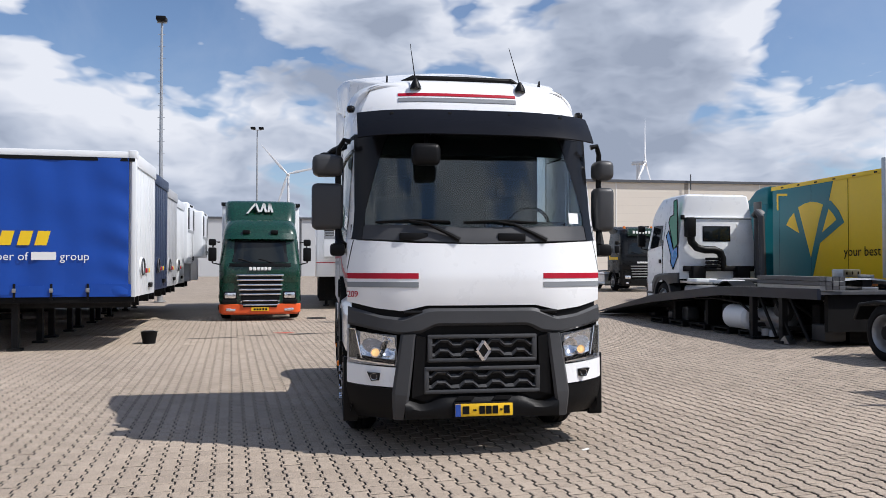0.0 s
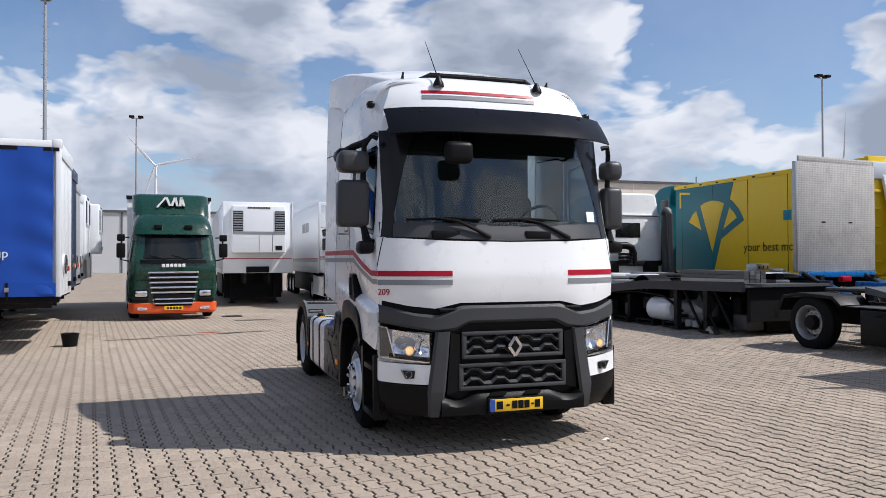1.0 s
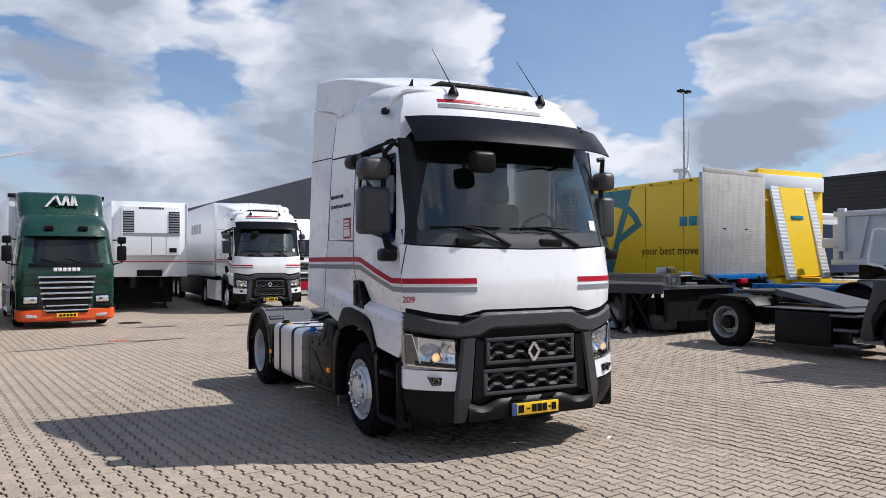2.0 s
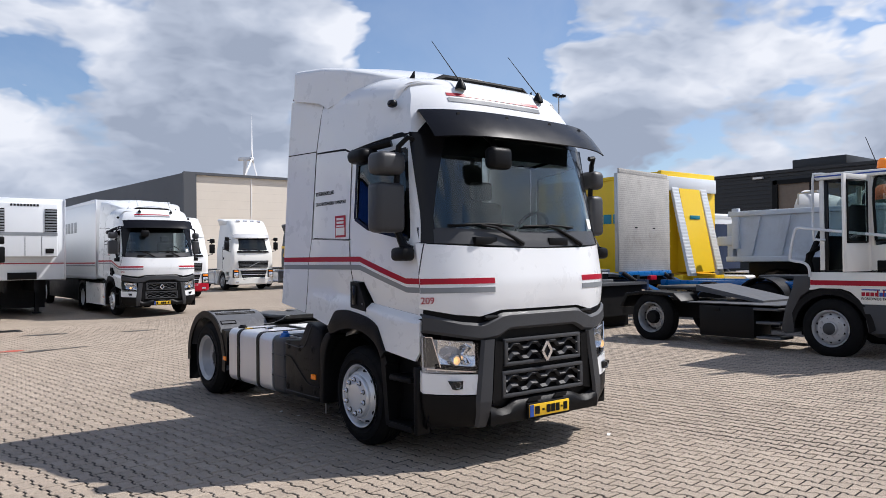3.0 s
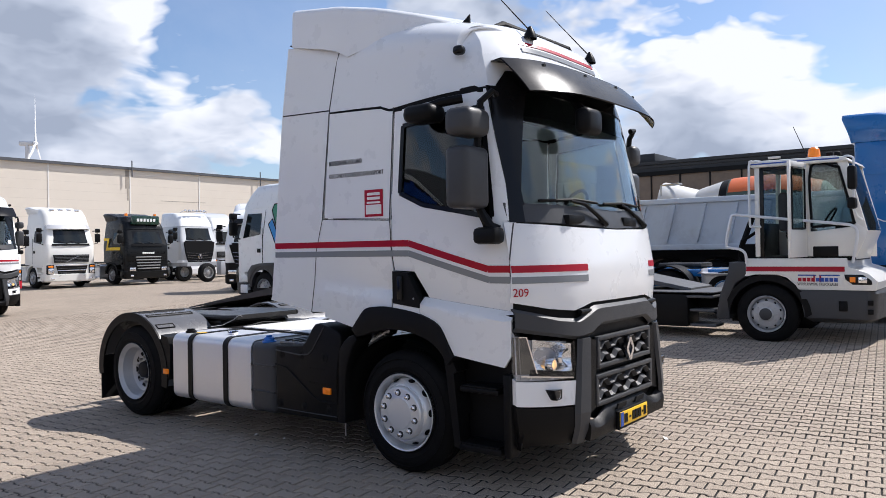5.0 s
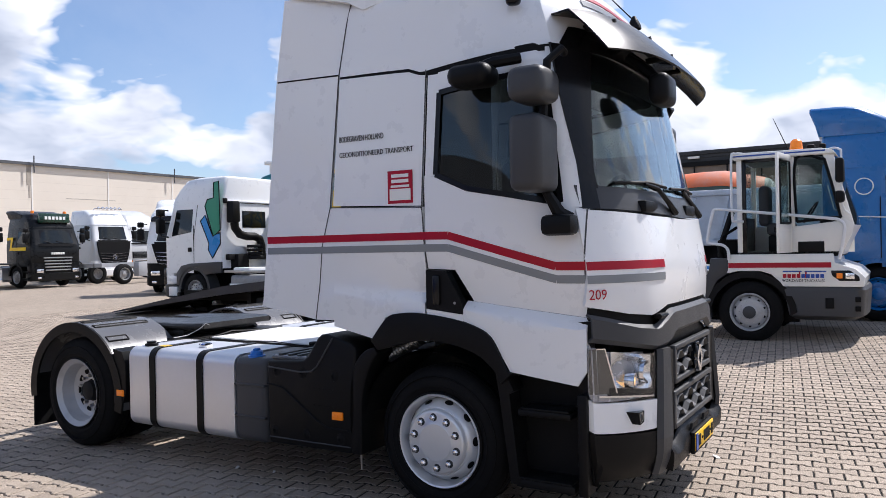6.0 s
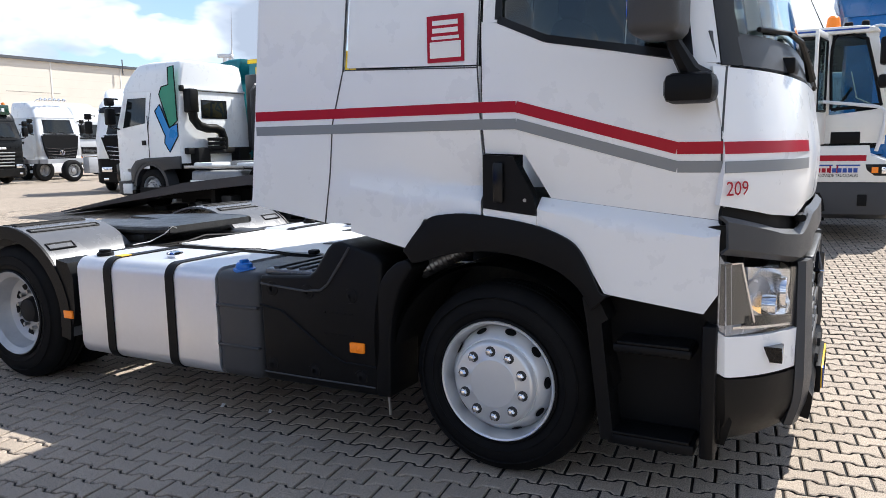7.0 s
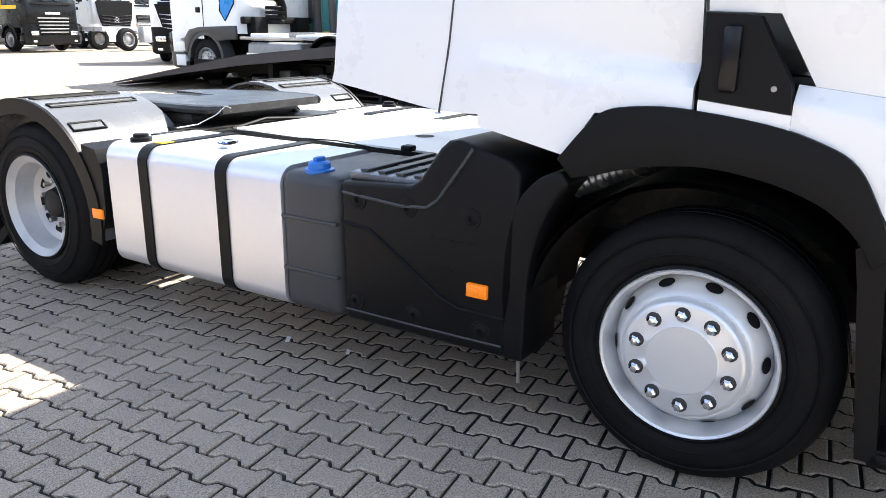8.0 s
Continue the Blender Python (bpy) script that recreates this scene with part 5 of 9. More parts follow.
# ---- vehicles that stand round the yard ----
GREEN = surface("green_paint", (0.003, 0.034, 0.02), 0.28, vary=0.06, coat=0.4, bump=0.01)
ORANGE = surface("orange_paint", (0.72, 0.10, 0.02), 0.4, vary=0.06, bump=0.01)
BLACK_PAINT = surface("black_paint", (0.007, 0.0075, 0.008), 0.3, spec=0.2, vary=0.1, coat=0.05, bump=0.01)
SILVER_PAINT = surface("silver_paint", (0.55, 0.56, 0.57), 0.35, metal=0.2, vary=0.04, coat=0.3, bump=0.01)
BLUE_PAINT = surface("blue_paint", (0.008, 0.135, 0.40), 0.3, vary=0.06, coat=0.4, bump=0.01)
BLUE_TARP = surface("blue_tarpaulin", (0.003, 0.055, 0.34), 0.5, vary=0.1, scale=1.2, fine=14, bump=0.15)
NAVY = surface("navy_panel", (0.02, 0.035, 0.08), 0.45, vary=0.12)
TEAL = surface("teal_paint", (0.008, 0.15, 0.18), 0.4, vary=0.06, bump=0.01)
YELLOW = surface("yellow_paint", (0.85, 0.56, 0.006), 0.42, vary=0.05, bump=0.02)
GREY_PAINT = surface("grey_paint", (0.40, 0.41, 0.43), 0.5, vary=0.1, scale=1.5, dirt=(0.16, 0.13, 0.10), dirt_amount=0.35)


def chequer_plate():
    """Worn alloy tread plate: small raised diamonds, grey with rusty stains."""
    m = bpy.data.materials.new("chequer_alloy")
    m.use_nodes = True
    n = Nodes(m.node_tree)
    at = n.add("ShaderNodeTexCoord").outputs["Object"]
    turn = n.add("ShaderNodeMapping", {"Vector": at, "Rotation": (0, radians(45), 0)}).outputs[0]
    p = n.add("ShaderNodeSeparateXYZ", {0: turn}).outputs
    wave = n.math("MULTIPLY", n.math("SINE", n.math("MULTIPLY", p[0], 90.0)), n.math("SINE", n.math("MULTIPLY", p[2], 90.0)))
    broad, fine = n.noise(at, 2.2, 6.0, 0.65), n.noise(at, 30.0, 4.0, 0.7)
    value = n.math("ADD", n.math("ADD", n.math("MULTIPLY", n.math("SUBTRACT", broad, 0.5), 0.7), n.math("MULTIPLY", n.math("SUBTRACT", fine, 0.5), 0.9)), n.math("MULTIPLY", wave, 0.22))
    value = n.math("ADD", value, 1.0)
    col = n.mix(1.0, (0.42, 0.40, 0.37, 1), n.add("ShaderNodeCombineXYZ", {0: value, 1: value, 2: value}).outputs[0], "MULTIPLY")
    stain = n.ramp(n.noise(at, 1.3, 8.0, 0.75, 0.6), ((0.55, grey(0)), (0.75, grey(0.6))))
    col = n.mix(stain, col, (0.2, 0.165, 0.13, 1))
    b = n.add("ShaderNodeBsdfPrincipled", {"Base Color": col, "Roughness": 0.6, "Metallic": 0.15})
    n.link(n.add("ShaderNodeBump", {"Height": fine, "Strength": 0.5, "Distance": 0.004}).outputs[0], b.inputs["Normal"])
    n.link(b.outputs[0], n.add("ShaderNodeOutputMaterial").inputs[0])
    return m


ZINC = chequer_plate()
PANEL_WHITE = surface("white_body_panel", (0.72, 0.74, 0.76), 0.4, vary=0.04, scale=0.8, coat=0.2, bump=0.02)
DRUM = surface("orange_green_drum", (0.62, 0.13, 0.03), 0.5, vary=0.1, scale=0.8, dirt=(0.3, 0.29, 0.27), dirt_amount=0.5)
DRUM_GREEN = surface("dark_green_band", (0.05, 0.075, 0.06), 0.55, vary=0.1)
CLOUDY = surface("pale_drum", (0.55, 0.55, 0.54), 0.5, vary=0.1)
EMERALD = surface("emerald_film", (0.01, 0.22, 0.13), 0.3, vary=0.15, scale=2)
AZURE = surface("azure_film", (0.01, 0.22, 0.6), 0.3, vary=0.15, scale=2)
CYAN = surface("turquoise_print", (0.0, 0.22, 0.32), 0.4, vary=0.05)
DULL_STEEL = surface("dull_steel", (0.09, 0.093, 0.1), 0.5, metal=0.3, vary=0.15, dirt=(0.1, 0.08, 0.06), dirt_amount=0.4)
TIP_GREY = surface("blue_grey_steel_paint", (0.62, 0.66, 0.70), 0.5, vary=0.08, scale=1.5, dirt=(0.22, 0.2, 0.18), dirt_amount=0.3)
DULL_RIM = surface("worn_rim", (0.36, 0.36, 0.36), 0.4, metal=0.5, vary=0.15, scale=12, dirt=(0.1, 0.09, 0.08), dirt_amount=0.4)
DECK_GREY = surface("worn_deck_plate", (0.27, 0.27, 0.275), 0.45, metal=0.3, vary=0.2, scale=5, dirt=(0.08, 0.07, 0.06), dirt_amount=0.5)
ORANGE_DULL = surface("dull_orange_board", (0.42, 0.14, 0.03), 0.5, vary=0.15)
PAINT_RED = surface("faded_red_stain", (0.42, 0.09, 0.06), 0.8, vary=0.35, scale=9, fine=70)
PLAIN_GLASS = glazing("cab_glass", (0.72, 0.79, 0.77), 0.03)

SHARED = {}


def shared(key, make):
    """One mesh for alike parts."""
    if key not in SHARED:
        SHARED[key] = make()
    return SHARED[key]


def road_wheel(parent, x, y, r=0.5, rim=None, dish=0.02, z=None):
    rim = rim or DULL_RIM
    hub = new("wheel")
    hub.parent = parent
    hub.empty_display_size = 0.1
    hub.matrix_basis = Matrix.Translation((x, y, z or r)) @ (Matrix.Identity(4) if x < 0 else Matrix.Rotation(math.pi, 4, "Z"))
    part("tyre", shared(("tyre", r), lambda: Shape().lathe([(0.03, 0.30), (0.0, 0.34), (0.0, r * 0.8), (0.03, r - 0.03), (0.07, r), (0.11, r), (0.112, r - 0.012), (0.125, r - 0.012), (0.127, r),
                (0.18, r), (0.182, r - 0.012), (0.195, r - 0.012), (0.197, r), (0.25, r), (0.29, r - 0.04), (0.3, r * 0.8), (0.3, 0.3)], "x", n=40).mesh("tyre", RUBBER)), RUBBER, hub)
    d = dish

    def make_rim():
        s = Shape().lathe([(0.28, 0.27), (0.12, 0.26), (0.03, 0.275), (0.0, 0.3), (0.004, 0.306), (0.05, 0.3)], "x", n=40)
        s.lathe([(d + 0.06, 0.262), (d + 0.03, 0.24), (d, 0.205), (d - 0.005, 0.12), (d - 0.045, 0.115), (d - 0.055, 0.095), (d - 0.055, 0.0)], "x", n=32)
        for k in range(10):
            a = 2 * math.pi * k / 10
            s.lathe([(d - 0.035, 0.0), (d - 0.035, 0.014), (d, 0.016)], "x", (0, 0.165 * math.cos(a), 0.165 * math.sin(a)), 7)
        return s.mesh("rim", rim)
    part("rim", shared(("rim", rim.name, round(d, 3)), make_rim), rim, hub)

    for k in range(10):
        a = 2 * math.pi * (k + 0.5) / 10
        hole = part("vent_hole", shared("hole", lambda: Shape().lathe([(0.012, 0.0), (0.012, 0.021)], "x", (0, 0, 0), 9).mesh("vent_hole", INK)), INK, hub)
        hole.matrix_basis = Matrix.Translation((d, 0.225 * math.cos(a), 0.225 * math.sin(a)))
    return hub


def outline(w, yf, yr, rf, rr, bow=0.05):
    """A cab's plan: rounded front corners, a slightly bowed front."""
    pts = []
    for k in range(7):
        a = radians(180 + 90 * k / 6)
        pts.append((-w + rf + rf * math.cos(a), yf + rf + rf * math.sin(a)))
    for k in range(1, 6):
        x = (-w + rf) + (2 * w - 2 * rf) * k / 6
        pts.append((x, yf - bow * (1 - (x / (w - rf)) ** 2)))
    for k in range(7):
        a = radians(270 + 90 * k / 6)
        pts.append((w - rf + rf * math.cos(a), yf + rf + rf * math.sin(a)))
    for k in range(3):
        a = radians(90 * k / 2)
        pts.append((w - rr + rr * math.cos(a), yr - rr + rr * math.sin(a)))
    for k in range(3):
        a = radians(90 + 90 * k / 2)
        pts.append((-w + rr + rr * math.cos(a), yr - rr + rr * math.sin(a)))
    return pts


def loft(levels, closed=True):
    """A body through plans given as (z, half width, front, back, front radius, back radius)."""
    s, rings = Shape(), [[(x, y, lv[0]) for x, y in outline(*lv[1:])] for lv in levels]
    n = len(rings[0])
    faces = [(i * n + k, i * n + (k + 1) % n, (i + 1) * n + (k + 1) % n, (i + 1) * n + k) for i in range(len(rings) - 1) for k in range(n)]
    faces += [tuple(range(n)), tuple((len(rings) - 1) * n + k for k in range(n - 1, -1, -1))]
    return s.put([p for r in rings for p in r], faces)


def plate(parent, x, y, z, w=0.52, h=0.11):
    p = part("number_plate", Shape().box(x - w / 2, x + w / 2, y - 0.015, y, z - h / 2, z + h / 2), YELLOW_PLATE, parent, "yellow number plate with black bars")
    for k in range(5):
        part("plate_bar", Shape().box(x - 0.19 + 0.085 * k, x - 0.13 + 0.085 * k, y - 0.019, y - 0.014, z - 0.03, z + 0.03), INK, p)


def cabover(label, m, paint, lower=None, bumper=None, top=3.55, roof=None, roof_top=None, grille="bars", bar_mat=None, sill=1.95, head=2.85, cab_len=2.2, wheel_y=1.4, rear_y=5.0,
            rear="tractor", visor=None, mirror=None, rim=None, group="parked trucks", tank=None, lamp_bar=False, name="truck", arch=None, roof_back=None, skirt=None, badge="bar", visor_band=False, bump=(0.30, 0.68), plate_y=-0.015):
    """A forward-control lorry: cab, chassis, wheels; facing -y, its nose at y = 0, standing on z = 0."""
    lower, bumper, roof, mirror, arch = lower or paint, bumper or DARK_PL, roof or paint, mirror or DARK_PL, arch or DARK_PL
    t = thing(name, label, "truck", group, m)
    w, slope = 1.22, 0.22

    def face(z):
        return 0.06 if z < sill else 0.06 + slope * (z - sill) / (head - sill)

    def half(z):
        return w if z < sill else w - 0.10 * (z - sill) / (head - sill)
    part("cab_body", loft([(1.12, w, 0.10, cab_len, 0.22, 0.05), (1.2, w, 0.07, cab_len, 0.22, 0.05), (sill, w, 0.07, cab_len, 0.22, 0.05), (sill + 0.02, w - 0.002, face(sill) + 0.02, cab_len, 0.22, 0.05),
                           (head, half(head), face(head) + 0.02, cab_len, 0.2, 0.05), (head + 0.1, half(head) - 0.01, face(head) + 0.05, cab_len, 0.2, 0.05)]), paint, t)
    zt = top
    part("roof", loft([(head + 0.06, half(head) + 0.005, face(head) + 0.01, cab_len - 0.01, 0.2, 0.05), (head + 0.25, half(head) - 0.02, face(head) + 0.06, cab_len - 0.01, 0.25, 0.08),
                       (head + (zt - head) * 0.6, half(head) - 0.05, face(head) + 0.2, cab_len, 0.3, 0.1), (zt - 0.06, half(head) - 0.11, face(head) + 0.42, cab_len, 0.35, 0.1), (zt, half(head) - 0.2, face(head) + 0.7, cab_len - 0.08, 0.4, 0.1)]), roof, t, angle=50)
    if roof_top:
        part("roof_spoiler", loft([(zt - 0.25, 1.06, 0.95, cab_len + 0.05, 0.3, 0.05), (zt - 0.05, 1.1, 1.05, cab_len + 0.1, 0.3, 0.05), (roof_top - 0.08, 1.12, 1.5, cab_len + 0.2, 0.3, 0.05), (roof_top, 1.05, 1.75, cab_len + 0.2, 0.3, 0.05)]), roof_back or roof, t, angle=50)
    # glass: windscreen and door windows set in black surrounds
    def screen(inset, lift):
        return Shape().sheet(lambda u, v: (u * (half(sill + 0.06 + (head - sill - 0.1) * v) - inset), face(sill + 0.06 + (head - sill - 0.1) * v) - 0.052 * (1 - u * u) + 0.17 * abs(u) ** 6 - lift + 0.015, sill + 0.06 + inset * 0.3 + (head - sill - 0.1 - inset * 0.6) * v), lin(-1, 1, 17), lin(0, 1, 4), 0.006)
    part("screen_surround", screen(0.01, 0.004), BLACK, t)
    part("windscreen", screen(0.075, 0.012), FAR_GLASS, t, "dark windscreen")
    part("header_blind", Shape().sheet(lambda u, v: (u * (half(head) - 0.16), face(head - 0.13 + 0.1 * v) - 0.052 * (1 - u * u) - 0.016 + 0.17 * abs(u) ** 6 + 0.015, head - 0.17 + 0.1 * v), lin(-1, 1, 13), (0, 1), 0.004), INK, t)
    for sx in (-1, 1):
        door = part("door", Shape().sheet(lambda u, v: (sx * (half(1.0 + (head - 1.0) * v) + 0.006), 0.38 + 0.95 * u + 0.12 * max(0, v - 0.5) * (1 - u), 1.0 + (head - 1.0) * v), lin(0, 1, 4), lin(0, 1, 9), 0.02, sx < 0), paint, t)
        part("side_window", Shape().sheet(lambda u, v: (sx * (half(sill + 0.06 + (head - sill - 0.16) * v) + 0.012), 0.45 + 0.8 * u + 0.14 * v * (1 - u), sill + 0.02 + 0.1 * u + (head - sill - 0.12 - 0.1 * u) * v), lin(0, 1, 4), lin(0, 1, 4), 0.006, sx < 0), FAR_GLASS, door)
        part("door_handle", Shape().soft(sx * w - 0.03, sx * w + 0.03, 1.12, 1.26, sill - 0.42, sill - 0.3, 0.01), DARK_PL, door)
        part("door_joint", Shape().box(sx * (w + 0.003) - 0.006, sx * (w + 0.003) + 0.006, 1.335, 1.35, 1.0, sill + 0.3), INK, door)
        # twin mirrors on an arm
        ma = part("mirror_arm", Shape().tube([(sx * 1.2, 0.3, head - 0.1), (sx * 1.4, 0.24, head - 0.08), (sx * 1.42, 0.24, sill + 0.05), (sx * 1.2, 0.3, sill)], 0.025), mirror, t)
        part("mirror_housing", Shape().soft(sx * 1.42 - 0.12, sx * 1.42 + 0.12, 0.16, 0.32, sill + 0.1, sill + 0.52, 0.04), mirror, ma)
        part("mirror_housing", Shape().soft(sx * 1.42 - 0.11, sx * 1.42 + 0.11, 0.16, 0.32, sill + 0.58, sill + 0.78, 0.04), mirror, ma)
        # wheel arch, steps
        part("wheel_arch", Shape().prism([(wheel_y + 0.62 * math.cos(radians(a)), 0.55 + 0.62 * math.sin(radians(a))) for a in range(0, 181, 15)] + [(wheel_y + 0.53 * math.cos(radians(a)), 0.55 + 0.53 * math.sin(radians(a))) for a in range(180, -1, -15)], "x", sx * 0.9, sx * 1.25), arch, t)
        part("cab_step", Shape().soft(sx * 1.0, sx * 1.23, 0.35, wheel_y - 0.6, 0.36, 0.46, 0.02).soft(sx * 1.0, sx * 1.22, 0.35, wheel_y - 0.6, 0.72, 0.78, 0.02).box(sx * 0.95, sx * 1.0, 0.3, wheel_y - 0.55, 0.35, 1.15), lower if skirt else DARK_PL, t)
        zl, wl, xl = (1.12, 0.16, 1.0) if grille == "wide" else (0.90, 0.2, 0.88)
        lamp = part("headlamp", Shape().soft(sx * xl - wl, sx * xl + wl, -0.005, 0.2, 0.66, zl, 0.03), BLACK, t)
        part("lamp_bowl", Shape().soft(sx * xl - wl + 0.03, sx * xl + wl - 0.03, -0.014, 0.1, 0.69, zl - 0.16 if zl > 1 else zl - 0.03, 0.03), REFLECTOR, lamp)
        part("lamp_eye", Shape().lathe([(-0.03, 0.0), (-0.028, 0.05), (0.02, 0.055)], "y", (sx * (xl - 0.04), 0, 0.77), 14), CHROME, lamp)
        if zl > 1:
            part("turn_lamp", Shape().soft(sx * xl - wl + 0.04, sx * xl + wl - 0.04, -0.014, 0.1, zl - 0.13, zl - 0.04, 0.02), AMBER, lamp)
        part("fog_lamp", Shape().soft(sx * 0.92 - 0.09, sx * 0.92 + 0.09, -0.03, 0.05, bump[0] + 0.1, bump[0] + 0.2, 0.03), REFLECTOR, t)
    # lower front
    part("front_panel", loft([(bump[1] - 0.06, w - 0.02, 0.05, 0.5, 0.2, 0.02), (1.15, w - 0.005, 0.055, 0.5, 0.2, 0.02)]), lower, t)
    part("bumper", loft([(bump[0], w - 0.08, 0.05, 0.62, 0.2, 0.02), (bump[0] + 0.06, w, 0.0, 0.62, 0.22, 0.02), (bump[1] - 0.02, w + 0.005, -0.01, 0.62, 0.22, 0.02), (bump[1], w - 0.01, 0.02, 0.62, 0.2, 0.02)]), bumper, t)
    bm_ = bar_mat or CHROME
    if grille == "bars":
        g = part("grille", Shape().prism([(-0.66, 1.42), (0.66, 1.42), (0.56, 0.72), (-0.56, 0.72)], "y", -0.002, 0.06), INK, t)
        for k in range(5):
            z = 0.78 + 0.145 * k
            x = 0.56 + 0.1 * (z - 0.72) / 0.7
            part("grille_bar", Shape().soft(-x - 0.06, x + 0.06, -0.035, 0.02, z, z + 0.06, 0.02), bm_, g)
        for k in range(2):
            part("bumper_bar", Shape().soft(-0.58, 0.58, -0.035, 0.0, 0.47 + 0.1 * k, 0.53 + 0.1 * k, 0.02), bm_, g)
    elif grille == "wide":
        g = part("grille", Shape().prism([(-0.86, 1.60), (0.86, 1.60), (0.82, 1.22), (-0.82, 1.22)], "y", -0.01, 0.06), INK, t)
        for k in range(5):
            part("grille_bar", Shape().soft(-0.82, 0.82, -0.03, 0.0, 1.25 + 0.07 * k, 1.275 + 0.07 * k, 0.008), DULL_STEEL, g)
        part("grille_slash", Shape().prism([(-0.35, 1.24), (-0.28, 1.24), (0.35, 1.53), (0.28, 1.53)], "y", -0.04, -0.02), CHROME, g)
        g2 = part("lower_grille", Shape().prism([(-0.76, 1.08), (0.76, 1.08), (0.62, 0.58), (-0.62, 0.58)], "y", -0.025, 0.06), INK, t)
        for z, hw in ((1.06, 0.79), (0.82, 0.70), (0.57, 0.64)):
            part("grille_frame", Shape().soft(-hw, hw, -0.045, 0.0, z, z + 0.05, 0.02), bm_, g2)
        for k in range(4):
            part("grille_bar", Shape().soft(-0.66, 0.66, -0.035, 0.0, 0.64 + 0.1 * k, 0.655 + 0.1 * k, 0.004), DULL_STEEL, g2)
    else:
        g = part("grille", Shape().prism([(-1.0, sill - 0.03), (1.0, sill - 0.03), (0.9, 1.5), (0.74, 0.98), (-0.74, 0.98), (-0.9, 1.5)], "y", -0.012, 0.06), INK, t)
        for k in range(4):
            z = 1.05 + 0.14 * k
            part("grille_bar", Shape().prism([(-0.76 - 0.03 * k, z + 0.07), (0, z), (0.76 + 0.03 * k, z + 0.07), (0.76 + 0.03 * k, z + 0.10), (0, z + 0.035), (-0.76 - 0.03 * k, z + 0.10)], "y", -0.035, 0.0), bm_, g)
        part("badge_ring", Shape().tube([(0.12 * math.cos(2 * math.pi * k / 20), -0.045, 1.32 + 0.12 * math.sin(2 * math.pi * k / 20)) for k in range(21)], 0.014, 6)
             .tube([(0, -0.045, 1.32), (0, -0.045, 1.43)], 0.012, 5).tube([(0, -0.045, 1.32), (-0.1, -0.045, 1.26)], 0.012, 5).tube([(0, -0.045, 1.32), (0.1, -0.045, 1.26)], 0.012, 5), CHROME, g)
    if badge == "bar":
        for k in range(6):
            part("badge_bar", Shape().soft(-0.33 + 0.112 * k, -0.24 + 0.112 * k, -0.012, 0.06, 1.54, 1.64, 0.008), PAPER, t)
    plate(t, 0.0, plate_y, bump[0] + 0.16)
    for sx in (-0.15, 0.45):
        wi = part("wiper", Shape().tube([(sx, face(sill) - 0.03, sill + 0.02), (sx - 0.35, face(sill + 0.12) - 0.06, sill + 0.14), (sx - 0.5, face(sill + 0.16) - 0.06, sill + 0.17)], 0.014, 6), INK, t)
    part("cowl", Shape().sheet(lambda u, v: (u * (w - 0.03), 0.035 - 0.052 * (1 - u * u) + 0.19 * abs(u) ** 6 + 0.02 * v, sill - 0.06 + 0.1 * v), lin(-1, 1, 17), (0, 1), 0.01), DARK_PL, t)
    if visor:
        part("sun_visor", Shape().sheet(lambda u, v: (u * 1.06, face(head) - 0.02 - 0.16 * v - 0.05 * (1 - u * u) + 0.16 * abs(u) ** 5, head + 0.2 - 0.2 * v), lin(-1, 1, 17), lin(0, 1, 4), 0.012, True), visor, t)
    if lamp_bar:
        lb = part("lamp_bar", Shape().tube([(-0.85, 0.55, zt - 0.02), (-0.8, 0.45, zt + 0.08), (0.8, 0.45, zt + 0.08), (0.85, 0.55, zt - 0.02)], 0.025), CHROME, t)
        for k in range(6):
            part("spot_lamp", Shape().lathe([(0.36, 0.0), (0.37, 0.07), (0.4, 0.09), (0.48, 0.06), (0.5, 0.0)], "y", (-0.62 + 0.25 * k, 0, zt + 0.09), 14), REFLECTOR, lb)
    for x in (-1.22, 1.22):
        road_wheel(t, x, wheel_y, 0.5, rim)
    # chassis
    end = rear_y + 0.9
    ch = Shape().box(-0.45, -0.37, 0.6, end, 0.75, 1.0).box(0.37, 0.45, 0.6, end, 0.75, 1.0).box(-0.4, 0.4, 0.6, 1.9, 0.5, 1.15).box(-1.0, 1.0, wheel_y - 0.08, wheel_y + 0.08, 0.42, 0.55).box(-1.0, 1.0, rear_y - 0.08, rear_y + 0.08, 0.42, 0.58)
    part("chassis_frame", ch, CHASSIS, t)
    for x in (-1.22, 1.22):
        road_wheel(t, x, rear_y, 0.5, rim, 0.13)
        part("inner_tyre", Shape().lathe([(0.0, 0.30), (0.0, 0.42), (0.05, 0.5), (0.25, 0.5), (0.3, 0.42), (0.3, 0.3)], "x", (-0.88 if x < 0 else 0.58, rear_y, 0.5), 28), RUBBER, t)
        sx = 1 if x > 0 else -1
        part("mudguard", Shape().lathe([(sx * 0.6, 0.6), (sx * 1.25, 0.6), (sx * 1.25, 0.57), (sx * 0.6, 0.57)], "x", (0, rear_y, 0.52), 16, (10, 170)), DARK_PL, t)
        part("fuel_tank", Shape().soft(sx * 0.58, sx * 1.2, cab_len + 0.25, rear_y - 0.8, 0.36, 0.95, 0.1, 3), tank or ALU, t)
        if skirt:
            part("side_skirt", Shape().soft(sx * 1.2, sx * 1.24, wheel_y + 0.62, rear_y - 0.62, 0.34, 1.05, 0.015), skirt, t)
    if rear == "tractor":
        part("coupling_plate", Shape().soft(-0.45, 0.45, rear_y - 0.55, rear_y + 0.45, 1.05, 1.15, 0.04), FIFTH, t)
        part("deck_plate", Shape().soft(-0.6, 0.6, cab_len + 0.1, rear_y - 0.7, 1.0, 1.02, 0.005), STEEL, t)
    return t


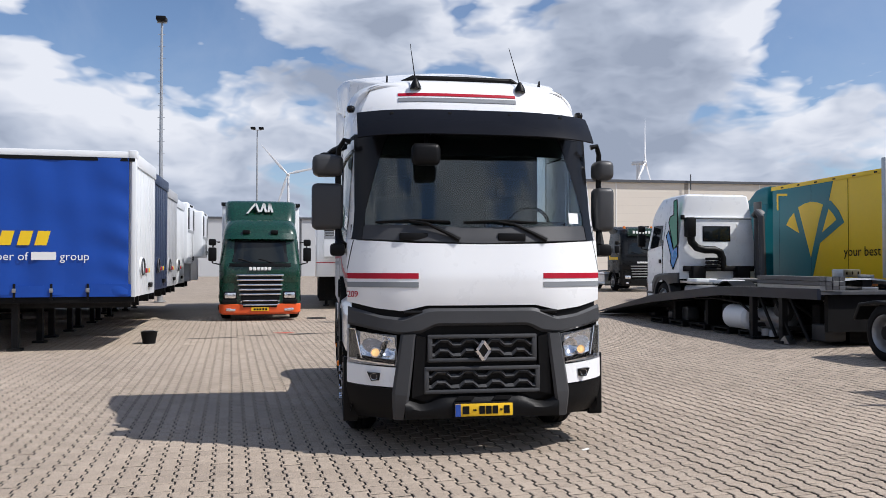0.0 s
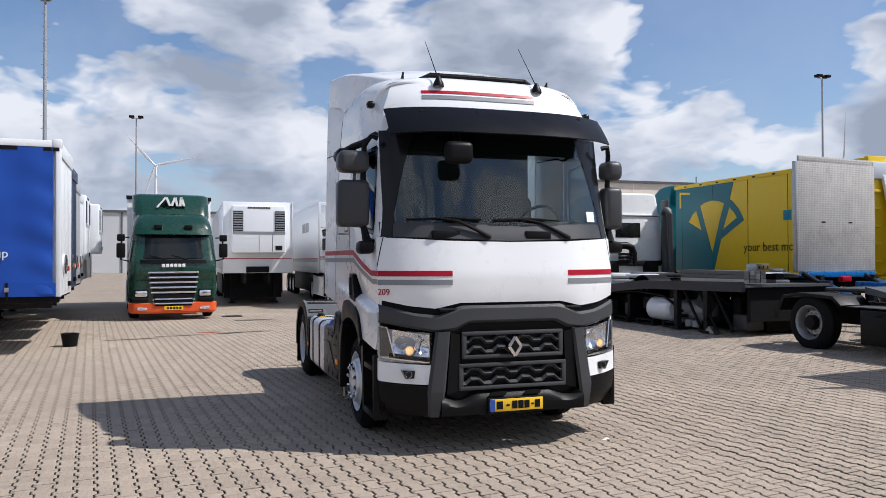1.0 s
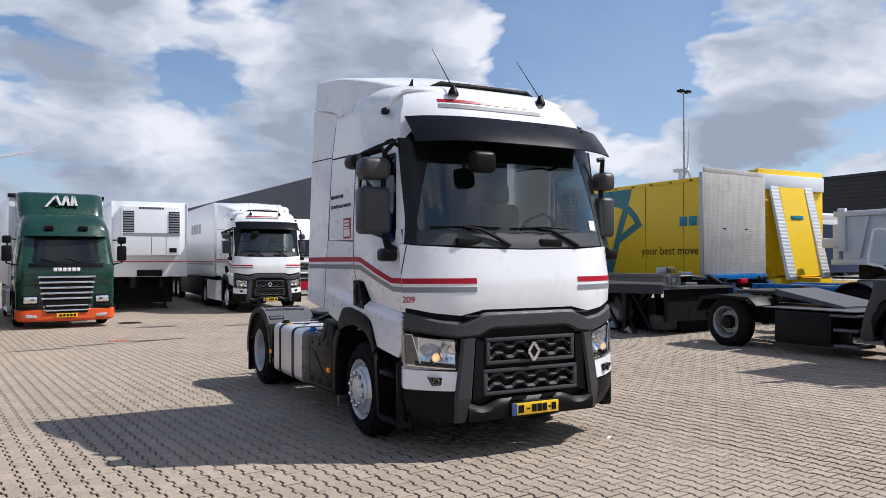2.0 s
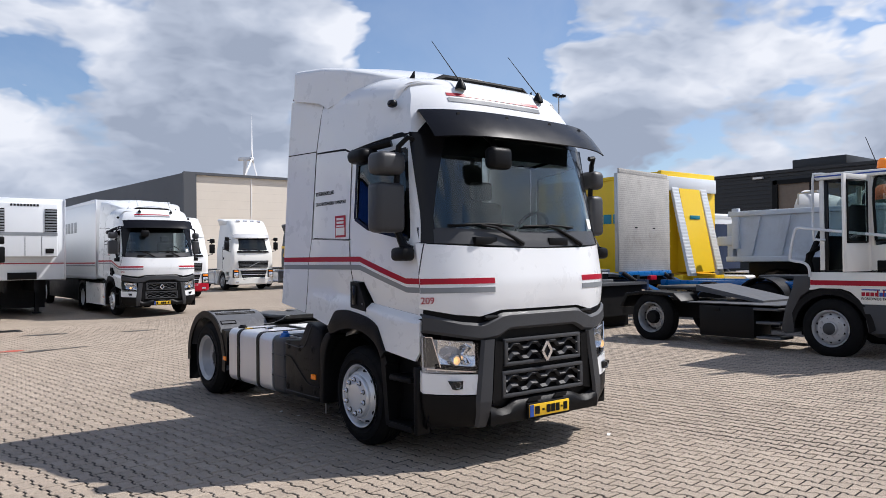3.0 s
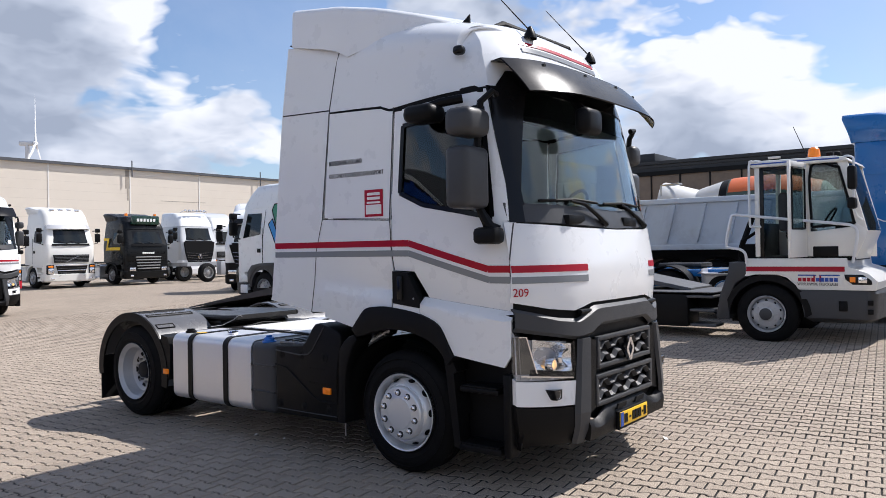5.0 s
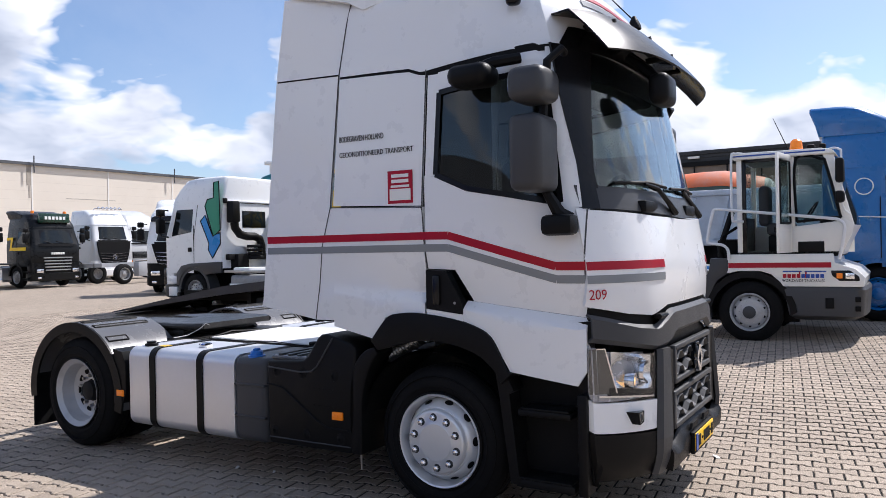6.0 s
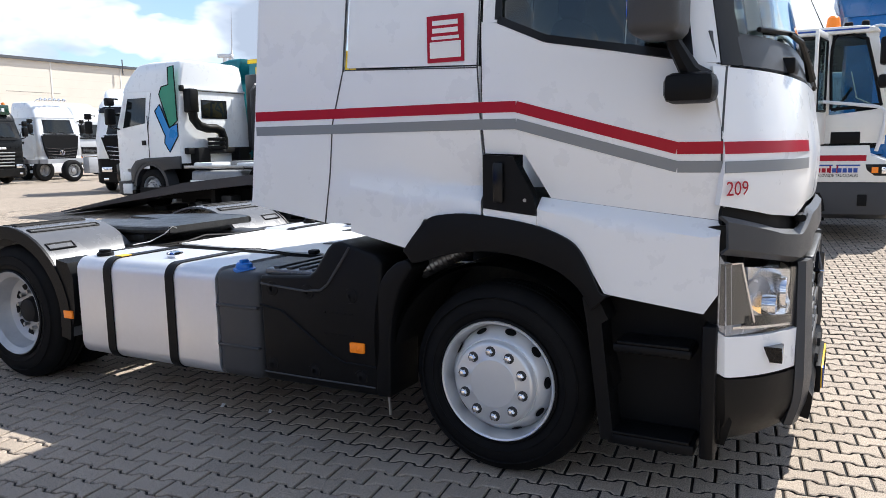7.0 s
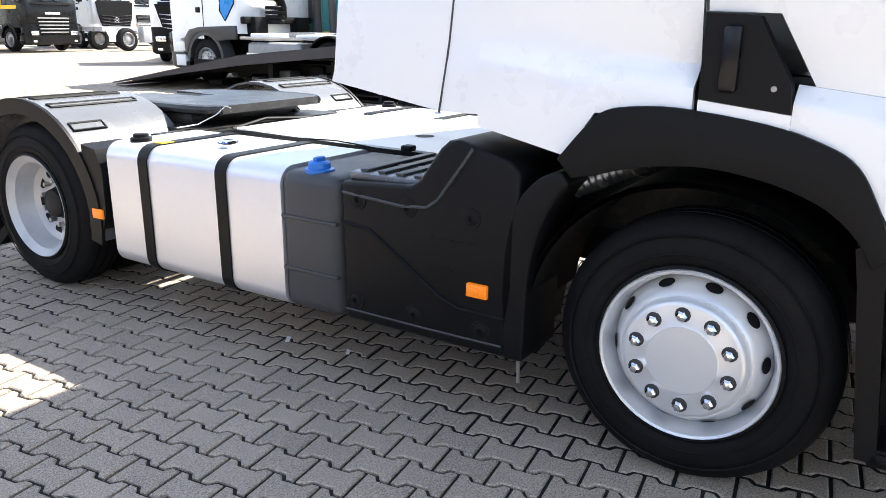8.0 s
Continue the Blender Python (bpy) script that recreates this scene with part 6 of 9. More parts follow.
def box_body(name, label, m, length, paint, front=None, base=1.12, top=3.95, width=2.55, axle_from_rear=(2.0, 3.3, 4.6), group="parked trailers", roof_rail=None, skirt=True, legs=True, parent=None):
    """A box trailer; local x across, y along from the front wall at 0, on z = 0."""
    t = thing(name, label, "trailer", group, m)
    h = width / 2
    part("body", Shape().soft(-h, h, 0, length, base, top, 0.03), paint, t)
    for x in (-h, h):
        part("top_rail", Shape().soft(x - 0.012, x + 0.012, -0.01, length + 0.01, top - 0.09, top + 0.01, 0.006), roof_rail or ALU, t)
        part("bottom_rail", Shape().soft(x - 0.012, x + 0.012, -0.01, length + 0.01, base - 0.03, base + 0.12, 0.006), roof_rail or ALU, t)
        for y in (0, length):
            part("corner_post", Shape().soft(x - 0.02, x + 0.02, y - 0.03, y + 0.03, base, top, 0.01), roof_rail or ALU, t)
    fr = Shape().box(-0.5, -0.4, 0.3, length - 0.1, 0.85, base).box(0.4, 0.5, 0.3, length - 0.1, 0.85, base)
    part("chassis_frame", fr, CHASSIS, t)
    for d in axle_from_rear:
        for x in (-1.22, 1.22):
            road_wheel(t, x, length - d, 0.5, SILVER, 0.03)
    # dark side plates, cross plate and block added to imitate shade under the trailer
    for x in (-1.2, 1.2):
        part("side_guard", Shape().soft(x - 0.02, x + 0.02, 2.7, length - 5.4, 0.36, base - 0.05, 0.01), CHASSIS, t)
    part("front_guard", Shape().box(-1.15, 1.15, 2.55, 2.65, 0.2, base), CHASSIS, t)
    part("pallet_locker", Shape().soft(-1.1, 1.1, 3.2, 4.4, 0.3, base - 0.03, 0.03), DARK_PL, t)
    if legs:
        for x in (-0.85, 0.85):
            part("landing_leg", Shape().box(x - 0.06, x + 0.06, 2.3, 2.42, 0.05, base).box(x - 0.13, x + 0.13, 2.25, 2.47, 0.0, 0.05), CHASSIS, t)
    return t

# ---- parked lorries and trailers ----
def stand(x, y, rz=0.0):
    return pose(x, y, level(x), 0, 0, rz)


# row of curtain and box trailers, ends in line
def curtain_trailer(label, m, cloth, frame_mat, straps=True, length=13.6, words=False, base=1.15, top=3.95):
    """Local: near long side at y = 0 facing -y, end wall at x = 0, body runs to -x."""
    t = thing("curtain_trailer", label, "trailer", "row of parked trailers", m)

    def curtain(u, v):
        x = -length * u
        return (x, -0.014 + 0.012 * math.sin(x * 5.3) * (1 - v) ** 2 + 0.006 * math.sin(x * 9.1 + v * 3) + 0.022 * math.sin(v * 30 + x * 2.5 + 1.5 * math.sin(x * 3.0)) * math.exp(x * 1.9) * (0.3 + 0.7 * (1 - v)) + 0.012 * math.sin(x * 1.7 + v * 5) * math.sin(v * 9 + x), base + (top - 0.14 - base) * v)
    part("curtain", Shape().sheet(curtain, lin(0.008, 0.3, 120) + lin(0.304, 1, 120), lin(0, 1, 60), 0.02), cloth, t, angle=80)
    part("curtain_hem", Shape().sheet(lambda u, v: (-length * u, -0.022 - 0.012 * math.sin(u * length * 4.1), base - 0.04 + (0.24 + 0.02 * math.sin(u * length * 2.6)) * v), lin(0.004, 1, 120), lin(0, 1, 3), 0.015), cloth, t, angle=80)
    part("body_core", Shape().box(-length, -0.03, 0.03, 2.5, base, top - 0.03), frame_mat, t)
    part("roof_rail", Shape().soft(-length, 0.0, -0.03, 0.06, top - 0.13, top, 0.01), frame_mat, t)
    part("roof_rail", Shape().soft(-length, 0.0, 2.46, 2.55, top - 0.13, top, 0.01), frame_mat, t)
    part("end_wall", Shape().soft(-0.03, 0.0, 0.0, 2.52, base - 0.05, top, 0.008), frame_mat, t)
    for k in range(7):
        part("end_rib", Shape().soft(0.0, 0.007, 0.3 + 0.32 * k, 0.36 + 0.32 * k, base, top - 0.3, 0.003), frame_mat, t)
    part("head_beam", Shape().soft(0.0, 0.03, 0.1, 2.5, top - 0.28, top - 0.02, 0.01), frame_mat, t)
    part("corner_post", Shape().soft(-0.06, 0.03, -0.035, 0.09, base - 0.05, top + 0.015, 0.012), frame_mat, t)
    part("corner_cap", Shape().soft(-0.12, 0.04, -0.04, 0.14, top - 0.14, top + 0.03, 0.02), frame_mat, t)
    # black strip drawn as the shade line beneath the roof rail
    part("rail_shade", Shape().box(-length, 0.0, -0.038, -0.02, top - 0.2, top - 0.13), INK, t)
    part("side_guard", Shape().box(-8.0, -2.9, 0.35, 0.38, 0.45, 0.57).box(-8.0, -2.9, 0.35, 0.38, 0.72, 0.84), CHASSIS, t)
    part("side_rave", Shape().soft(-length, 0.0, 0.0, 0.08, base - 0.16, base + 0.0, 0.01), INK, t)
    if straps:
        k = 0
        x = -0.85
        while x > -length:
            s = part("curtain_strap", Shape().soft(x - 0.022, x + 0.022, -0.05, -0.035, base - 0.12, base + 0.22, 0.004), DARK_PL, t)
            part("buckle", Shape().soft(x - 0.035, x + 0.035, -0.068, -0.045, base + 0.05, base + 0.13, 0.006), STEEL, s)
            x -= 0.66
    panel = part("service_panel", Shape().lathe([(0.03, 0.0), (0.035, 0.18), (0.03, 0.2), (0.0, 0.2)], "x", (0, 0.75, base + 0.55), 20), frame_mat, t)
    part("coupling_hose", Shape().tube([(0.05, 0.75 + 0.17 * math.cos(a * 0.5236), base + 0.55 + 0.17 * math.sin(a * 0.5236)) for a in range(13)], 0.016, 6), GREY_PL, panel)
    for k in range(3):
        part("coupling", Shape().soft(0.0, 0.07, 1.05 + 0.16 * k, 1.14 + 0.16 * k, base + 0.42, base + 0.52, 0.015), (RED, STEEL, YELLOW)[k], t)
    part("buffer", Shape().soft(0.0, 0.06, 1.6, 1.9, base + 0.1, base + 0.2, 0.01), DARK_PL, t)
    part("chassis_frame", Shape().box(-length + 0.2, -0.2, 0.75, 0.85, 0.82, base).box(-length + 0.2, -0.2, 1.65, 1.75, 0.82, base).box(-3.2, -3.0, 0.2, 2.3, 0.85, base - 0.05), CHASSIS, t)
    for d in (8.6, 9.9, 11.2):
        for y, turn in ((0.02, 90), (2.5, -90)):
            hub = new("wheel")
            hub.parent = t
            hub.matrix_basis = Matrix.Translation((-d, y, 0.5)) @ Matrix.Rotation(radians(turn), 4, "Z")
            part("tyre", shared(("tyre", 0.5), lambda: None), RUBBER, hub)
            part("rim", Shape().lathe([(0.03, 0.29), (0.0, 0.3), (0.06, 0.26), (0.05, 0.12), (0.0, 0.1), (0.0, 0.0)], "x", n=28), SILVER, hub)
    for y in (0.45, 2.05):
        part("landing_leg", Shape().box(-2.35, -2.23, y - 0.06, y + 0.06, 0.05, base).box(-2.42, -2.16, y - 0.12, y + 0.12, 0.0, 0.05), CHASSIS, t)
    part("pallet_box", Shape().soft(-6.5, -4.2, 0.25, 0.7, 0.5, 1.0, 0.02), DARK_PL, t)
    if words:
        up = Matrix.Rotation(radians(90), 4, "X")
        lettering("print", "member of", 0.228, PAPER, t, Matrix.Translation((-2.95, -0.06, 1.80)) @ up, "white printed words")
        part("print_bar", Shape().box(-1.87, -1.43, -0.058, -0.05, 1.805, 1.96), PAPER, t)
        lettering("print", "group", 0.228, PAPER, t, Matrix.Translation((-1.36, -0.06, 1.80)) @ up, "white printed words")
        # plain slanted bars in place of the company mark
        for a in (-2.46, -2.13, -1.82):
            part("logo_shape", Shape().prism([(a, 2.09), (a + 0.07, 2.37), (a + 0.29, 2.37), (a + 0.22, 2.09)], "y", -0.055, -0.048), YELLOW, t)
    return t


shared(("tyre", 0.5), lambda: Shape().lathe([(0.03, 0.30), (0.0, 0.34), (0.0, 0.4), (0.03, 0.47), (0.07, 0.5), (0.11, 0.5), (0.112, 0.488), (0.125, 0.488), (0.127, 0.5), (0.18, 0.5), (0.182, 0.488), (0.195, 0.488), (0.197, 0.5), (0.25, 0.5), (0.29, 0.46), (0.3, 0.4), (0.3, 0.3)], "x", n=40).mesh("tyre", RUBBER))
ROW = 3.7
row_way = Vector((-math.sin(radians(ROW)), math.cos(radians(ROW)), 0))
row_at = Vector((-5.2, 9.2, 0))
curtain_trailer("blue curtain-sided trailer with white frame and printed words", pose(*row_at, 0, 0, ROW), BLUE_TARP, PANEL_WHITE, words=True, base=1.12, top=3.97)
for n, (cloth, frame_mat, words) in enumerate(((NAVY, NAVY, "dark navy trailer with a plain end wall"), (GREY_PAINT, GREY_PAINT, "grey box trailer with a ribbed end wall"), (BLUE_TARP, PANEL_WHITE, "blue curtain trailer with a white end"))):
    p = row_at + row_way * (2.92 * (n + 1)) + Vector((-0.12 - 0.12 * n, 0, 0))
    curtain_trailer(words, pose(*p, 0, 0, ROW), cloth, frame_mat, straps=n == 2, top=3.95 - 0.06 * n)


def fridge_unit(parent, y, base=2.0, top=3.78, w=0.98):
    """A cooling unit on a trailer's front wall."""
    u = part("cooling_unit", Shape().soft(-w, w, y - 0.42, y, base, top, 0.05, 3), PANEL_WHITE, parent, "white cooling unit with black side grilles")
    for sx in (-1, 1):
        x0, x1 = (-w + 0.03, -w + 0.40) if sx < 0 else (w - 0.40, w - 0.03)
        g = part("unit_grille", Shape().box(x0, x1, y - 0.43, y - 0.41, top - 0.95, top - 0.2), INK, u)
        for k in range(8):
            part("grille_slat", Shape().soft(x0 + 0.01, x1 - 0.01, y - 0.455, y - 0.43, top - 0.92 + 0.09 * k, top - 0.87 + 0.09 * k, 0.006), STRIPE_GREY, g)
    part("unit_band", Shape().box(-w + 0.02, w - 0.02, y - 0.428, y - 0.415, top - 1.08, top - 0.97), STRIPE_GREY, u)
    part("unit_joint", Shape().box(-0.006, 0.006, y - 0.427, y - 0.415, base + 0.05, top - 1.1), INK, u)
    part("unit_joint", Shape().box(w * 0.5 - 0.006, w * 0.5 + 0.006, y - 0.427, y - 0.415, base + 0.05, top - 1.1), INK, u)
    part("unit_display", Shape().soft(0.6, 0.85, y - 0.44, y - 0.41, base + 0.12, base + 0.28, 0.01), INK, u)
    for k in range(9):
        part("brand_bar", Shape().box(-0.42 + 0.095 * k, -0.355 + 0.095 * k, y - 0.428, y - 0.418, top - 0.12, top - 0.05), INK, u)
    return u


far_fridge = box_body("reefer_trailer", "white refrigerated trailer with cooling unit", pose(*(row_at + row_way * 12.7 + Vector((-0.2, 1.2, 0))), 0, 0, ROW - 90), 13.4, PANEL_WHITE, legs=True, group="row of parked trailers")
far_fridge.matrix_basis = pose(-6.62, 24.4, 0, 0, 0, ROW + 90)
fridge_unit(far_fridge, 0.0)

row_reefer = box_body("reefer_trailer", "white refrigerated trailer at the end of a row", pose(*(row_at + row_way * 13.1 + Vector((-0.75, 0, 0))), 0, 0, 90 + ROW), 13.4, PANEL_WHITE, base=1.25, top=3.95, group="row of parked trailers")
fridge_unit(row_reefer, 0.0, 1.75, 3.95)

# green rigid lorry
green = cabover("green lorry with orange bumper and chrome grille bars", stand(-3.42, 17.0, 4.6), GREEN, bumper=ORANGE, sill=1.72, head=2.5, top=3.15, roof_top=3.8, rear_y=6.2, rear="box", visor=GREEN, name="box_lorry", bump=(0.2, 0.52), plate_y=-0.075)
low = part("lower_grille", Shape().prism([(-0.58, 0.74), (0.58, 0.74), (0.5, 0.42), (-0.5, 0.42)], "y", -0.075, 0.06), INK, green)
for z in (0.47, 0.6):
    part("grille_bar", Shape().soft(-0.52, 0.52, -0.1, -0.06, z, z + 0.045, 0.015), CHROME, low)
for sx in (-1, 1):
    part("corner_intake", Shape().soft(sx * 0.9 - 0.22, sx * 0.9 + 0.22, -0.03, 0.06, 0.54, 0.66, 0.02), INK, green)
    part("fog_lamp", Shape().soft(sx * 0.82 - 0.1, sx * 0.82 + 0.1, -0.045, 0.06, 0.3, 0.38, 0.02), REFLECTOR, green)
part("cargo_body", Shape().soft(-1.27, 1.27, 2.55, 10.2, 1.1, 3.75, 0.03), PANEL_WHITE, green, "light grey cargo body")
part("cargo_rail", Shape().soft(-1.29, 1.29, 2.5, 2.6, 3.68, 3.8, 0.01), BLACK, green)
for a, b in (((-0.42, 3.35), (-0.16, 3.68)), ((-0.16, 3.68), (-0.05, 3.4)), ((0.0, 3.4), (0.1, 3.68)), ((0.1, 3.68), (0.16, 3.4)), ((0.24, 3.4), (0.28, 3.68)), ((0.28, 3.68), (0.36, 3.4))):
    part("logo_stroke", Shape().prism([(a[0] - 0.035, a[1]), (a[0] + 0.035, a[1]), (b[0] + 0.035, b[1]), (b[0] - 0.035, b[1])], "y", 1.12, 1.32), PAPER, green)
for x in (-0.42, 0.42):
    part("roof_lamp", Shape().soft(x - 0.11, x + 0.11, 0.13, 0.3, 2.66, 2.78, 0.02), DARK_PL, green)

# refrigerated trailer beside it
fridge = box_body("reefer_trailer", "white refrigerated trailer standing on its legs", stand(-0.57, 23.1, 0.6), 13.4, PANEL_WHITE, base=1.25, top=3.95)
fridge_unit(fridge, 0.0)
part("red_band", Shape().box(-1.29, 1.29, -0.012, 0.0, 1.78, 1.81), RED, fridge)
part("connector_box", Shape().soft(-0.45, 0.4, -0.1, 0.0, 1.27, 1.5, 0.02), DARK_PL, fridge)

# sister tractor with a white box trailer
sister = copy_thing(main_truck, stand(3.05, 20.35, 0))
tagged(sister, "white tractor with red stripes coupled to a trailer", "truck", "parked trucks")
for sx in (-1, 1):
    part("side_skirt", Shape().soft(sx * 1.2, sx * 1.26, 2.02, 4.5, 0.32, 1.05, 0.02), WHITE, sister, "white side skirt between the wheels")
sister_box = box_body("box_trailer", "white box trailer coupled behind a tractor", stand(3.05, 23.45, 0), 13.5, PANEL_WHITE, base=1.2, top=3.98, legs=False)
for x in (-1.279, 1.279):
    part("red_band", Shape().box(x - 0.004, x + 0.004, 0.02, 13.4, 1.72, 1.77), RED, sister_box)
    part("grey_band", Shape().box(x - 0.004, x + 0.004, 0.02, 13.4, 1.63, 1.68), STRIPE_GREY, sister_box)
for k in range(4):
    part("logo_shape", Shape().soft(-1.287, -1.277, 4.5 - 0.55 * k, 4.9 - 0.55 * k, 2.9, 3.3, 0.02), STRIPE_GREY, sister_box)

cabover("white lorry with a red lower front", stand(6.95, 29.4, 0), WHITE, lower=WHITE, bumper=RED, sill=1.95, head=2.75, top=3.75, rear_y=5.0, grille="wide", badge="", name="lorry")
volvo = cabover("white lorry with roof lamps beside a warehouse", stand(12.4, 34.0, 0), IVORY, lower=IVORY, bumper=IVORY, sill=2.1, head=2.85, top=3.85, roof_top=3.95, grille="wide", badge="", visor=GREY_PAINT, arch=IVORY, name="lorry", skirt=IVORY)
part("roof_window", Shape().sheet(lambda u, v: (0.8 * u, 0.30 + 0.3 * v + 0.08 * abs(u) ** 3, 3.02 + 0.42 * v), lin(-1, 1, 9), (0, 1), 0.02), PANEL_WHITE, volvo)
for x in (-0.6, -0.2, 0.2, 0.6):
    part("roof_lamp", Shape().soft(x - 0.11, x + 0.11, 0.62, 0.75, 3.72, 3.83, 0.03), REFLECTOR, volvo)
black = cabover("black lorry with yellow side stripes and roof sign", stand(15.85, 33.0, 0), BLACK_PAINT, bumper=BLACK_PAINT, sill=2.0, head=2.75, top=3.5, bar_mat=STEEL, name="lorry", roof_top=3.65)
part("roof_sign", Shape().soft(-0.75, 0.75, 0.2, 0.4, 3.05, 3.5, 0.04), GREEN, black, "green roof sign with white marks")
for k in range(6):
    part("sign_bar", Shape().box(-0.5 + 0.18 * k, -0.38 + 0.18 * k, 0.19, 0.2, 3.2, 3.35), PAPER, black)
for sx in (-1, 1):
    part("yellow_stripe", Shape().prism([(0.55, 1.75), (1.9, 1.75), (1.75, 2.25), (2.1, 2.25), (2.1, 2.38), (1.55, 2.38), (1.72, 1.9), (0.55, 1.9)], "x", sx * 1.232, sx * 1.24), YELLOW, black)
    part("beacon", Shape().lathe([(3.5, 0.08), (3.62, 0.07), (3.64, 0.0)], "z", (sx * 0.8, 0.7, 0), 12), AMBER, black)
cabover("white and black lorry with a roof lamp bar", stand(20.2, 34.9, 0), SILVER_PAINT, lower=WHITE, bumper=WHITE, sill=2.2, head=3.0, top=3.85, grille="star", lamp_bar=True, badge="", name="lorry", roof=WHITE, skirt=SILVER_PAINT)
cabover("silver lorry parked at the end of the row", stand(24.2, 37.6, 0), SILVER_PAINT, bumper=GREY_PL, sill=2.1, head=2.9, top=3.85, roof_top=4.1, grille="wide", badge="", name="lorry")
cabover("white tractor with a black front seen past another cab", stand(13.55, 21.65, -50), WHITE, lower=DARK_PL, bumper=DARK_PL, sill=1.9, head=2.7, top=3.3, grille="star", badge="", name="lorry", visor=BLACK, roof_top=3.6)

# low grey swap chassis among the lorries
swap = thing("container_chassis", "low grey container chassis with toolbox", "trailer", "parked trailers", stand(17.3, 32.9, -90))
part("chassis_frame", Shape().box(-0.5, -0.4, 0, 6, 0.85, 1.05).box(0.4, 0.5, 0, 6, 0.85, 1.05).box(-1.1, 1.1, 0, 0.15, 0.85, 1.05), GREY_PAINT, swap)
part("toolbox", Shape().soft(0.78, 1.2, 2.0, 3.3, 0.35, 1.08, 0.03), GREY_PAINT, swap)
for x in (-1.22, 1.22):
    for y in (1.2, 5.0):
        road_wheel(swap, x, y, 0.5, DULL_RIM, 0.1)

# white cab with bare chassis, tail towards the yard
daf = cabover("white tractor seen from behind with green and blue film", stand(10.03, 16.68, 180), WHITE, bumper=GREY_PL, sill=2.0, head=2.85, top=3.62, roof_top=None, cab_len=2.42, wheel_y=1.36, rear_y=5.1, tank=DECK_GREY, badge="", grille="wide", arch=GREY_PL, name="lorry", group="parked trucks")
part("rear_window", Shape().soft(-0.42, 0.46, 2.415, 2.43, 2.22, 2.68, 0.01), BLACK, daf)
part("rear_window_glass", Shape().soft(-0.38, 0.42, 2.425, 2.436, 2.26, 2.64, 0.01), FAR_GLASS, daf)
part("rear_panel", Shape().soft(-1.0, -0.62, 2.415, 2.432, 2.2, 2.75, 0.01), WHITE, daf)
part("roof_edge", Shape().soft(-1.1, 1.1, 2.3, 2.46, 2.9, 2.96, 0.02), WHITE, daf)
part("air_intake", Shape().soft(0.8, 1.08, 2.46, 2.72, 2.34, 2.92, 0.05).tube([(0.94, 2.6, 2.5), (0.9, 2.6, 2.2), (0.74, 2.6, 2.03), (0.5, 2.62, 1.97), (0.2, 2.62, 1.97), (0.02, 2.62, 1.9), (-0.05, 2.62, 1.72), (-0.05, 2.62, 1.45)], 0.11, 12), DARK_PL, daf, "black air intake behind the cab")
for k in range(4):
    part("filter_ring", Shape().lathe([(1.36 + 0.1 * k, 0.2), (1.38 + 0.1 * k, 0.22), (1.42 + 0.1 * k, 0.22), (1.44 + 0.1 * k, 0.2)], "z", (0.3, 2.72, 0), 18), INK, daf)
part("side_deflector", Shape().soft(-1.22, -1.16, 2.42, 2.8, 1.4, 3.4, 0.03), GREY_PL, daf)
part("exhaust_pipe", Shape().tube([(-1.12, 2.75, 1.15), (-1.12, 2.75, 2.95), (-1.12, 2.9, 3.08)], 0.11, 12), GREY_PL, daf)
part("lifting_arm", Shape().tube([(-0.75, 3.6, 1.0), (-0.75, 3.5, 2.9), (-0.75, 3.3, 3.05), (-0.75, 3.15, 2.95)], 0.09), GREY_PL, daf, "dark steel hook arm")
for pts, mat, lift in (([(2.17, 3.42), (2.37, 3.46), (2.39, 2.15), (2.12, 1.98), (1.82, 2.8), (1.92, 2.98), (2.16, 3.02)], EMERALD, 0.0),
                       ([(1.64, 2.4), (1.82, 2.56), (2.1, 2.0), (2.39, 2.08), (2.39, 1.78), (2.08, 1.4), (1.92, 1.62), (1.95, 1.8)], AZURE, 0.003)):
    film_ = part("coloured_film", Shape().prism(pts, "x", 1.223 + lift, 1.228 + lift), mat, daf, "coloured film with black outline on the cab side")
    part("film_outline", Shape().tube([(1.227 + lift, y, z) for y, z in pts + pts[:1]], 0.018, 4), INK, film_)
part("marker_lamp", Shape().soft(1.06, 1.16, 2.42, 2.52, 2.86, 3.0, 0.02), INK, daf)
part("battery_box", Shape().soft(0.5, 1.14, 2.75, 3.35, 0.98, 1.14, 0.03), PANEL_WHITE, daf)
part("catwalk", Shape().soft(-0.5, 0.48, 3.3, 4.1, 1.0, 1.16, 0.02), DECK_GREY, daf)
part("mud_flap", Shape().soft(0.55, 1.22, 4.2, 4.9, 1.05, 1.13, 0.03), PANEL_WHITE, daf)
part("rear_shelf", Shape().soft(-1.1, 1.1, 2.42, 2.58, 1.34, 1.5, 0.03), INK, daf)
for x in (-0.9, 0.5):
    part("cab_mount", Shape().soft(x, x + 0.4, 2.4, 2.7, 1.05, 1.5, 0.03), INK, daf)
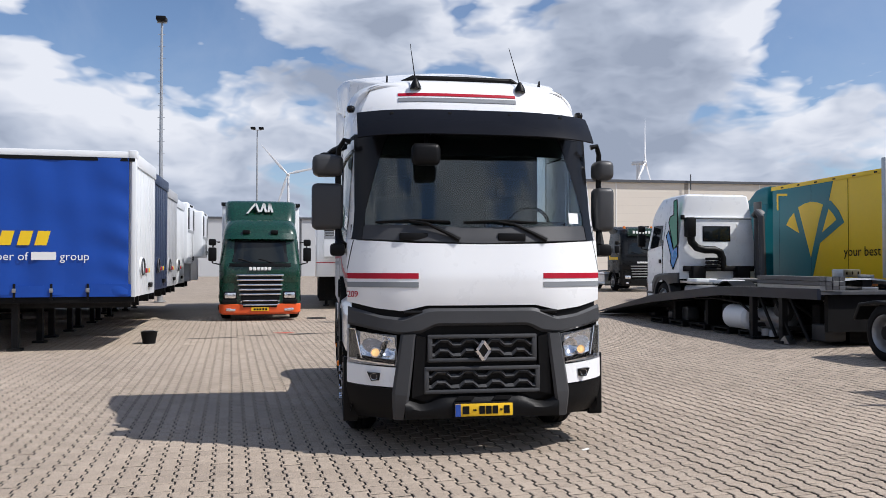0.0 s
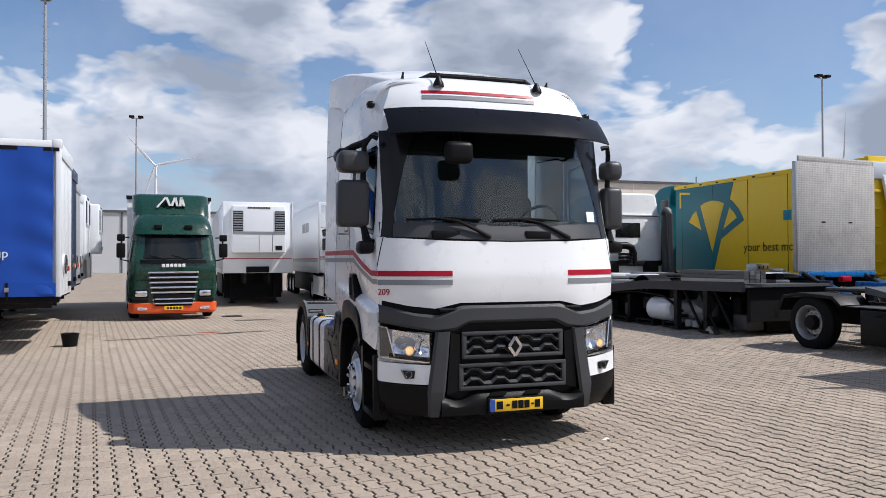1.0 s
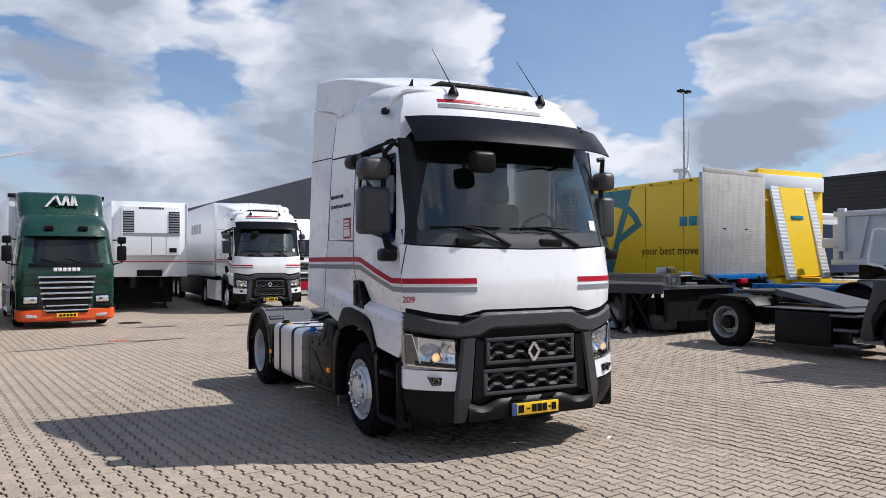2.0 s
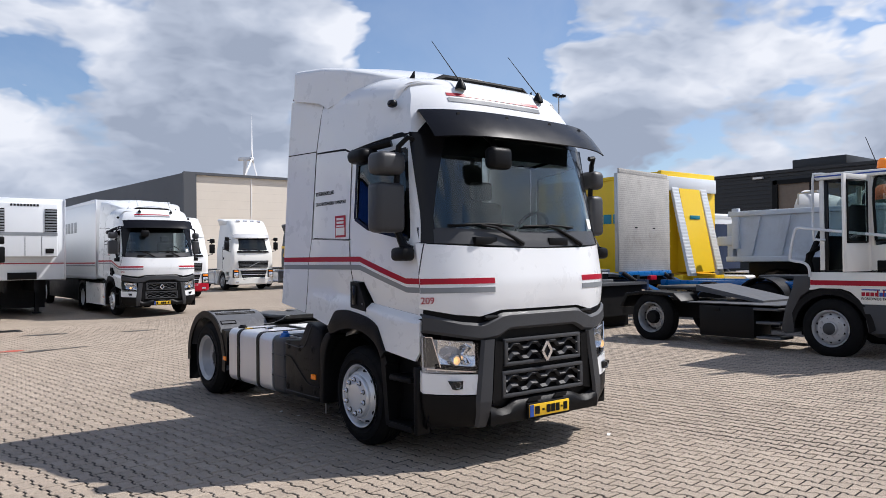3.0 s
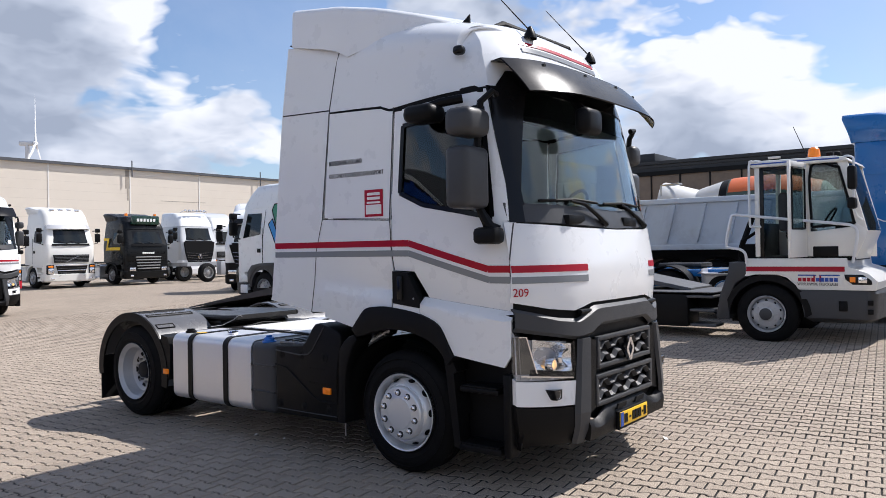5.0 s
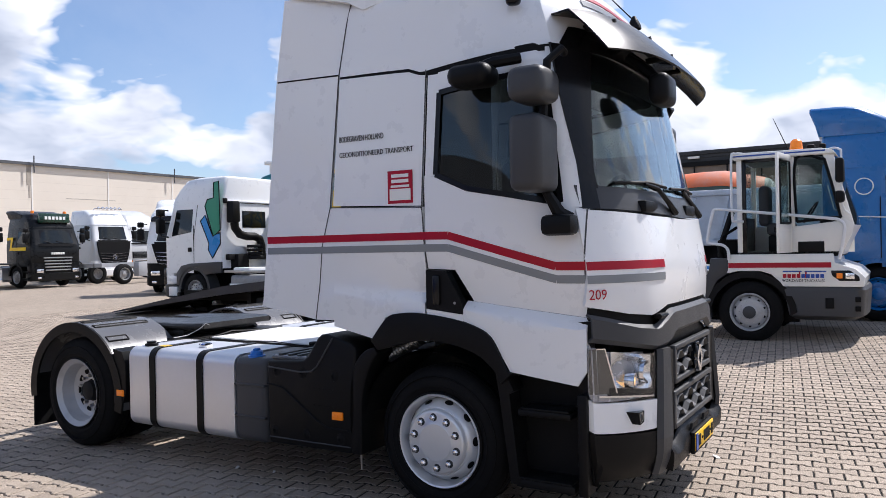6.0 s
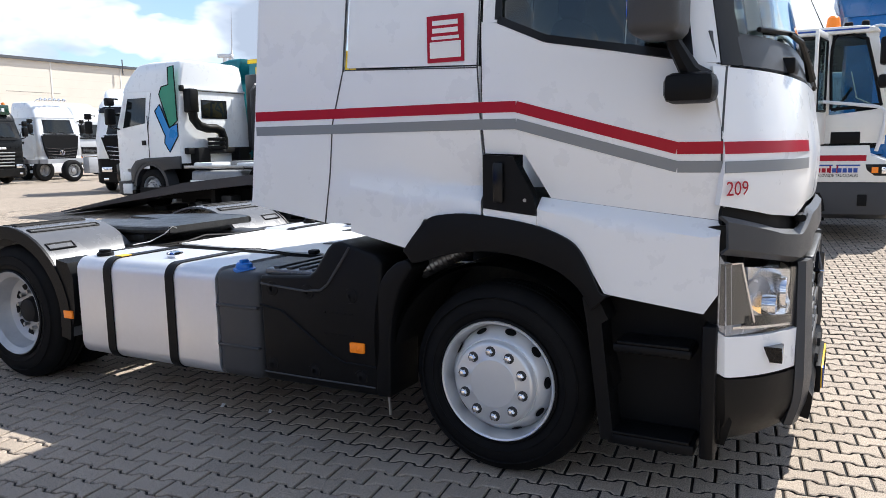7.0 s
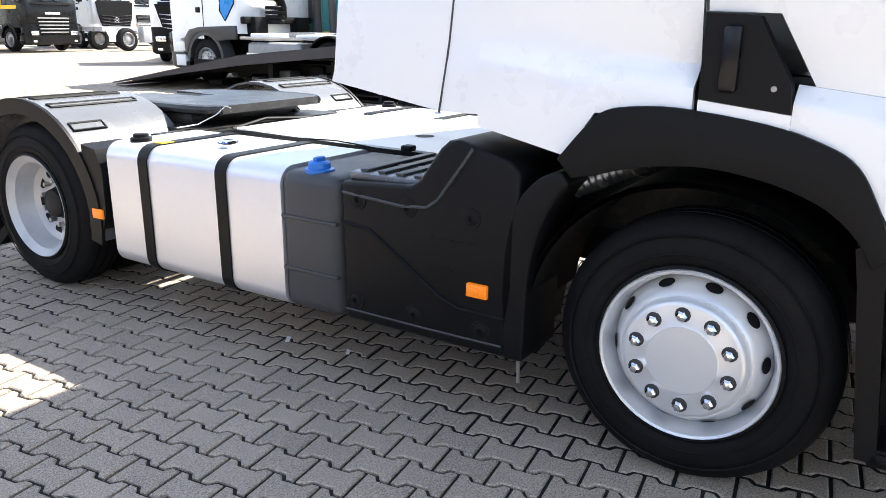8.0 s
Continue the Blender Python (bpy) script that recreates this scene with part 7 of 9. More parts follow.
for sx in (-1, 1):
    part("front_wing", Shape().slab([(2.42, 1.30), (2.42, 1.0), (2.02, 0.98)] + [(1.36 + 0.61 * math.cos(radians(a)), 0.55 + 0.61 * math.sin(radians(a))) for a in range(40, 171, 13)] + [(0.68, 0.66), (0.66, 1.0), (0.86, 1.2), (1.2, 1.26)], "x", sx * 1.19, sx * 1.262, 0.012), GREY_PL, daf, "dark grey wing over the front wheel")
    part("step_panel", Shape().soft(sx * 1.1, sx * 1.245, 0.3, 0.64, 0.36, 0.62, 0.02).soft(sx * 1.1, sx * 1.245, 0.3, 0.64, 0.7, 0.92, 0.02), WHITE, daf)
    part("door_joint", Shape().tube([(sx * 1.226, 1.34, 1.3), (sx * 1.226, 1.36, 2.0), (sx * 1.13, 1.42, 2.85)], 0.006, 4), INK, daf)
    part("side_guard", Shape().soft(sx * 1.2, sx * 1.23, 2.7, 4.3, 0.62, 0.72, 0.01), WHITE, daf)
    part("side_rail", Shape().soft(sx * 1.18, sx * 1.22, 2.5, 4.4, 1.0, 1.07, 0.01), STEEL, daf)
part("panel_seam", Shape().box(-1.08, 1.08, 2.418, 2.432, 2.885, 2.9), GREY_PL, daf)

# removal trailer in teal and yellow with its tractor
move = thing("removal_trailer", "teal and yellow removal trailer with printed slogan", "trailer", "parked trailers", pose(12.42, 7.7, level(13.5), 0, 0, 0))
part("body", Shape().soft(0.0, 2.55, 0.0, 7.5, 1.05, 3.9, 0.03), YELLOW, move)
part("teal_side", Shape().prism([(5.55, 1.12), (4.63, 3.8), (7.48, 3.8), (7.48, 1.12)], "x", -0.008, 0.01), TEAL, move)
part("teal_nose", Shape().soft(0.02, 2.53, 7.5, 7.53, 1.1, 3.85, 0.01), TEAL, move)
part("top_rail", Shape().soft(-0.02, 0.03, 0.0, 7.55, 3.8, 3.92, 0.01), YELLOW, move)
for k in range(9):
    if k % 2 == 0:
        part("panel_joint", Shape().box(-0.011, 0.0, 0.9 + 0.78 * k, 0.907 + 0.78 * k, 1.1, 3.8), INK, move)
    part("marker", Shape().box(-0.024, -0.015, 0.5 + 0.8 * k, 0.62 + 0.8 * k, 3.83, 3.87), INK, move)
LZ = level(13.5)


def emblem(name, pts, mat, depth):
    part(name, Shape().prism([(y - 7.7, z - LZ) for y, z in pts], "x", -depth, -0.004), mat, move)


# plain fan-shaped emblem: three yellow sails with a teal rim
emblem("fan_rim", [(13.9, 3.5), (13.6, 3.62), (13.28, 3.65), (12.8, 3.6), (12.41, 3.48), (12.1, 3.2), (11.88, 2.86), (13.0, 2.28), (13.2, 1.62), (13.6, 1.62), (13.9, 2.4)], TEAL, 0.010)
emblem("fan_sail", [(13.31, 1.93), (13.88, 3.41), (13.6, 3.5), (13.28, 3.53), (13.0, 3.49), (12.75, 3.41), (12.95, 2.95)], YELLOW, 0.016)
emblem("fan_sail", [(14.48, 2.92), (14.3, 3.12), (14.1, 3.26), (13.84, 2.64)], YELLOW, 0.016)
emblem("fan_sail", [(12.79, 2.63), (12.51, 3.27), (12.33, 3.12), (12.19, 2.95)], YELLOW, 0.016)
emblem("frame_mark", [(14.96, 3.92), (14.42, 3.87), (14.42, 3.8), (14.88, 3.84), (14.88, 3.4), (14.96, 3.4)], YELLOW, 0.016)
face_side = Matrix.Rotation(radians(-90), 4, "Z") @ Matrix.Rotation(radians(90), 4, "X")
lettering("print", "your best move", 0.36, INK, move, Matrix.Translation((-0.014, 4.2, 1.72)) @ face_side, "dark printed slogan")
for k in range(4):
    part("logo_shape", Shape().soft(-0.018, -0.006, 1.25 + 0.36 * k, 1.54 + 0.36 * k, 2.55, 2.82, 0.005), CYAN, move)
part("chassis_frame", Shape().box(0.5, 0.6, 0.1, 7.4, 0.8, 1.05).box(1.9, 2.0, 0.1, 7.4, 0.8, 1.05), CHASSIS, move)
for y in (1.6, 2.9):
    for x in (0.05, 2.5):
        hub = new("wheel")
        hub.parent = move
        hub.matrix_basis = Matrix.Translation((x, y, 0.5)) @ Matrix.Rotation(0 if x < 1 else math.pi, 4, "Z")
        part("tyre", SHARED[("tyre", 0.5)], RUBBER, hub)
        part("rim", Shape().lathe([(0.03, 0.29), (0.0, 0.3), (0.06, 0.26), (0.05, 0.12), (0.0, 0.1), (0.0, 0.0)], "x", n=28), SILVER, hub)
# its rear: yellow gate between two white ribbed ramps
gate = part("rear_gate", Shape().soft(0.0, 2.6, -0.12, 0.0, 1.1, 3.95, 0.02), YELLOW, move)
part("gate_head", Shape().soft(0.05, 2.55, -0.2, -0.12, 3.4, 3.8, 0.02), PANEL_WHITE, gate)
for x0 in (0.36, 1.72):
    r = part("ramp", Shape().put([(x0, -0.2, 3.5), (x0 + 0.3, -0.2, 3.5), (x0 + 0.3, -0.75, 1.05), (x0, -0.75, 1.05), (x0, -0.13, 3.5), (x0 + 0.3, -0.13, 3.5), (x0 + 0.3, -0.66, 1.05), (x0, -0.66, 1.05)],
                                 [(0, 1, 2, 3), (7, 6, 5, 4), (0, 4, 5, 1), (1, 5, 6, 2), (2, 6, 7, 3), (3, 7, 4, 0)]), PANEL_WHITE, gate, "white ribbed loading ramp")
    for k in range(26):
        f = (k + 0.5) / 26
        part("ramp_rib", Shape().box(x0 + 0.01, x0 + 0.29, -0.212 - 0.55 * f, -0.2 - 0.55 * f, 3.46 - 2.42 * f, 3.50 - 2.42 * f), PANEL_WHITE, r)
part("gate_door", Shape().put([(0.7, -0.2, 3.48), (1.68, -0.2, 3.48), (1.68, -0.68, 1.15), (0.7, -0.68, 1.15), (0.7, -0.1, 3.48), (1.68, -0.1, 3.48), (1.68, -0.1, 1.15), (0.7, -0.1, 1.15)],
                              [(0, 1, 2, 3), (7, 6, 5, 4), (0, 4, 5, 1), (1, 5, 6, 2), (2, 6, 7, 3), (3, 7, 4, 0)]), YELLOW, gate)
part("gate_mark", Shape().soft(0.95, 1.4, -0.40, -0.36, 2.62, 2.72, 0.005), CYAN, gate)
part("gate_foot", Shape().soft(0.3, 2.35, -0.55, -0.1, 0.85, 1.08, 0.03), YELLOW, gate)
for k in range(5):
    part("gate_rung", Shape().soft(0.03, 0.3, -0.2, -0.1, 1.4 + 0.42 * k, 1.46 + 0.42 * k, 0.01), YELLOW, gate)
cabover("teal tractor in front of a removal trailer", stand(13.7, 18.1, 180), TEAL, sill=2.0, head=2.8, top=3.7, roof_top=4.0, rear_y=3.6, badge="", grille="wide", name="lorry")

# ---- terminal tractor with an open cab door ----
def build_terminal():
    t = thing("terminal_tractor", "ivory terminal tractor with open door and handrails", "tractor", "", pose(8.75, -0.75, level(7.55) - 0.03, 0, 0, 0))
    part("bumper", loft([(0.47, 1.08, 0.16, 0.95, 0.2, 0.02), (0.54, 1.18, 0.03, 1.05, 0.18, 0.02), (0.94, 1.2, 0.0, 1.12, 0.15, 0.02), (0.99, 1.18, 0.03, 1.12, 0.15, 0.02)]), GREY_PL, t, "heavy dark front bumper")
    part("bumper_slot", Shape().soft(-1.212, -1.18, 0.42, 0.54, 0.66, 0.82, 0.01), INK, t)
    for z in (0.62, 0.76):
        part("bumper_slot", Shape().soft(-1.20, -1.12, 0.06, 0.14, z, z + 0.08, 0.01), INK, t)
    wing = [(0.02, 0.99), (0.0, 1.14), (0.12, 1.26), (0.40, 1.36), (0.42, 1.50), (1.95, 1.50), (1.95, 1.24), (2.0, 1.20), (1.92, 1.20), (1.80, 1.23), (1.45, 1.23), (1.30, 1.18), (1.17, 1.06), (1.13, 0.99)]
    part("front_wing", Shape().slab(wing, "x", -1.2, -1.10, 0.012), IVORY, t)
    part("front_wing", Shape().slab(wing, "x", 1.10, 1.2, 0.012), IVORY, t)
    part("nose_deck", Shape().prism([(0.0, 1.12), (0.12, 1.25), (0.40, 1.35), (0.42, 1.49), (1.93, 1.49), (1.93, 1.42), (0.45, 1.42), (0.42, 1.28), (0.14, 1.19), (0.05, 1.0), (0.02, 1.0)], "x", -1.10, 1.10), IVORY, t)
    part("wheel_arch", Shape().prism([(1.63 + 0.70 * math.cos(radians(a)), 0.53 + 0.70 * math.sin(radians(a))) for a in range(-5, 181, 12)] + [(1.63 + 0.6 * math.cos(radians(a)), 0.53 + 0.6 * math.sin(radians(a))) for a in range(180, -6, -12)], "x", -1.195, -0.7), DARK_PL, t)
    part("arch_back", Shape().box(-0.8, -0.7, 0.95, 2.3, 0.4, 1.3), INK, t)
    part("step_wing", Shape().slab([(1.95, 1.44), (2.22, 1.44), (2.25, 1.25), (2.38, 0.9), (2.46, 0.5), (2.40, 0.45), (2.22, 0.47), (2.26, 0.8), (2.12, 1.08), (1.95, 1.20)], "x", -1.2, -0.8, 0.015), GREY_PL, t)
    part("red_stripe", Shape().box(-1.206, -1.2, 0.45, 1.94, 1.285, 1.365), RED, t)
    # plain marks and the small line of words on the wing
    for k in range(9):
        part("brand_bar", Shape().box(-1.207, -1.2, 0.55 + 0.066 * k, 0.602 + 0.066 * k, 1.125, 1.185), BLUE_PLATE if k < 5 else RED, t)
    part("brand_line", Shape().box(-1.206, -1.2, 0.52, 0.82, 1.215, 1.235), BLUE_PLATE, t)
    part("brand_line", Shape().box(-1.206, -1.2, 0.86, 1.13, 1.215, 1.235), BLUE_PLATE, t)
    for y in (0.79, 0.88):
        part("brand_post", Shape().box(-1.206, -1.2, y, y + 0.022, 1.12, 1.235), RED, t)
    lettering("print", "WORLDWIDE TRUCKSALES", 0.062, INK, t, Matrix.Translation((-1.206, 1.14, 1.062)) @ Matrix.Rotation(radians(-90), 4, "Z") @ Matrix.Rotation(radians(90), 4, "X") @ Matrix.Diagonal((0.78, 1, 1, 1)))
    for sx in (-1, 1):
        lamp = part("headlamp", Shape().slab([(0.07, 1.08), (0.08, 1.15), (0.2, 1.24), (0.46, 1.24), (0.44, 1.16), (0.34, 1.08)], "x", sx * 1.16, sx * 1.212, 0.01), BLACK, t)
        part("turn_lamp", Shape().soft(sx * 1.216 - 0.006, sx * 1.216 + 0.006, 0.30, 0.38, 1.12, 1.2, 0.004), AMBER, lamp)
        part("lamp_bowl", Shape().soft(sx * 1.214 - 0.006, sx * 1.214 + 0.006, 0.14, 0.26, 1.11, 1.2, 0.004), REFLECTOR, lamp)
    # cab: sloping front, glazed sides, doorway behind
    xs, zs, zr = -1.15, 1.50, 3.06
    cab = part("cab_side", Shape().slab([(0.30, zs), (1.0, zs), (1.0, 1.93), (0.9, 1.93), (0.36, 1.99), (0.28, 2.06), (0.13, 1.95), (0.16, 1.8)], "x", xs, xs + 0.05, 0.012), IVORY, t)
    part("cab_post", Shape().slab([(0.13, 1.93), (0.30, 2.04), (0.50, 2.9), (0.56, zr), (0.40, zr), (0.36, 2.85)], "x", xs, xs + 0.06, 0.012), IVORY, cab)
    part("cab_post", Shape().slab([(0.13, 1.93), (0.22, 2.0), (0.44, 2.9), (0.5, zr), (0.40, zr), (0.36, 2.85)], "x", 0.24, 0.3, 0.012), IVORY, cab)
    part("cab_post", Shape().slab([(0.945, 1.9), (1.02, 1.9), (1.02, zr), (0.945, zr)], "x", xs, xs + 0.06, 0.01), IVORY, cab)
    for x in (xs, 0.24):
        part("rear_post", Shape().soft(x, x + 0.06, 1.72, 1.80, zs - 0.1, zr, 0.012), IVORY, cab)
    part("door_frame", Shape().soft(xs + 0.01, xs + 0.05, 1.66, 1.725, zs, zr - 0.02, 0.008).soft(xs + 0.01, xs + 0.05, 1.0, 1.7, zr - 0.09, zr - 0.02, 0.008), BLACK, cab)
    part("cab_roof", Shape().slab([(0.36, zr - 0.04), (0.40, zr + 0.02), (0.55, zr + 0.06), (1.84, zr + 0.07), (1.86, zr), (1.84, zr - 0.04)], "x", -1.2, 0.34, 0.02, 3), IVORY, cab)
    part("roof_trim", Shape().soft(-1.206, 0.346, 0.5, 1.865, zr + 0.005, zr + 0.03, 0.008), BLUE_PLATE, cab)
    pane = [(0.92, 2.0), (0.37, 2.05), (0.33, 2.12), (0.50, 2.86), (0.56, 2.95), (0.92, 2.97)]
    part("side_glass", Shape().prism(pane, "x", xs + 0.012, xs + 0.018), PLAIN_GLASS, cab)
    loop = rounded([(xs, y, z) for y, z in pane + pane[:1]], 5)
    part("glass_seal", Shape().tube(loop, 0.022, 6), INK, cab)
    part("vent_panel", Shape().soft(xs - 0.012, xs + 0.02, 0.54, 0.91, 1.52, 1.69, 0.02), DARK_PL, cab)
    part("far_side", Shape().box(0.25, 0.29, 0.2, 1.74, zs, 1.95), IVORY, cab)
    part("far_glass", Shape().box(0.262, 0.27, 0.4, 1.74, 1.95, zr - 0.05), PLAIN_GLASS, cab)
    part("windscreen", Shape().sheet(lambda u, v: (-1.13 + 1.4 * u, 0.13 + 0.30 * v - 0.06 * math.sin(u * math.pi), 1.93 + 1.1 * v), lin(0, 1, 9), lin(0, 1, 5), 0.006), FAR_GLASS, cab, "dark sloping windscreen")
    part("nose_panel", Shape().sheet(lambda u, v: (-1.13 + 1.4 * u, 0.30 - 0.17 * v - 0.06 * math.sin(u * math.pi) * v, 1.48 + 0.45 * v), lin(0, 1, 9), lin(0, 1, 3), 0.02), IVORY, cab)
    part("rear_glass", Shape().box(xs + 0.06, 0.24, 1.76, 1.768, 2.1, zr - 0.06), PLAIN_GLASS, cab)
    part("rear_wall", Shape().box(xs + 0.06, 0.24, 1.75, 1.79, zs, 2.1), DARK_PL, cab)
    part("cab_floor", Shape().box(xs, 0.25, 0.3, 1.8, zs - 0.04, zs + 0.03), DARK_PL, cab)
    part("ceiling_lining", Shape().box(xs + 0.05, 0.25, 0.5, 1.75, zr - 0.06, zr - 0.045), DARK_PL, cab)
    swing = Matrix.Translation((xs - 0.02, 1.0, 0)) @ Matrix.Rotation(radians(171), 4, "Z")
    rim = Shape().soft(0.0, 0.085, -0.02, 0.02, zs + 0.02, zr - 0.02, 0.012).soft(0.625, 0.70, -0.02, 0.02, zs + 0.02, zr - 0.02, 0.012).soft(0.07, 0.64, -0.02, 0.02, zs + 0.02, 1.96, 0.012).soft(0.07, 0.64, -0.02, 0.02, zr - 0.11, zr - 0.02, 0.012)
    door = part("cab_door", rim.moved(swing), IVORY, t, "open ivory door with a tall window")
    part("door_glass", Shape().box(0.085, 0.625, -0.004, 0.004, 1.96, zr - 0.11).moved(swing), PLAIN_GLASS, door)
    part("door_seal", Shape().tube([swing @ Vector(p) for p in ((0.1, 0.02, 1.98), (0.61, 0.02, 1.98), (0.61, 0.02, zr - 0.13), (0.1, 0.02, zr - 0.13), (0.1, 0.02, 1.98))], 0.016, 6), INK, door)
    part("door_handle", Shape().soft(0.5, 0.64, -0.07, -0.02, 1.84, 1.92, 0.012).moved(swing), INK, door)
    seat = part("seat", Shape().soft(-0.75, -0.25, 1.0, 1.42, 1.8, 2.0, 0.06, 3), SEAT, t)
    part("seat_back", Shape().soft(-0.74, -0.26, 1.38, 1.54, 1.95, 2.62, 0.07, 3), SEAT, seat)
    part("seat_base", Shape().soft(-0.7, -0.3, 1.05, 1.4, 1.52, 1.8, 0.03), INK, seat)
    part("console", Shape().soft(-1.0, 0.15, 0.32, 0.62, 1.5, 2.05, 0.05), DARK_PL, t)
    part("steering_wheel", Shape().tube([(-0.5 + 0.2 * math.cos(2 * math.pi * k / 18), 0.78 - 0.1 * math.sin(2 * math.pi * k / 18), 2.16 + 0.16 * math.sin(2 * math.pi * k / 18)) for k in range(19)], 0.016, 6), INK, t)
    part("handrail", Shape().tube(rounded([(-1.25, 1.92, 1.42), (-1.27, 1.93, 1.58), (-1.28, 2.02, 1.66), (-1.28, 2.20, 1.69), (-1.28, 2.24, 1.76), (-1.28, 2.16, 2.16), (-1.28, 2.10, 2.24), (-1.28, 1.9, 2.22), (-1.28, 1.2, 2.13), (-1.28, 0.5, 2.04), (-1.27, 0.32, 2.0), (-1.25, 0.26, 1.9), (-1.23, 0.28, 1.7), (-1.18, 0.34, 1.42)], 3), 0.024), PANEL_WHITE, t, "white tubular handrail")
    part("grab_rail", Shape().tube(rounded([(-1.16, 1.70, zr + 0.06), (-1.22, 1.80, zr + 0.06), (-1.23, 1.86, zr - 0.02), (-1.23, 1.86, 2.12), (-1.22, 1.82, 2.04), (-1.16, 1.70, 2.03)], 3), 0.02), PANEL_WHITE, t)
    mir = part("mirror_arm", Shape().tube(rounded([(-1.0, 0.52, zr + 0.03), (-1.2, 0.40, zr + 0.04), (-1.32, 0.30, zr + 0.0), (-1.34, 0.28, zr - 0.1), (-1.34, 0.28, 2.25), (-1.18, 0.2, 2.1)], 3), 0.018), PANEL_WHITE, t)
    part("mirror_housing", Shape().soft(-1.45, -1.25, 0.24, 0.36, 2.56, 2.93, 0.04), DARK_PL, mir)
    part("mirror_housing", Shape().soft(-1.45, -1.27, 0.24, 0.37, 2.26, 2.44, 0.04), DARK_PL, mir)
    bea = part("beacon", Shape().lathe([(zr + 0.05, 0.06), (zr + 0.11, 0.07), (zr + 0.115, 0.1), (zr + 0.24, 0.082), (zr + 0.27, 0.05), (zr + 0.27, 0.0)], "z", (-0.75, 0.95, 0), 18), AMBER, t, "amber rotating beacon")
    part("beacon_foot", Shape().lathe([(zr + 0.02, 0.05), (zr + 0.115, 0.05)], "z", (-0.75, 0.95, 0), 12), INK, bea)
    part("whip_antenna", Shape().tube([(-0.6, 1.05, zr + 0.05), (-0.5, 1.32, zr + 0.68)], [0.009, 0.005], 5), INK, t)
    part("work_lamp", Shape().soft(-0.55, -0.38, 0.7, 0.82, zr + 0.08, zr + 0.2, 0.03), INK, t)
    part("work_lamp", Shape().soft(-1.1, -0.98, 0.5, 0.6, zr + 0.05, zr + 0.14, 0.03), INK, t)
    # chassis deck
    part("chassis_frame", Shape().box(-0.5, -0.38, 0.5, 6.0, 0.55, 0.9).box(0.38, 0.5, 0.5, 6.0, 0.55, 0.9), CHASSIS, t)
    part("air_cleaner", Shape().soft(-0.75, -0.2, 1.86, 2.2, 1.1, 1.75, 0.05).tube([(-0.9, 2.0, 1.2), (-0.95, 2.08, 1.7), (-0.75, 1.95, 2.2)], 0.05), INK, t)
    for k in range(4):
        part("air_hose", Shape().tube([(-1.0 + 0.07 * k, 1.84, 1.95), (-1.08 + 0.05 * k, 2.05, 1.8), (-1.05 + 0.05 * k, 2.1, 1.55), (-0.9, 2.0, 1.3)], 0.014, 5), INK, t)
    for z, y0, y1 in ((0.86, 2.5, 2.98), (0.62, 2.48, 2.92), (0.36, 2.46, 2.92)):
        part("step", Shape().soft(-1.2, -0.75, y0, y1, z - 0.05, z, 0.015), DULL_STEEL, t)
    part("tool_box", Shape().soft(-1.2, -0.6, 2.95, 4.05, 0.30, 0.87, 0.02), DARK_PL, t, "dark grey side toolbox")
    part("box_latch", Shape().soft(-1.215, -1.195, 3.62, 3.76, 0.77, 0.82, 0.01), INK, t)
    part("deck_plate", Shape().prism([(-1.2, 2.5), (0.6, 2.5), (0.6, 4.3), (-1.2, 4.3)], "z", 0.9, 0.915), DULL_STEEL, t)
    part("lift_plate", Shape().put([(-0.6, 3.1, 0.95), (0.6, 3.1, 0.95), (0.6, 4.5, 1.22), (-0.6, 4.5, 1.22), (-0.6, 3.1, 0.9), (0.6, 3.1, 0.9), (0.6, 4.5, 1.1), (-0.6, 4.5, 1.1)], [(0, 1, 2, 3), (7, 6, 5, 4), (0, 4, 5, 1), (1, 5, 6, 2), (2, 6, 7, 3), (3, 7, 4, 0)]), DULL_STEEL, t)
    part("coupling_plate", Shape().soft(-0.5, 0.5, 4.5, 5.5, 1.1, 1.18, 0.04), FIFTH, t)
    part("rear_wing", Shape().slab([(5.9, 0.75), (5.75, 1.04), (5.35, 1.1), (4.6, 1.07), (4.42, 0.92), (4.42, 0.88), (4.62, 1.01), (5.35, 1.04), (5.7, 0.99), (5.82, 0.75)], "x", -1.22, -0.55, 0.01), DARK_PL, t)
    for x in (-1.2, 1.2):
        sx = 1 if x < 0 else -1
        road_wheel(t, x, 1.63, 0.49, REAR_RIM, 0.01)
        part("hub_cap", Shape().lathe([(-0.06 * sx, 0.0), (-0.06 * sx, 0.085), (-0.05 * sx, 0.1), (0.0, 0.105)], "x", (x, 1.63, 0.49), 20), GREY_PL, t)
        road_wheel(t, x, 5.15, 0.49, DULL_RIM, 0.13)
        part("hub_cap", Shape().lathe([(0.02 * sx, 0.0), (0.02 * sx, 0.11), (0.05 * sx, 0.13), (0.14 * sx, 0.135)], "x", (x, 5.15, 0.49), 20), INK, t)
    # body and cab sit low over the wheels
    for piece in t.children:
        if not piece.name.startswith(("wheel", "hub_cap")) or piece.name.startswith("wheel_arch"):
            piece.location.z -= 0.085
    return t


build_terminal()

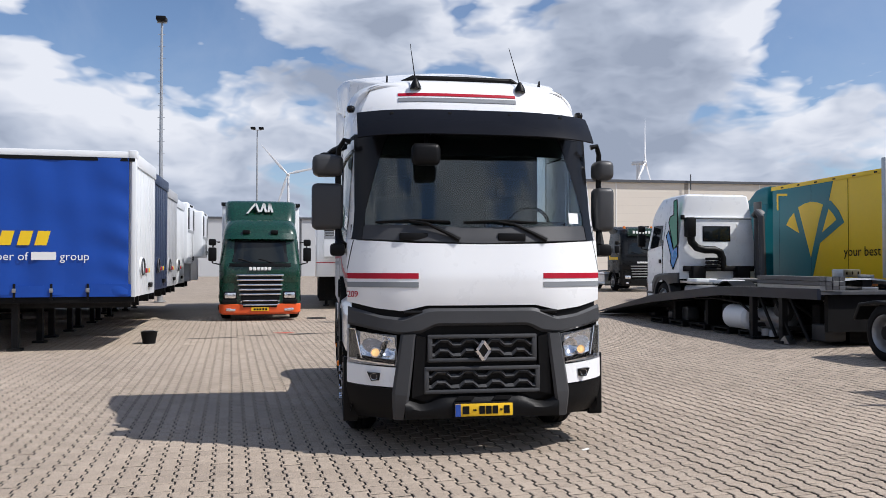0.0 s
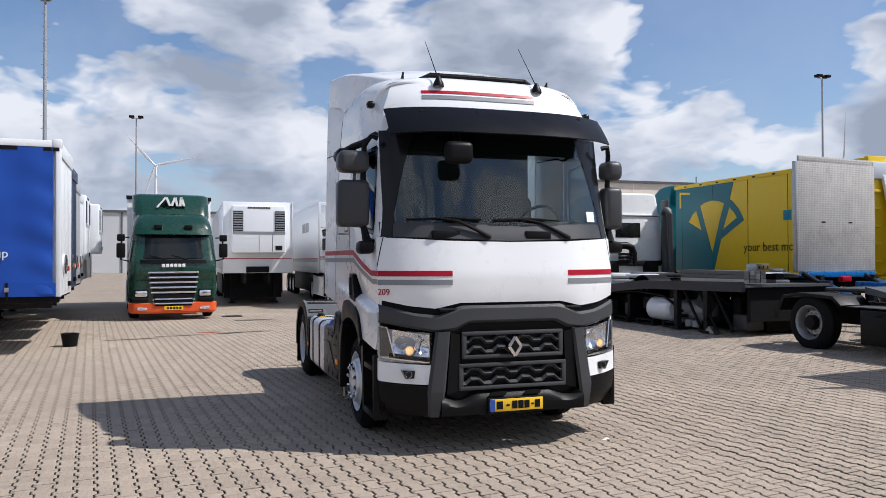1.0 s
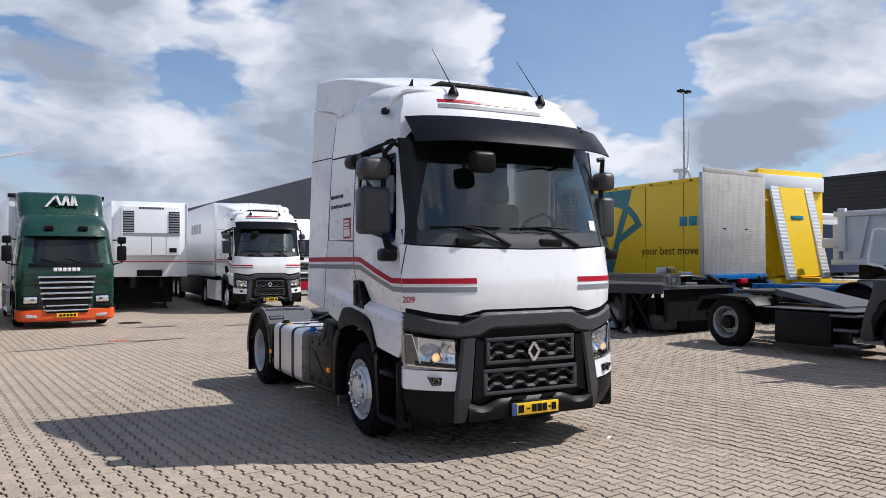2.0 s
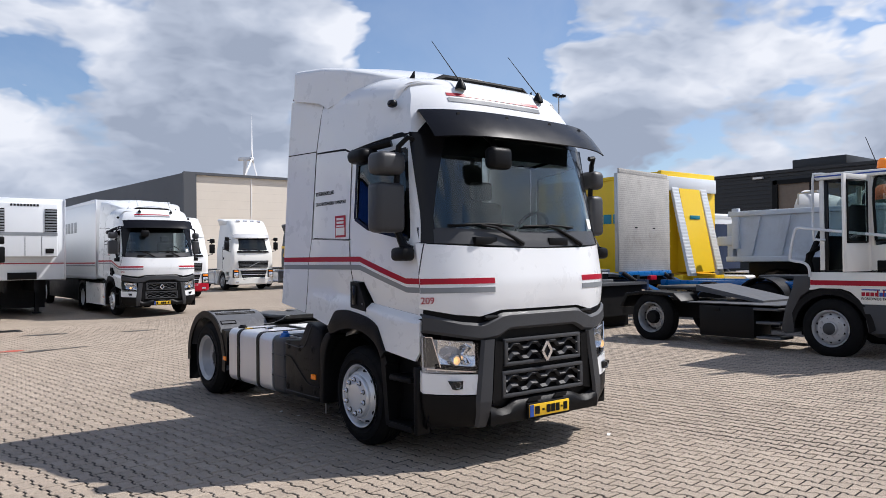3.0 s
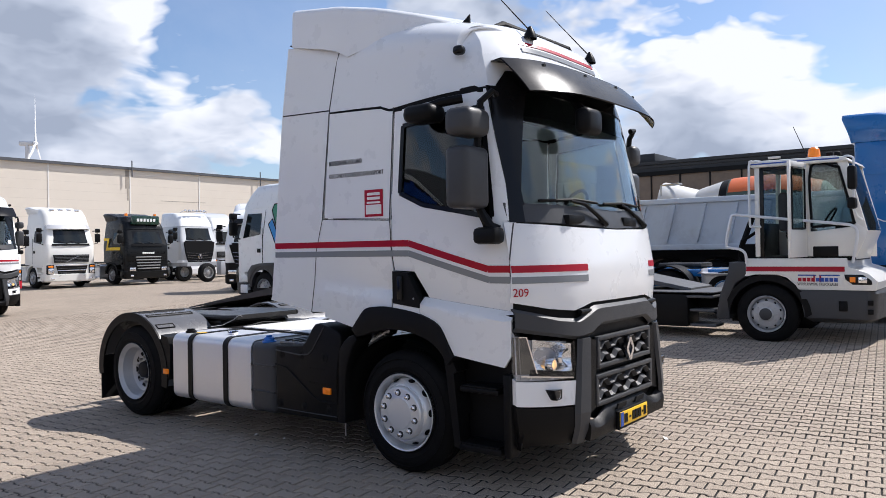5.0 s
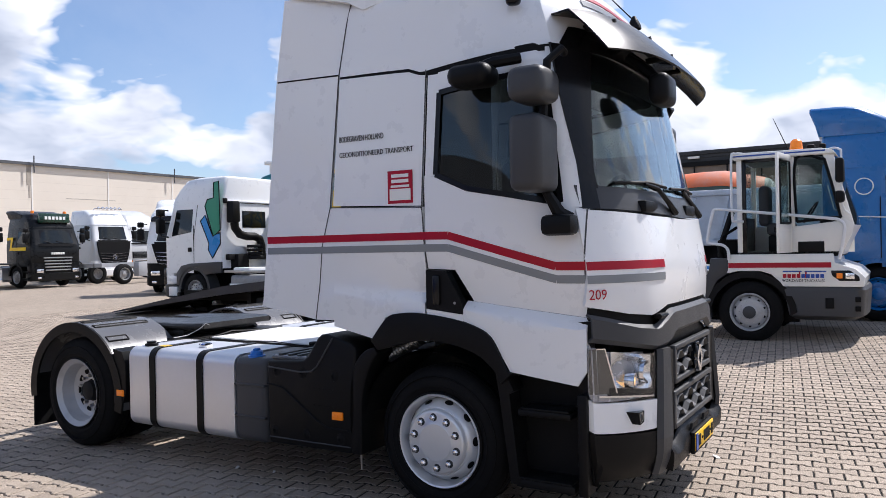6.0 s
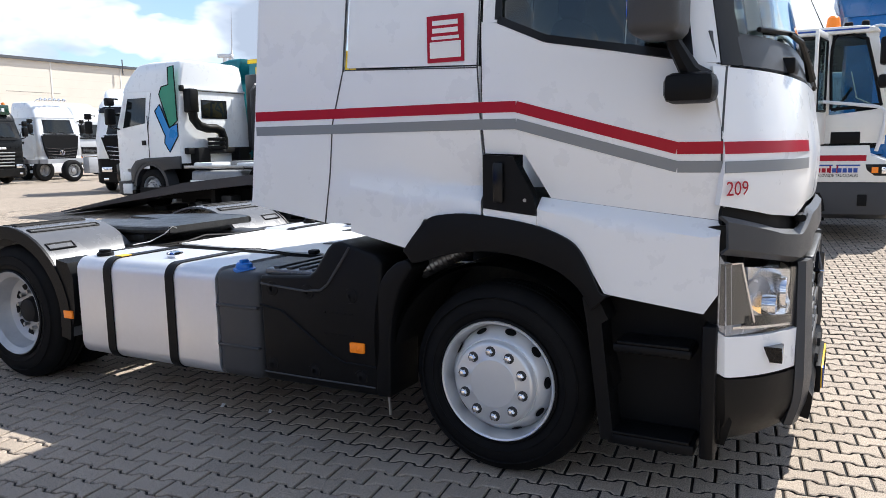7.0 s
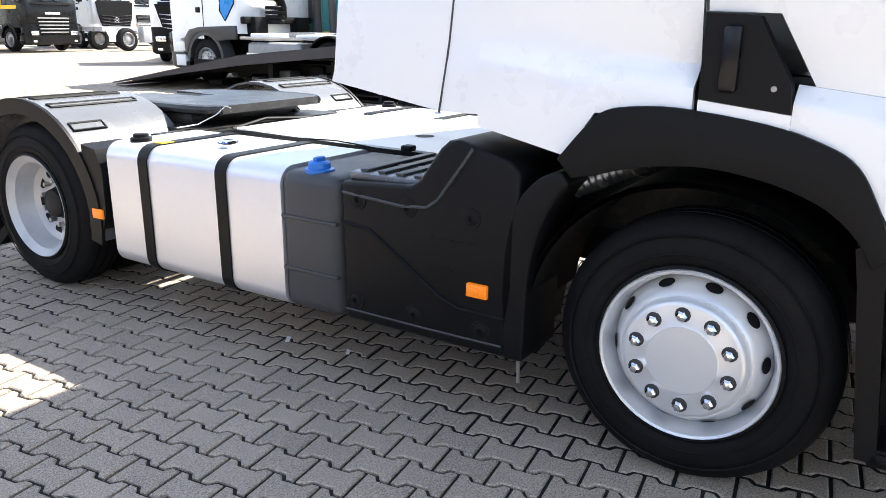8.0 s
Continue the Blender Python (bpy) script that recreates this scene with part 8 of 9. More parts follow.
# ---- blue lorry with bare chassis and an upright tail lift ----
blue = cabover("blue lorry with high roof and bare chassis", stand(12.02, -2.2, 2), BLUE_PAINT, bumper=BLUE_PAINT, sill=2.0, head=2.8, top=3.75, roof_top=4.05, rear_y=6.0, rim=BLUE_PAINT, badge="", arch=BLUE_PAINT, name="lorry", group="parked trucks", cab_len=2.3)
for x in (-0.75, 0.75):
    part("chassis_rail", Shape().soft(x - 0.06, x + 0.06, 2.4, 8.8, 0.86, 1.02, 0.02), BLUE_PAINT, blue)
part("crest", Shape().tube([(-1.238, 1.6 + 0.15 * math.cos(2 * math.pi * k / 24), 2.5 + 0.15 * math.sin(2 * math.pi * k / 24)) for k in range(25)], 0.012, 5), PAPER, blue, "round pale emblem")
part("swoosh", Shape().tube([(-1.232, 2.2, 2.55), (-1.236, 2.1, 2.1), (-1.236, 1.8, 1.95), (-1.236, 0.7, 1.88)], 0.012, 5), PAPER, blue)
for y in (4.7, 7.3):
    for x in (-1.22, 1.22):
        road_wheel(blue, x, y, 0.5, BLUE_PAINT, 0.13)

lift = thing("tail_lift", "upright chequer-plate tail lift on a blue frame", "tail lift", "", pose(9.5, 6.78, level(10.5) - 0.07, 0, 0, 7))
part("platform", Shape().soft(0, 2.55, -0.03, 0.04, 1.33, 3.72, 0.012), ZINC, lift, "worn grey chequer plate")
part("platform_lip", Shape().soft(0.1, 2.48, -0.02, 0.03, 3.7, 3.85, 0.008), ZINC, lift)
part("platform_edge", Shape().soft(-0.02, 0.03, -0.04, 0.05, 1.33, 3.72, 0.006), STEEL, lift)
for x in (0.85, 1.72):
    part("hand_slot", Shape().soft(x - 0.06, x + 0.06, -0.035, -0.028, 2.4, 2.43, 0.005), INK, lift)
for x in (0.35, 2.2):
    part("lift_arm", Shape().tube([(x, 0.1, 1.33), (x + 0.12, 0.0, 1.2), (x + 0.5, -0.9, 0.72)], 0.07, 6), BLUE_PAINT, lift)
    part("lift_spring", Shape().tube([(x - 0.2, -0.05, 1.3), (x + 0.25, -0.75, 0.75)], 0.055, 10), INK, lift)
part("lift_beam", Shape().soft(0.2, 2.4, -0.15, 0.1, 1.2, 1.33, 0.02), BLUE_PAINT, lift)
part("tail_lamp", Shape().soft(1.2, 1.5, -0.22, -0.1, 1.1, 1.22, 0.02), RED, lift)
for x in (0.4, 2.1):
    part("lift_foot", Shape().box(x, x + 0.12, -0.3, -0.18, 0.0, 1.25), CHASSIS, lift)

# ---- loading ramp body standing on trestles ----
ramp = thing("ramp_body", "dark steel ramp body standing on trestles", "ramp", "", pose(7.42, 9.4, level(8.5), 0, 0, 2.2))


RAMP_NAVY = surface("ramp_navy_paint", (0.008, 0.011, 0.022), 0.4, vary=0.3, scale=3, dirt=(0.05, 0.045, 0.04), dirt_amount=0.25)


def ramp_deck(x0, x1, z_off, th):
    return Shape().put([(x0, 7.2, 0.02 + z_off), (x1, 7.2, 0.02 + z_off), (x1, 3.2, 0.72 + z_off), (x0, 3.2, 0.72 + z_off), (x1, 0.0, 1.02 + z_off), (x0, 0.0, 1.02 + z_off), (x1, -3.3, 1.06 + z_off), (x0, -3.3, 1.06 + z_off),
                        (x0, 7.2, 0.0 + z_off), (x1, 7.2, 0.0 + z_off), (x1, 3.2, 0.72 - th + z_off), (x0, 3.2, 0.72 - th + z_off), (x1, 0.0, 1.02 - th + z_off), (x0, 0.0, 1.02 - th + z_off), (x1, -3.3, 1.06 - th + z_off), (x0, -3.3, 1.06 - th + z_off)],
                       [(0, 1, 2, 3), (3, 2, 4, 5), (5, 4, 6, 7), (8, 11, 10, 9), (11, 13, 12, 10), (13, 15, 14, 12), (0, 8, 9, 1), (7, 6, 14, 15), (0, 3, 11, 8), (3, 5, 13, 11), (5, 7, 15, 13), (1, 9, 10, 2), (2, 10, 12, 4), (4, 12, 14, 6)])


part("deck", ramp_deck(0.08, 2.3, 0.0, 0.06), DULL_STEEL, ramp)
part("side_beam", ramp_deck(0.0, 0.08, 0.05, 0.2), RAMP_NAVY, ramp)
part("side_beam", ramp_deck(2.3, 2.38, 0.05, 0.24), NAVY, ramp)
for y in (-2.2, -1.2):
    tr = part("trestle", Shape().box(0.05, 0.17, y, y + 0.12, 0.05, 0.98).box(2.1, 2.22, y, y + 0.12, 0.05, 0.98).box(0.05, 2.2, y, y + 0.1, 0.25, 0.33).box(0.0, 0.3, y - 0.08, y + 0.2, 0.0, 0.05).box(2.0, 2.3, y - 0.08, y + 0.2, 0.0, 0.05), CHASSIS, ramp)
    part("brace", Shape().tube([(0.1, y + 0.06, 0.95), (1.1, y + 0.06, 0.3)], 0.03, 6).tube([(2.15, y + 0.06, 0.95), (1.1, y + 0.06, 0.3)], 0.03, 6), CHASSIS, tr)
part("foot_wedge", Shape().prism([(-2.45, 0.0), (-2.1, 0.0), (-2.3, 0.16)], "x", 0.02, 0.2), STEEL, ramp)
part("air_tank", Shape().lathe([(-0.45, 0.0), (-0.43, 0.2), (-0.36, 0.27), (0.36, 0.27), (0.43, 0.2), (0.45, 0.0)], "y", (0.35, -0.35, 0.4), 20), PANEL_WHITE, ramp, "white cylindrical tank under the deck")
part("air_tank", Shape().lathe([(-0.5, 0.0), (-0.48, 0.15), (-0.4, 0.24), (0.4, 0.24), (0.48, 0.15), (0.5, 0.0)], "y", (0.55, -1.3, 0.42), 20), DECK_GREY, ramp)
for k in range(3):
    part("valve", Shape().lathe([(0.06, 0.0), (0.06, 0.1), (0.2, 0.1), (0.22, 0.0)], "z", (0.35, -1.5 + 0.28 * k, 0), 12), GREY_PAINT, ramp)
part("under_frame", Shape().box(0.9, 1.0, -3.2, 5.5, 0.35, 0.6).box(1.5, 1.6, -3.2, 5.5, 0.35, 0.6).box(0.3, 2.1, 1.0, 1.12, 0.0, 0.7).box(0.3, 2.1, 2.6, 2.72, 0.0, 0.6).box(0.3, 2.2, -3.2, -3.1, 0.3, 1.0), INK, ramp)
part("skid", Shape().box(0.3, 2.2, 0.6, 3.6, 0.0, 0.1), INK, ramp)
rng = random.Random(31)
for k in range(26):
    y = -2.9 + 0.29 * k
    high = min(0.85, 0.95 - 0.17 * max(0.0, y - 0.2) - 0.12)
    x = rng.uniform(0.45, 1.5)
    z = rng.uniform(0.05, 0.35)
    part("machine_block", Shape().soft(x, x + rng.uniform(0.25, 0.8), y, y + rng.uniform(0.18, 0.5), z, max(z + 0.12, min(high, z + rng.uniform(0.25, 0.8))), 0.03), INK if k % 3 else GREY_PL, ramp)
part("engine_core", Shape().box(1.0, 2.1, -2.9, 3.4, 0.04, 0.6), INK, ramp)
for k in range(5):
    y = -1.2 + 1.05 * k
    part("pallet", Shape().box(0.15, 1.0, y, y + 0.7, 0.0, 0.04).box(0.15, 1.0, y, y + 0.08, 0.04, 0.1).box(0.15, 1.0, y + 0.62, y + 0.7, 0.04, 0.1).box(0.15, 1.0, y, y + 0.7, 0.1, 0.13), INK, ramp)
for k in range(3):
    y = -2.9 + 0.5 * k
    part("strut", Shape().tube([(0.12, y, 0.1), (0.12, y + 0.55, 0.9)], 0.035, 6), INK, ramp)
part("hose", Shape().tube([(0.3, 1.6, 0.72), (0.25, 0.6, 0.78), (0.2, -0.5, 0.72), (0.2, -1.2, 0.4)], 0.03, 6), INK, ramp)
part("drum_wheel", Shape().lathe([(-0.08, 0.0), (-0.08, 0.16), (-0.06, 0.24), (0.06, 0.24), (0.08, 0.16), (0.08, 0.0)], "x", (0.4, -1.75, 0.62), 20), GREY_PL, ramp)

bars = thing("steel_bar_bundle", "bundle of grey steel hollow bars on a deck", "steel bars", "", pose(7.72, 8.35, level(8.5) + 1.085, 0, 0, -3))
for i in range(4):
    for k in range(3):
        part("bar", Shape().box(0.13 * i, 0.13 * i + 0.11, -2.25, 0.1 * (i % 2), 0.085 * k, 0.085 * k + 0.075), DULL_STEEL if (i + k) % 3 else STEEL, bars)
hood = whole("engine_hood", Shape().sheet(lambda u, v: (1.5 * u, 1.1 * v, 0.16 * math.sin(math.pi * min(max(u, 0.02), 0.98)) ** 0.4 + 0.02), lin(0, 1, 13), lin(0, 1, 5), 0.03), PANEL_WHITE, "white curved plastic panel lying on a deck", "panel", m=pose(8.35, 6.9, level(8.5) + 1.11, 0, 0, -3))
roller = thing("winch_roller", "black winch rollers on a steel deck", "winch", "", pose(9.2, 6.9, level(8.5) + 1.06, 0, 0, 80))
part("roller", Shape().lathe([(0.0, 0.0), (0.0, 0.1), (0.5, 0.1), (0.5, 0.0)], "x", (0, 0, 0.14), 14), INK, roller)
part("frame", Shape().soft(-0.1, 0.6, -0.16, 0.16, 0.0, 0.06, 0.01).soft(0.0, 0.5, -0.14, -0.06, 0.22, 0.3, 0.01), STEEL, roller)

# ---- tipper and mixer further back ----
tip = thing("tipper_truck", "grey steel tipper lorry with ribbed sides", "truck", "parked trucks", pose(13.95, 6.25, level(14.5), 0, 0, 2))
part("body_side", Shape().put([(0.0, 0.0, 1.50), (0.0, -6.2, 1.50), (-0.06, -6.2, 2.70), (-0.06, 0.15, 2.70), (2.4, 0.0, 1.50), (2.4, -6.2, 1.50), (2.46, -6.2, 2.70), (2.46, 0.15, 2.70)],
                              [(0, 1, 2, 3), (4, 7, 6, 5), (0, 4, 5, 1), (3, 2, 6, 7), (0, 3, 7, 4), (1, 5, 6, 2)]), TIP_GREY, tip)
for k in range(8):
    y = -0.3 - 0.8 * k
    part("body_rib", Shape().put([(-0.09, y, 1.60), (-0.09, y - 0.16, 1.60), (-0.13, y - 0.42, 2.60), (-0.13, y - 0.26, 2.60), (0.0, y, 1.60), (0.0, y - 0.16, 1.60), (-0.04, y - 0.42, 2.60), (-0.04, y - 0.26, 2.60)],
                                 [(0, 1, 2, 3), (0, 4, 5, 1), (3, 2, 6, 7), (0, 3, 7, 4), (1, 5, 6, 2)]), TIP_GREY, tip)
part("top_rail", Shape().soft(-0.14, 0.06, -6.25, 0.2, 2.63, 2.77, 0.02), TIP_GREY, tip)
part("bottom_rail", Shape().soft(-0.1, 0.05, -6.2, 0.3, 1.41, 1.55, 0.02), TIP_GREY, tip)
part("tailgate", Shape().soft(-0.05, 2.45, 0.1, 0.28, 1.5, 2.45, 0.03), TIP_GREY, tip)
part("tail_lug", Shape().soft(-0.1, 0.1, 0.0, 0.55, 1.85, 2.1, 0.03).soft(-0.12, 0.0, -0.1, 0.1, 1.75, 2.85, 0.02), TIP_GREY, tip)
part("chassis_frame", Shape().box(0.8, 0.95, -8.0, 0.1, 1.05, 1.36).box(1.5, 1.65, -8.0, 0.1, 1.05, 1.36), CHASSIS, tip)
# dark slab added in place of the shadow below the tipping body
part("under_shadow_guard", Shape().box(0.3, 2.1, -6.0, -0.2, 1.32, 1.43), CHASSIS, tip)
for y in (-1.1, -2.5, -6.6):
    for x in (0.02, 2.4):
        hub = new("wheel")
        hub.parent = tip
        hub.matrix_basis = Matrix.Translation((x, y, 0.55)) @ Matrix.Rotation(0 if x < 1 else math.pi, 4, "Z")
        part("tyre", shared(("tyre", 0.55), lambda: Shape().lathe([(0.03, 0.30), (0.0, 0.34), (0.0, 0.44), (0.03, 0.52), (0.07, 0.55), (0.25, 0.55), (0.29, 0.51), (0.3, 0.4), (0.3, 0.3)], "x", n=36).mesh("tyre", RUBBER)), RUBBER, hub)
        part("rim", Shape().lathe([(0.03, 0.29), (0.0, 0.3), (0.06, 0.26), (0.05, 0.12), (0.0, 0.1), (0.0, 0.0)], "x", n=24), TIP_GREY, hub)
    part("mudguard", Shape().lathe([(0.0, 0.66), (0.5, 0.66), (0.5, 0.63), (0.0, 0.63)], "x", (0, y, 0.55), 14, (15, 165)), DARK_PL, tip)
part("cab", loft([(0.6, 1.2, -9.9, -7.7, 0.2, 0.05), (1.6, 1.22, -9.95, -7.7, 0.2, 0.05), (2.5, 1.18, -9.8, -7.7, 0.2, 0.05), (2.9, 1.1, -9.5, -7.8, 0.2, 0.1)]).moved(Matrix.Translation((1.2, 0, 0))), PANEL_WHITE, tip)

mix = thing("mixer_truck", "concrete mixer with an orange and green drum", "truck", "parked trucks", pose(20.3, 6.5, level(20) - 0.35, 0, 0, 3))
part("drum", Shape().lathe([(-0.2, 0.5), (0.2, 0.75), (1.4, 1.1), (1.5, 1.12)], "y", (0, -0.6, 2.95), 36), CLOUDY, mix)
for k, (a, b, ra, rb, mat) in enumerate(((1.5, 1.75, 1.05, 1.1, INK), (1.75, 2.6, 1.1, 1.15, DRUM_GREEN), (2.6, 3.3, 1.15, 1.15, DRUM_GREEN), (3.3, 4.6, 1.15, 0.85, DRUM_GREEN), (4.6, 5.0, 0.85, 0.4, DRUM_GREEN))):
    part("drum_band", Shape().lathe([(-a, ra), (-(a + b) / 2, (ra + rb) / 2 + 0.01), (-b, rb), (-b, rb - 0.05), (-a, ra - 0.05)], "y", (0, 0.4, 2.95), 36), mat, mix)
part("drum_stripe", Shape().lathe([(-1.8, 1.115), (-2.6, 1.165), (-3.3, 1.165), (-4.5, 0.885), (-4.5, 0.8), (-2.5, 1.1), (-1.8, 1.05)], "y", (0, 0.4, 2.95), 14, (66, 148)), DRUM, mix, "orange stripe along the drum")
part("drum_back", Shape().lathe([(-1.5, 1.05), (-0.8, 0.85), (-0.2, 0.6), (0.0, 0.5), (0.0, 0.0)], "y", (0, 0.4, 2.95), 36), CLOUDY, mix)
part("ladder", Shape().tube([(-0.9, 0.8, 1.0), (-0.9, 0.8, 3.9)], 0.03, 6).tube([(-0.5, 0.8, 1.0), (-0.5, 0.8, 3.9)], 0.03, 6), STEEL, mix)
for k in range(9):
    part("rung", Shape().tube([(-0.9, 0.8, 1.2 + 0.3 * k), (-0.5, 0.8, 1.2 + 0.3 * k)], 0.02, 5), STEEL, mix)
part("platform_rail", Shape().tube([(-0.9, 0.8, 3.9), (-0.9, 0.2, 3.95), (-0.5, 0.2, 3.95), (-0.5, 0.8, 3.9)], 0.025, 6), STEEL, mix)
part("chassis_frame", Shape().box(-0.5, -0.35, -7.5, 0.6, 0.9, 1.3).box(0.35, 0.5, -7.5, 0.6, 0.9, 1.3).box(-1.0, 1.0, -4.8, 0.2, 1.3, 1.75), CHASSIS, mix)
for y in (-0.8, -2.1, -6.3):
    for x in (-1.2, 1.2):
        road_wheel(mix, x, y, 0.5, GREY_PAINT, 0.1)
part("cab", loft([(0.6, 1.2, -8.4, -6.2, 0.2, 0.05), (2.0, 1.22, -8.45, -6.2, 0.2, 0.05), (2.9, 1.15, -8.2, -6.2, 0.2, 0.05), (3.1, 1.0, -7.9, -6.3, 0.2, 0.1)]), YELLOW, mix)
small = cabover("dark blue lorry with a pale roof behind a tipper", stand(17.6, 11.2, 180), NAVY, lower=YELLOW, bumper=YELLOW, sill=1.8, head=2.5, top=2.95, rear_y=4.6, badge="", grille="wide", name="lorry", roof=PANEL_WHITE)

# ---- small things on the paving ----
board = thing("lamp_board", "orange marker board with a steel light box", "marker board", "", pose(9.3, 7.42, level(9.8) + 1.08, 0, 0, 30))
part("board", Shape().soft(0.0, 1.1, -0.02, 0.02, 0.0, 0.17, 0.01), ORANGE_DULL, board, "dull orange reflective board")
part("light_box", Shape().soft(0.1, 0.95, 0.25, 0.5, 0.2, 0.36, 0.03), STEEL, board)
for x in (0.25, 0.52, 0.8):
    part("light_hole", Shape().lathe([(0.243, 0.0), (0.243, 0.035), (0.26, 0.036)], "y", (x, 0, 0.28), 10), INK, board)
part("foot", Shape().box(0.2, 0.9, 0.0, 0.5, -0.06, 0.0), CHASSIS, board)


def spill(rng, r):
    """An uneven patch a few millimetres thick."""
    pts = []
    for k in range(18):
        a = 2 * math.pi * k / 18
        q = r * rng.uniform(0.55, 1.1)
        pts.append((1.6 * q * math.cos(a), q * math.sin(a)))
    return Shape().prism(pts, "z", 0.0, 0.004)


whole("paint_stain", spill(random.Random(5), 0.17), PAINT_RED, "faded red paint stain on the paving", "stain", m=pose(-2.46, 12.72, 0.004))
OIL = surface("oil_stain", (0.075, 0.066, 0.056), 0.6, vary=0.5, scale=5, fine=80, bump=0.2)
for seed, x, y, r, wide, turn in ((11, -2.05, 12.35, 0.16, 1.3, 20), (12, -1.5, 12.5, 0.07, 5.0, 12), (13, -3.1, 12.1, 0.05, 8.0, 8), (14, -4.1, 11.6, 0.06, 7.0, 10), (15, -1.2, 16.2, 0.2, 1.6, 0), (16, 0.9, 15.6, 0.14, 2.4, 5)):
    whole("oil_stain", spill(random.Random(seed), r), OIL, "dark oil stain soaked into the paving", "stain", "oil stains", m=pose(x, y, 0.004, 0, 0, turn) @ Matrix.Diagonal((wide, 1, 1, 1)))
drain = thing("drain_cover", "dark cast-iron drain cover set in paving", "drain cover", "", pose(-1.74, 17.97, 0.0))
part("plate", Shape().soft(-0.3, 0.3, -0.3, 0.3, 0.0, 0.008, 0.003), CHASSIS, drain)
for k in range(5):
    part("slot", Shape().box(-0.2, 0.2, -0.2 + 0.09 * k, -0.16 + 0.09 * k, 0.008, 0.011), INK, drain)
buck = thing("bucket", "black plastic bucket on the paving", "bucket", "", pose(-5.22, 10.6, 0))
part("pail", Shape().lathe([(0.0, 0.0), (0.0, 0.13), (0.24, 0.17), (0.26, 0.18), (0.26, 0.165), (0.02, 0.12), (0.02, 0.0)], "z", n=24), INK, buck)
part("bail", Shape().tube([(0.175 * math.cos(a), 0.04 - 0.1 * math.sin(a), 0.24 + 0.05 * math.sin(a)) for a in lin(0, math.pi, 12)], 0.005, 5), STEEL, buck)
for x, y, w in ((0.95, 0.05, 0.09), (-1.05, 3.35, 0.06), (-1.0, 3.0, 0.05)):
    whole("litter", Shape().sheet(lambda u, v: (w * u, 0.35 * w * v + 0.1 * w * u, 0.002 + 0.006 * u * v), lin(0, 1, 4), lin(0, 1, 3), 0.001), PAPER, "scrap of pale paper on the paving", "litter", "litter", m=pose(x, y, 0.004, 0, 0, 25))

# ---- warehouses, masts and wind turbines ----
BEIGE = surface("beige_cladding", (0.76, 0.69, 0.59), 0.75, vary=0.04, scale=0.12, fine=3.0, bump=0.03, dirt=(0.6, 0.52, 0.43), dirt_amount=0.3)
BEIGE_EDGE = surface("cladding_edge", (0.67, 0.605, 0.515), 0.75, vary=0.1, scale=0.3)
STAIN = surface("soot_stain", (0.36, 0.32, 0.27), 0.85, vary=0.5, scale=1.2, fine=6)
SLATE = surface("dark_cladding", (0.085, 0.09, 0.10), 0.6, vary=0.1, scale=0.2, fine=4.0)
BLACK_CLAD = surface("black_cladding", (0.018, 0.019, 0.022), 0.5, vary=0.12, scale=0.3, fine=4.0)
PALE_CLAD = surface("pale_cladding", (0.55, 0.56, 0.57), 0.6, vary=0.05, scale=0.2, fine=4.0)
DOWNPIPE = surface("pale_joint", (0.86, 0.83, 0.77), 0.6, vary=0.05)
TURBINE = surface("turbine_white", (0.68, 0.69, 0.70), 0.5, vary=0.03, scale=0.05)
BROWN = surface("brown_panel", (0.17, 0.125, 0.09), 0.4, vary=0.35, scale=0.5, fine=3.0)
GALV = surface("galvanised_mast", (0.36, 0.37, 0.38), 0.45, metal=0.5, vary=0.12, scale=1.5)

hall = thing("warehouse", "long beige warehouse with a dark end wall", "building")
part("front_wall", Shape().box(25.5, 150, 81.5, 110, 0, 12.0), BEIGE, hall)
part("end_wall", Shape().prism([(25.2, 81.5), (25.5, 81.2), (25.5, 200), (18.0, 200), (17.7, 200)], "z", 0, 12.0), SLATE, hall)
part("corner_post", Shape().box(25.1, 26.6, 81.1, 81.6, 0, 12.05), SLATE, hall)
part("roof_edge", Shape().box(25.2, 150, 81.2, 81.6, 11.85, 12.15), SLATE, hall)
for k in range(12):
    x = 33.5 + 9.5 * k
    part("wall_joint", Shape().box(x - 0.07, x + 0.07, 81.46, 81.5, 0, 11.85), DOWNPIPE, hall)
for k in range(11):
    part("cladding_joint", Shape().box(26.6, 150, 81.496, 81.5, 1.0 * k + 1.0, 1.0 * k + 1.03), BEIGE_EDGE, hall)
part("wall_stain", Shape().box(42.4, 42.95, 81.485, 81.5, 9.6, 11.85), STAIN, hall)
part("wall_stain", Shape().box(42.6, 42.8, 81.484, 81.5, 8.2, 9.6), STAIN, hall)
part("wall_stain", Shape().box(47.0, 53.5, 81.49, 81.5, 8.3, 8.36), STAIN, hall)
for x in (43.0, 62.0, 90.0):
    part("roof_pipe", Shape().tube([(x, 81.0, 11.0), (x, 81.0, 12.9)], 0.07, 8), SLATE, hall)
dark = thing("dark_hall", "black corrugated hall with a long window band", "building")
part("wall", Shape().box(64.5, 90, -60, 52, 0, 9.6), BLACK_CLAD, dark)
for k in range(24):
    part("cladding_rib", Shape().box(64.42, 64.5, -60, 52, 0.4 * k + 0.1, 0.4 * k + 0.3), BLACK_CLAD, dark)
part("roof_edge", Shape().box(64.3, 90, -60, 52, 9.6, 9.9), BLACK_CLAD, dark)
part("roof_unit", Shape().soft(66, 72, 26, 31, 9.9, 10.9, 0.05), BLACK_CLAD, dark)
win = part("window_band", Shape().box(64.25, 64.45, 6, 31.5, 5.6, 8.5), BROWN, dark, "brown window band")
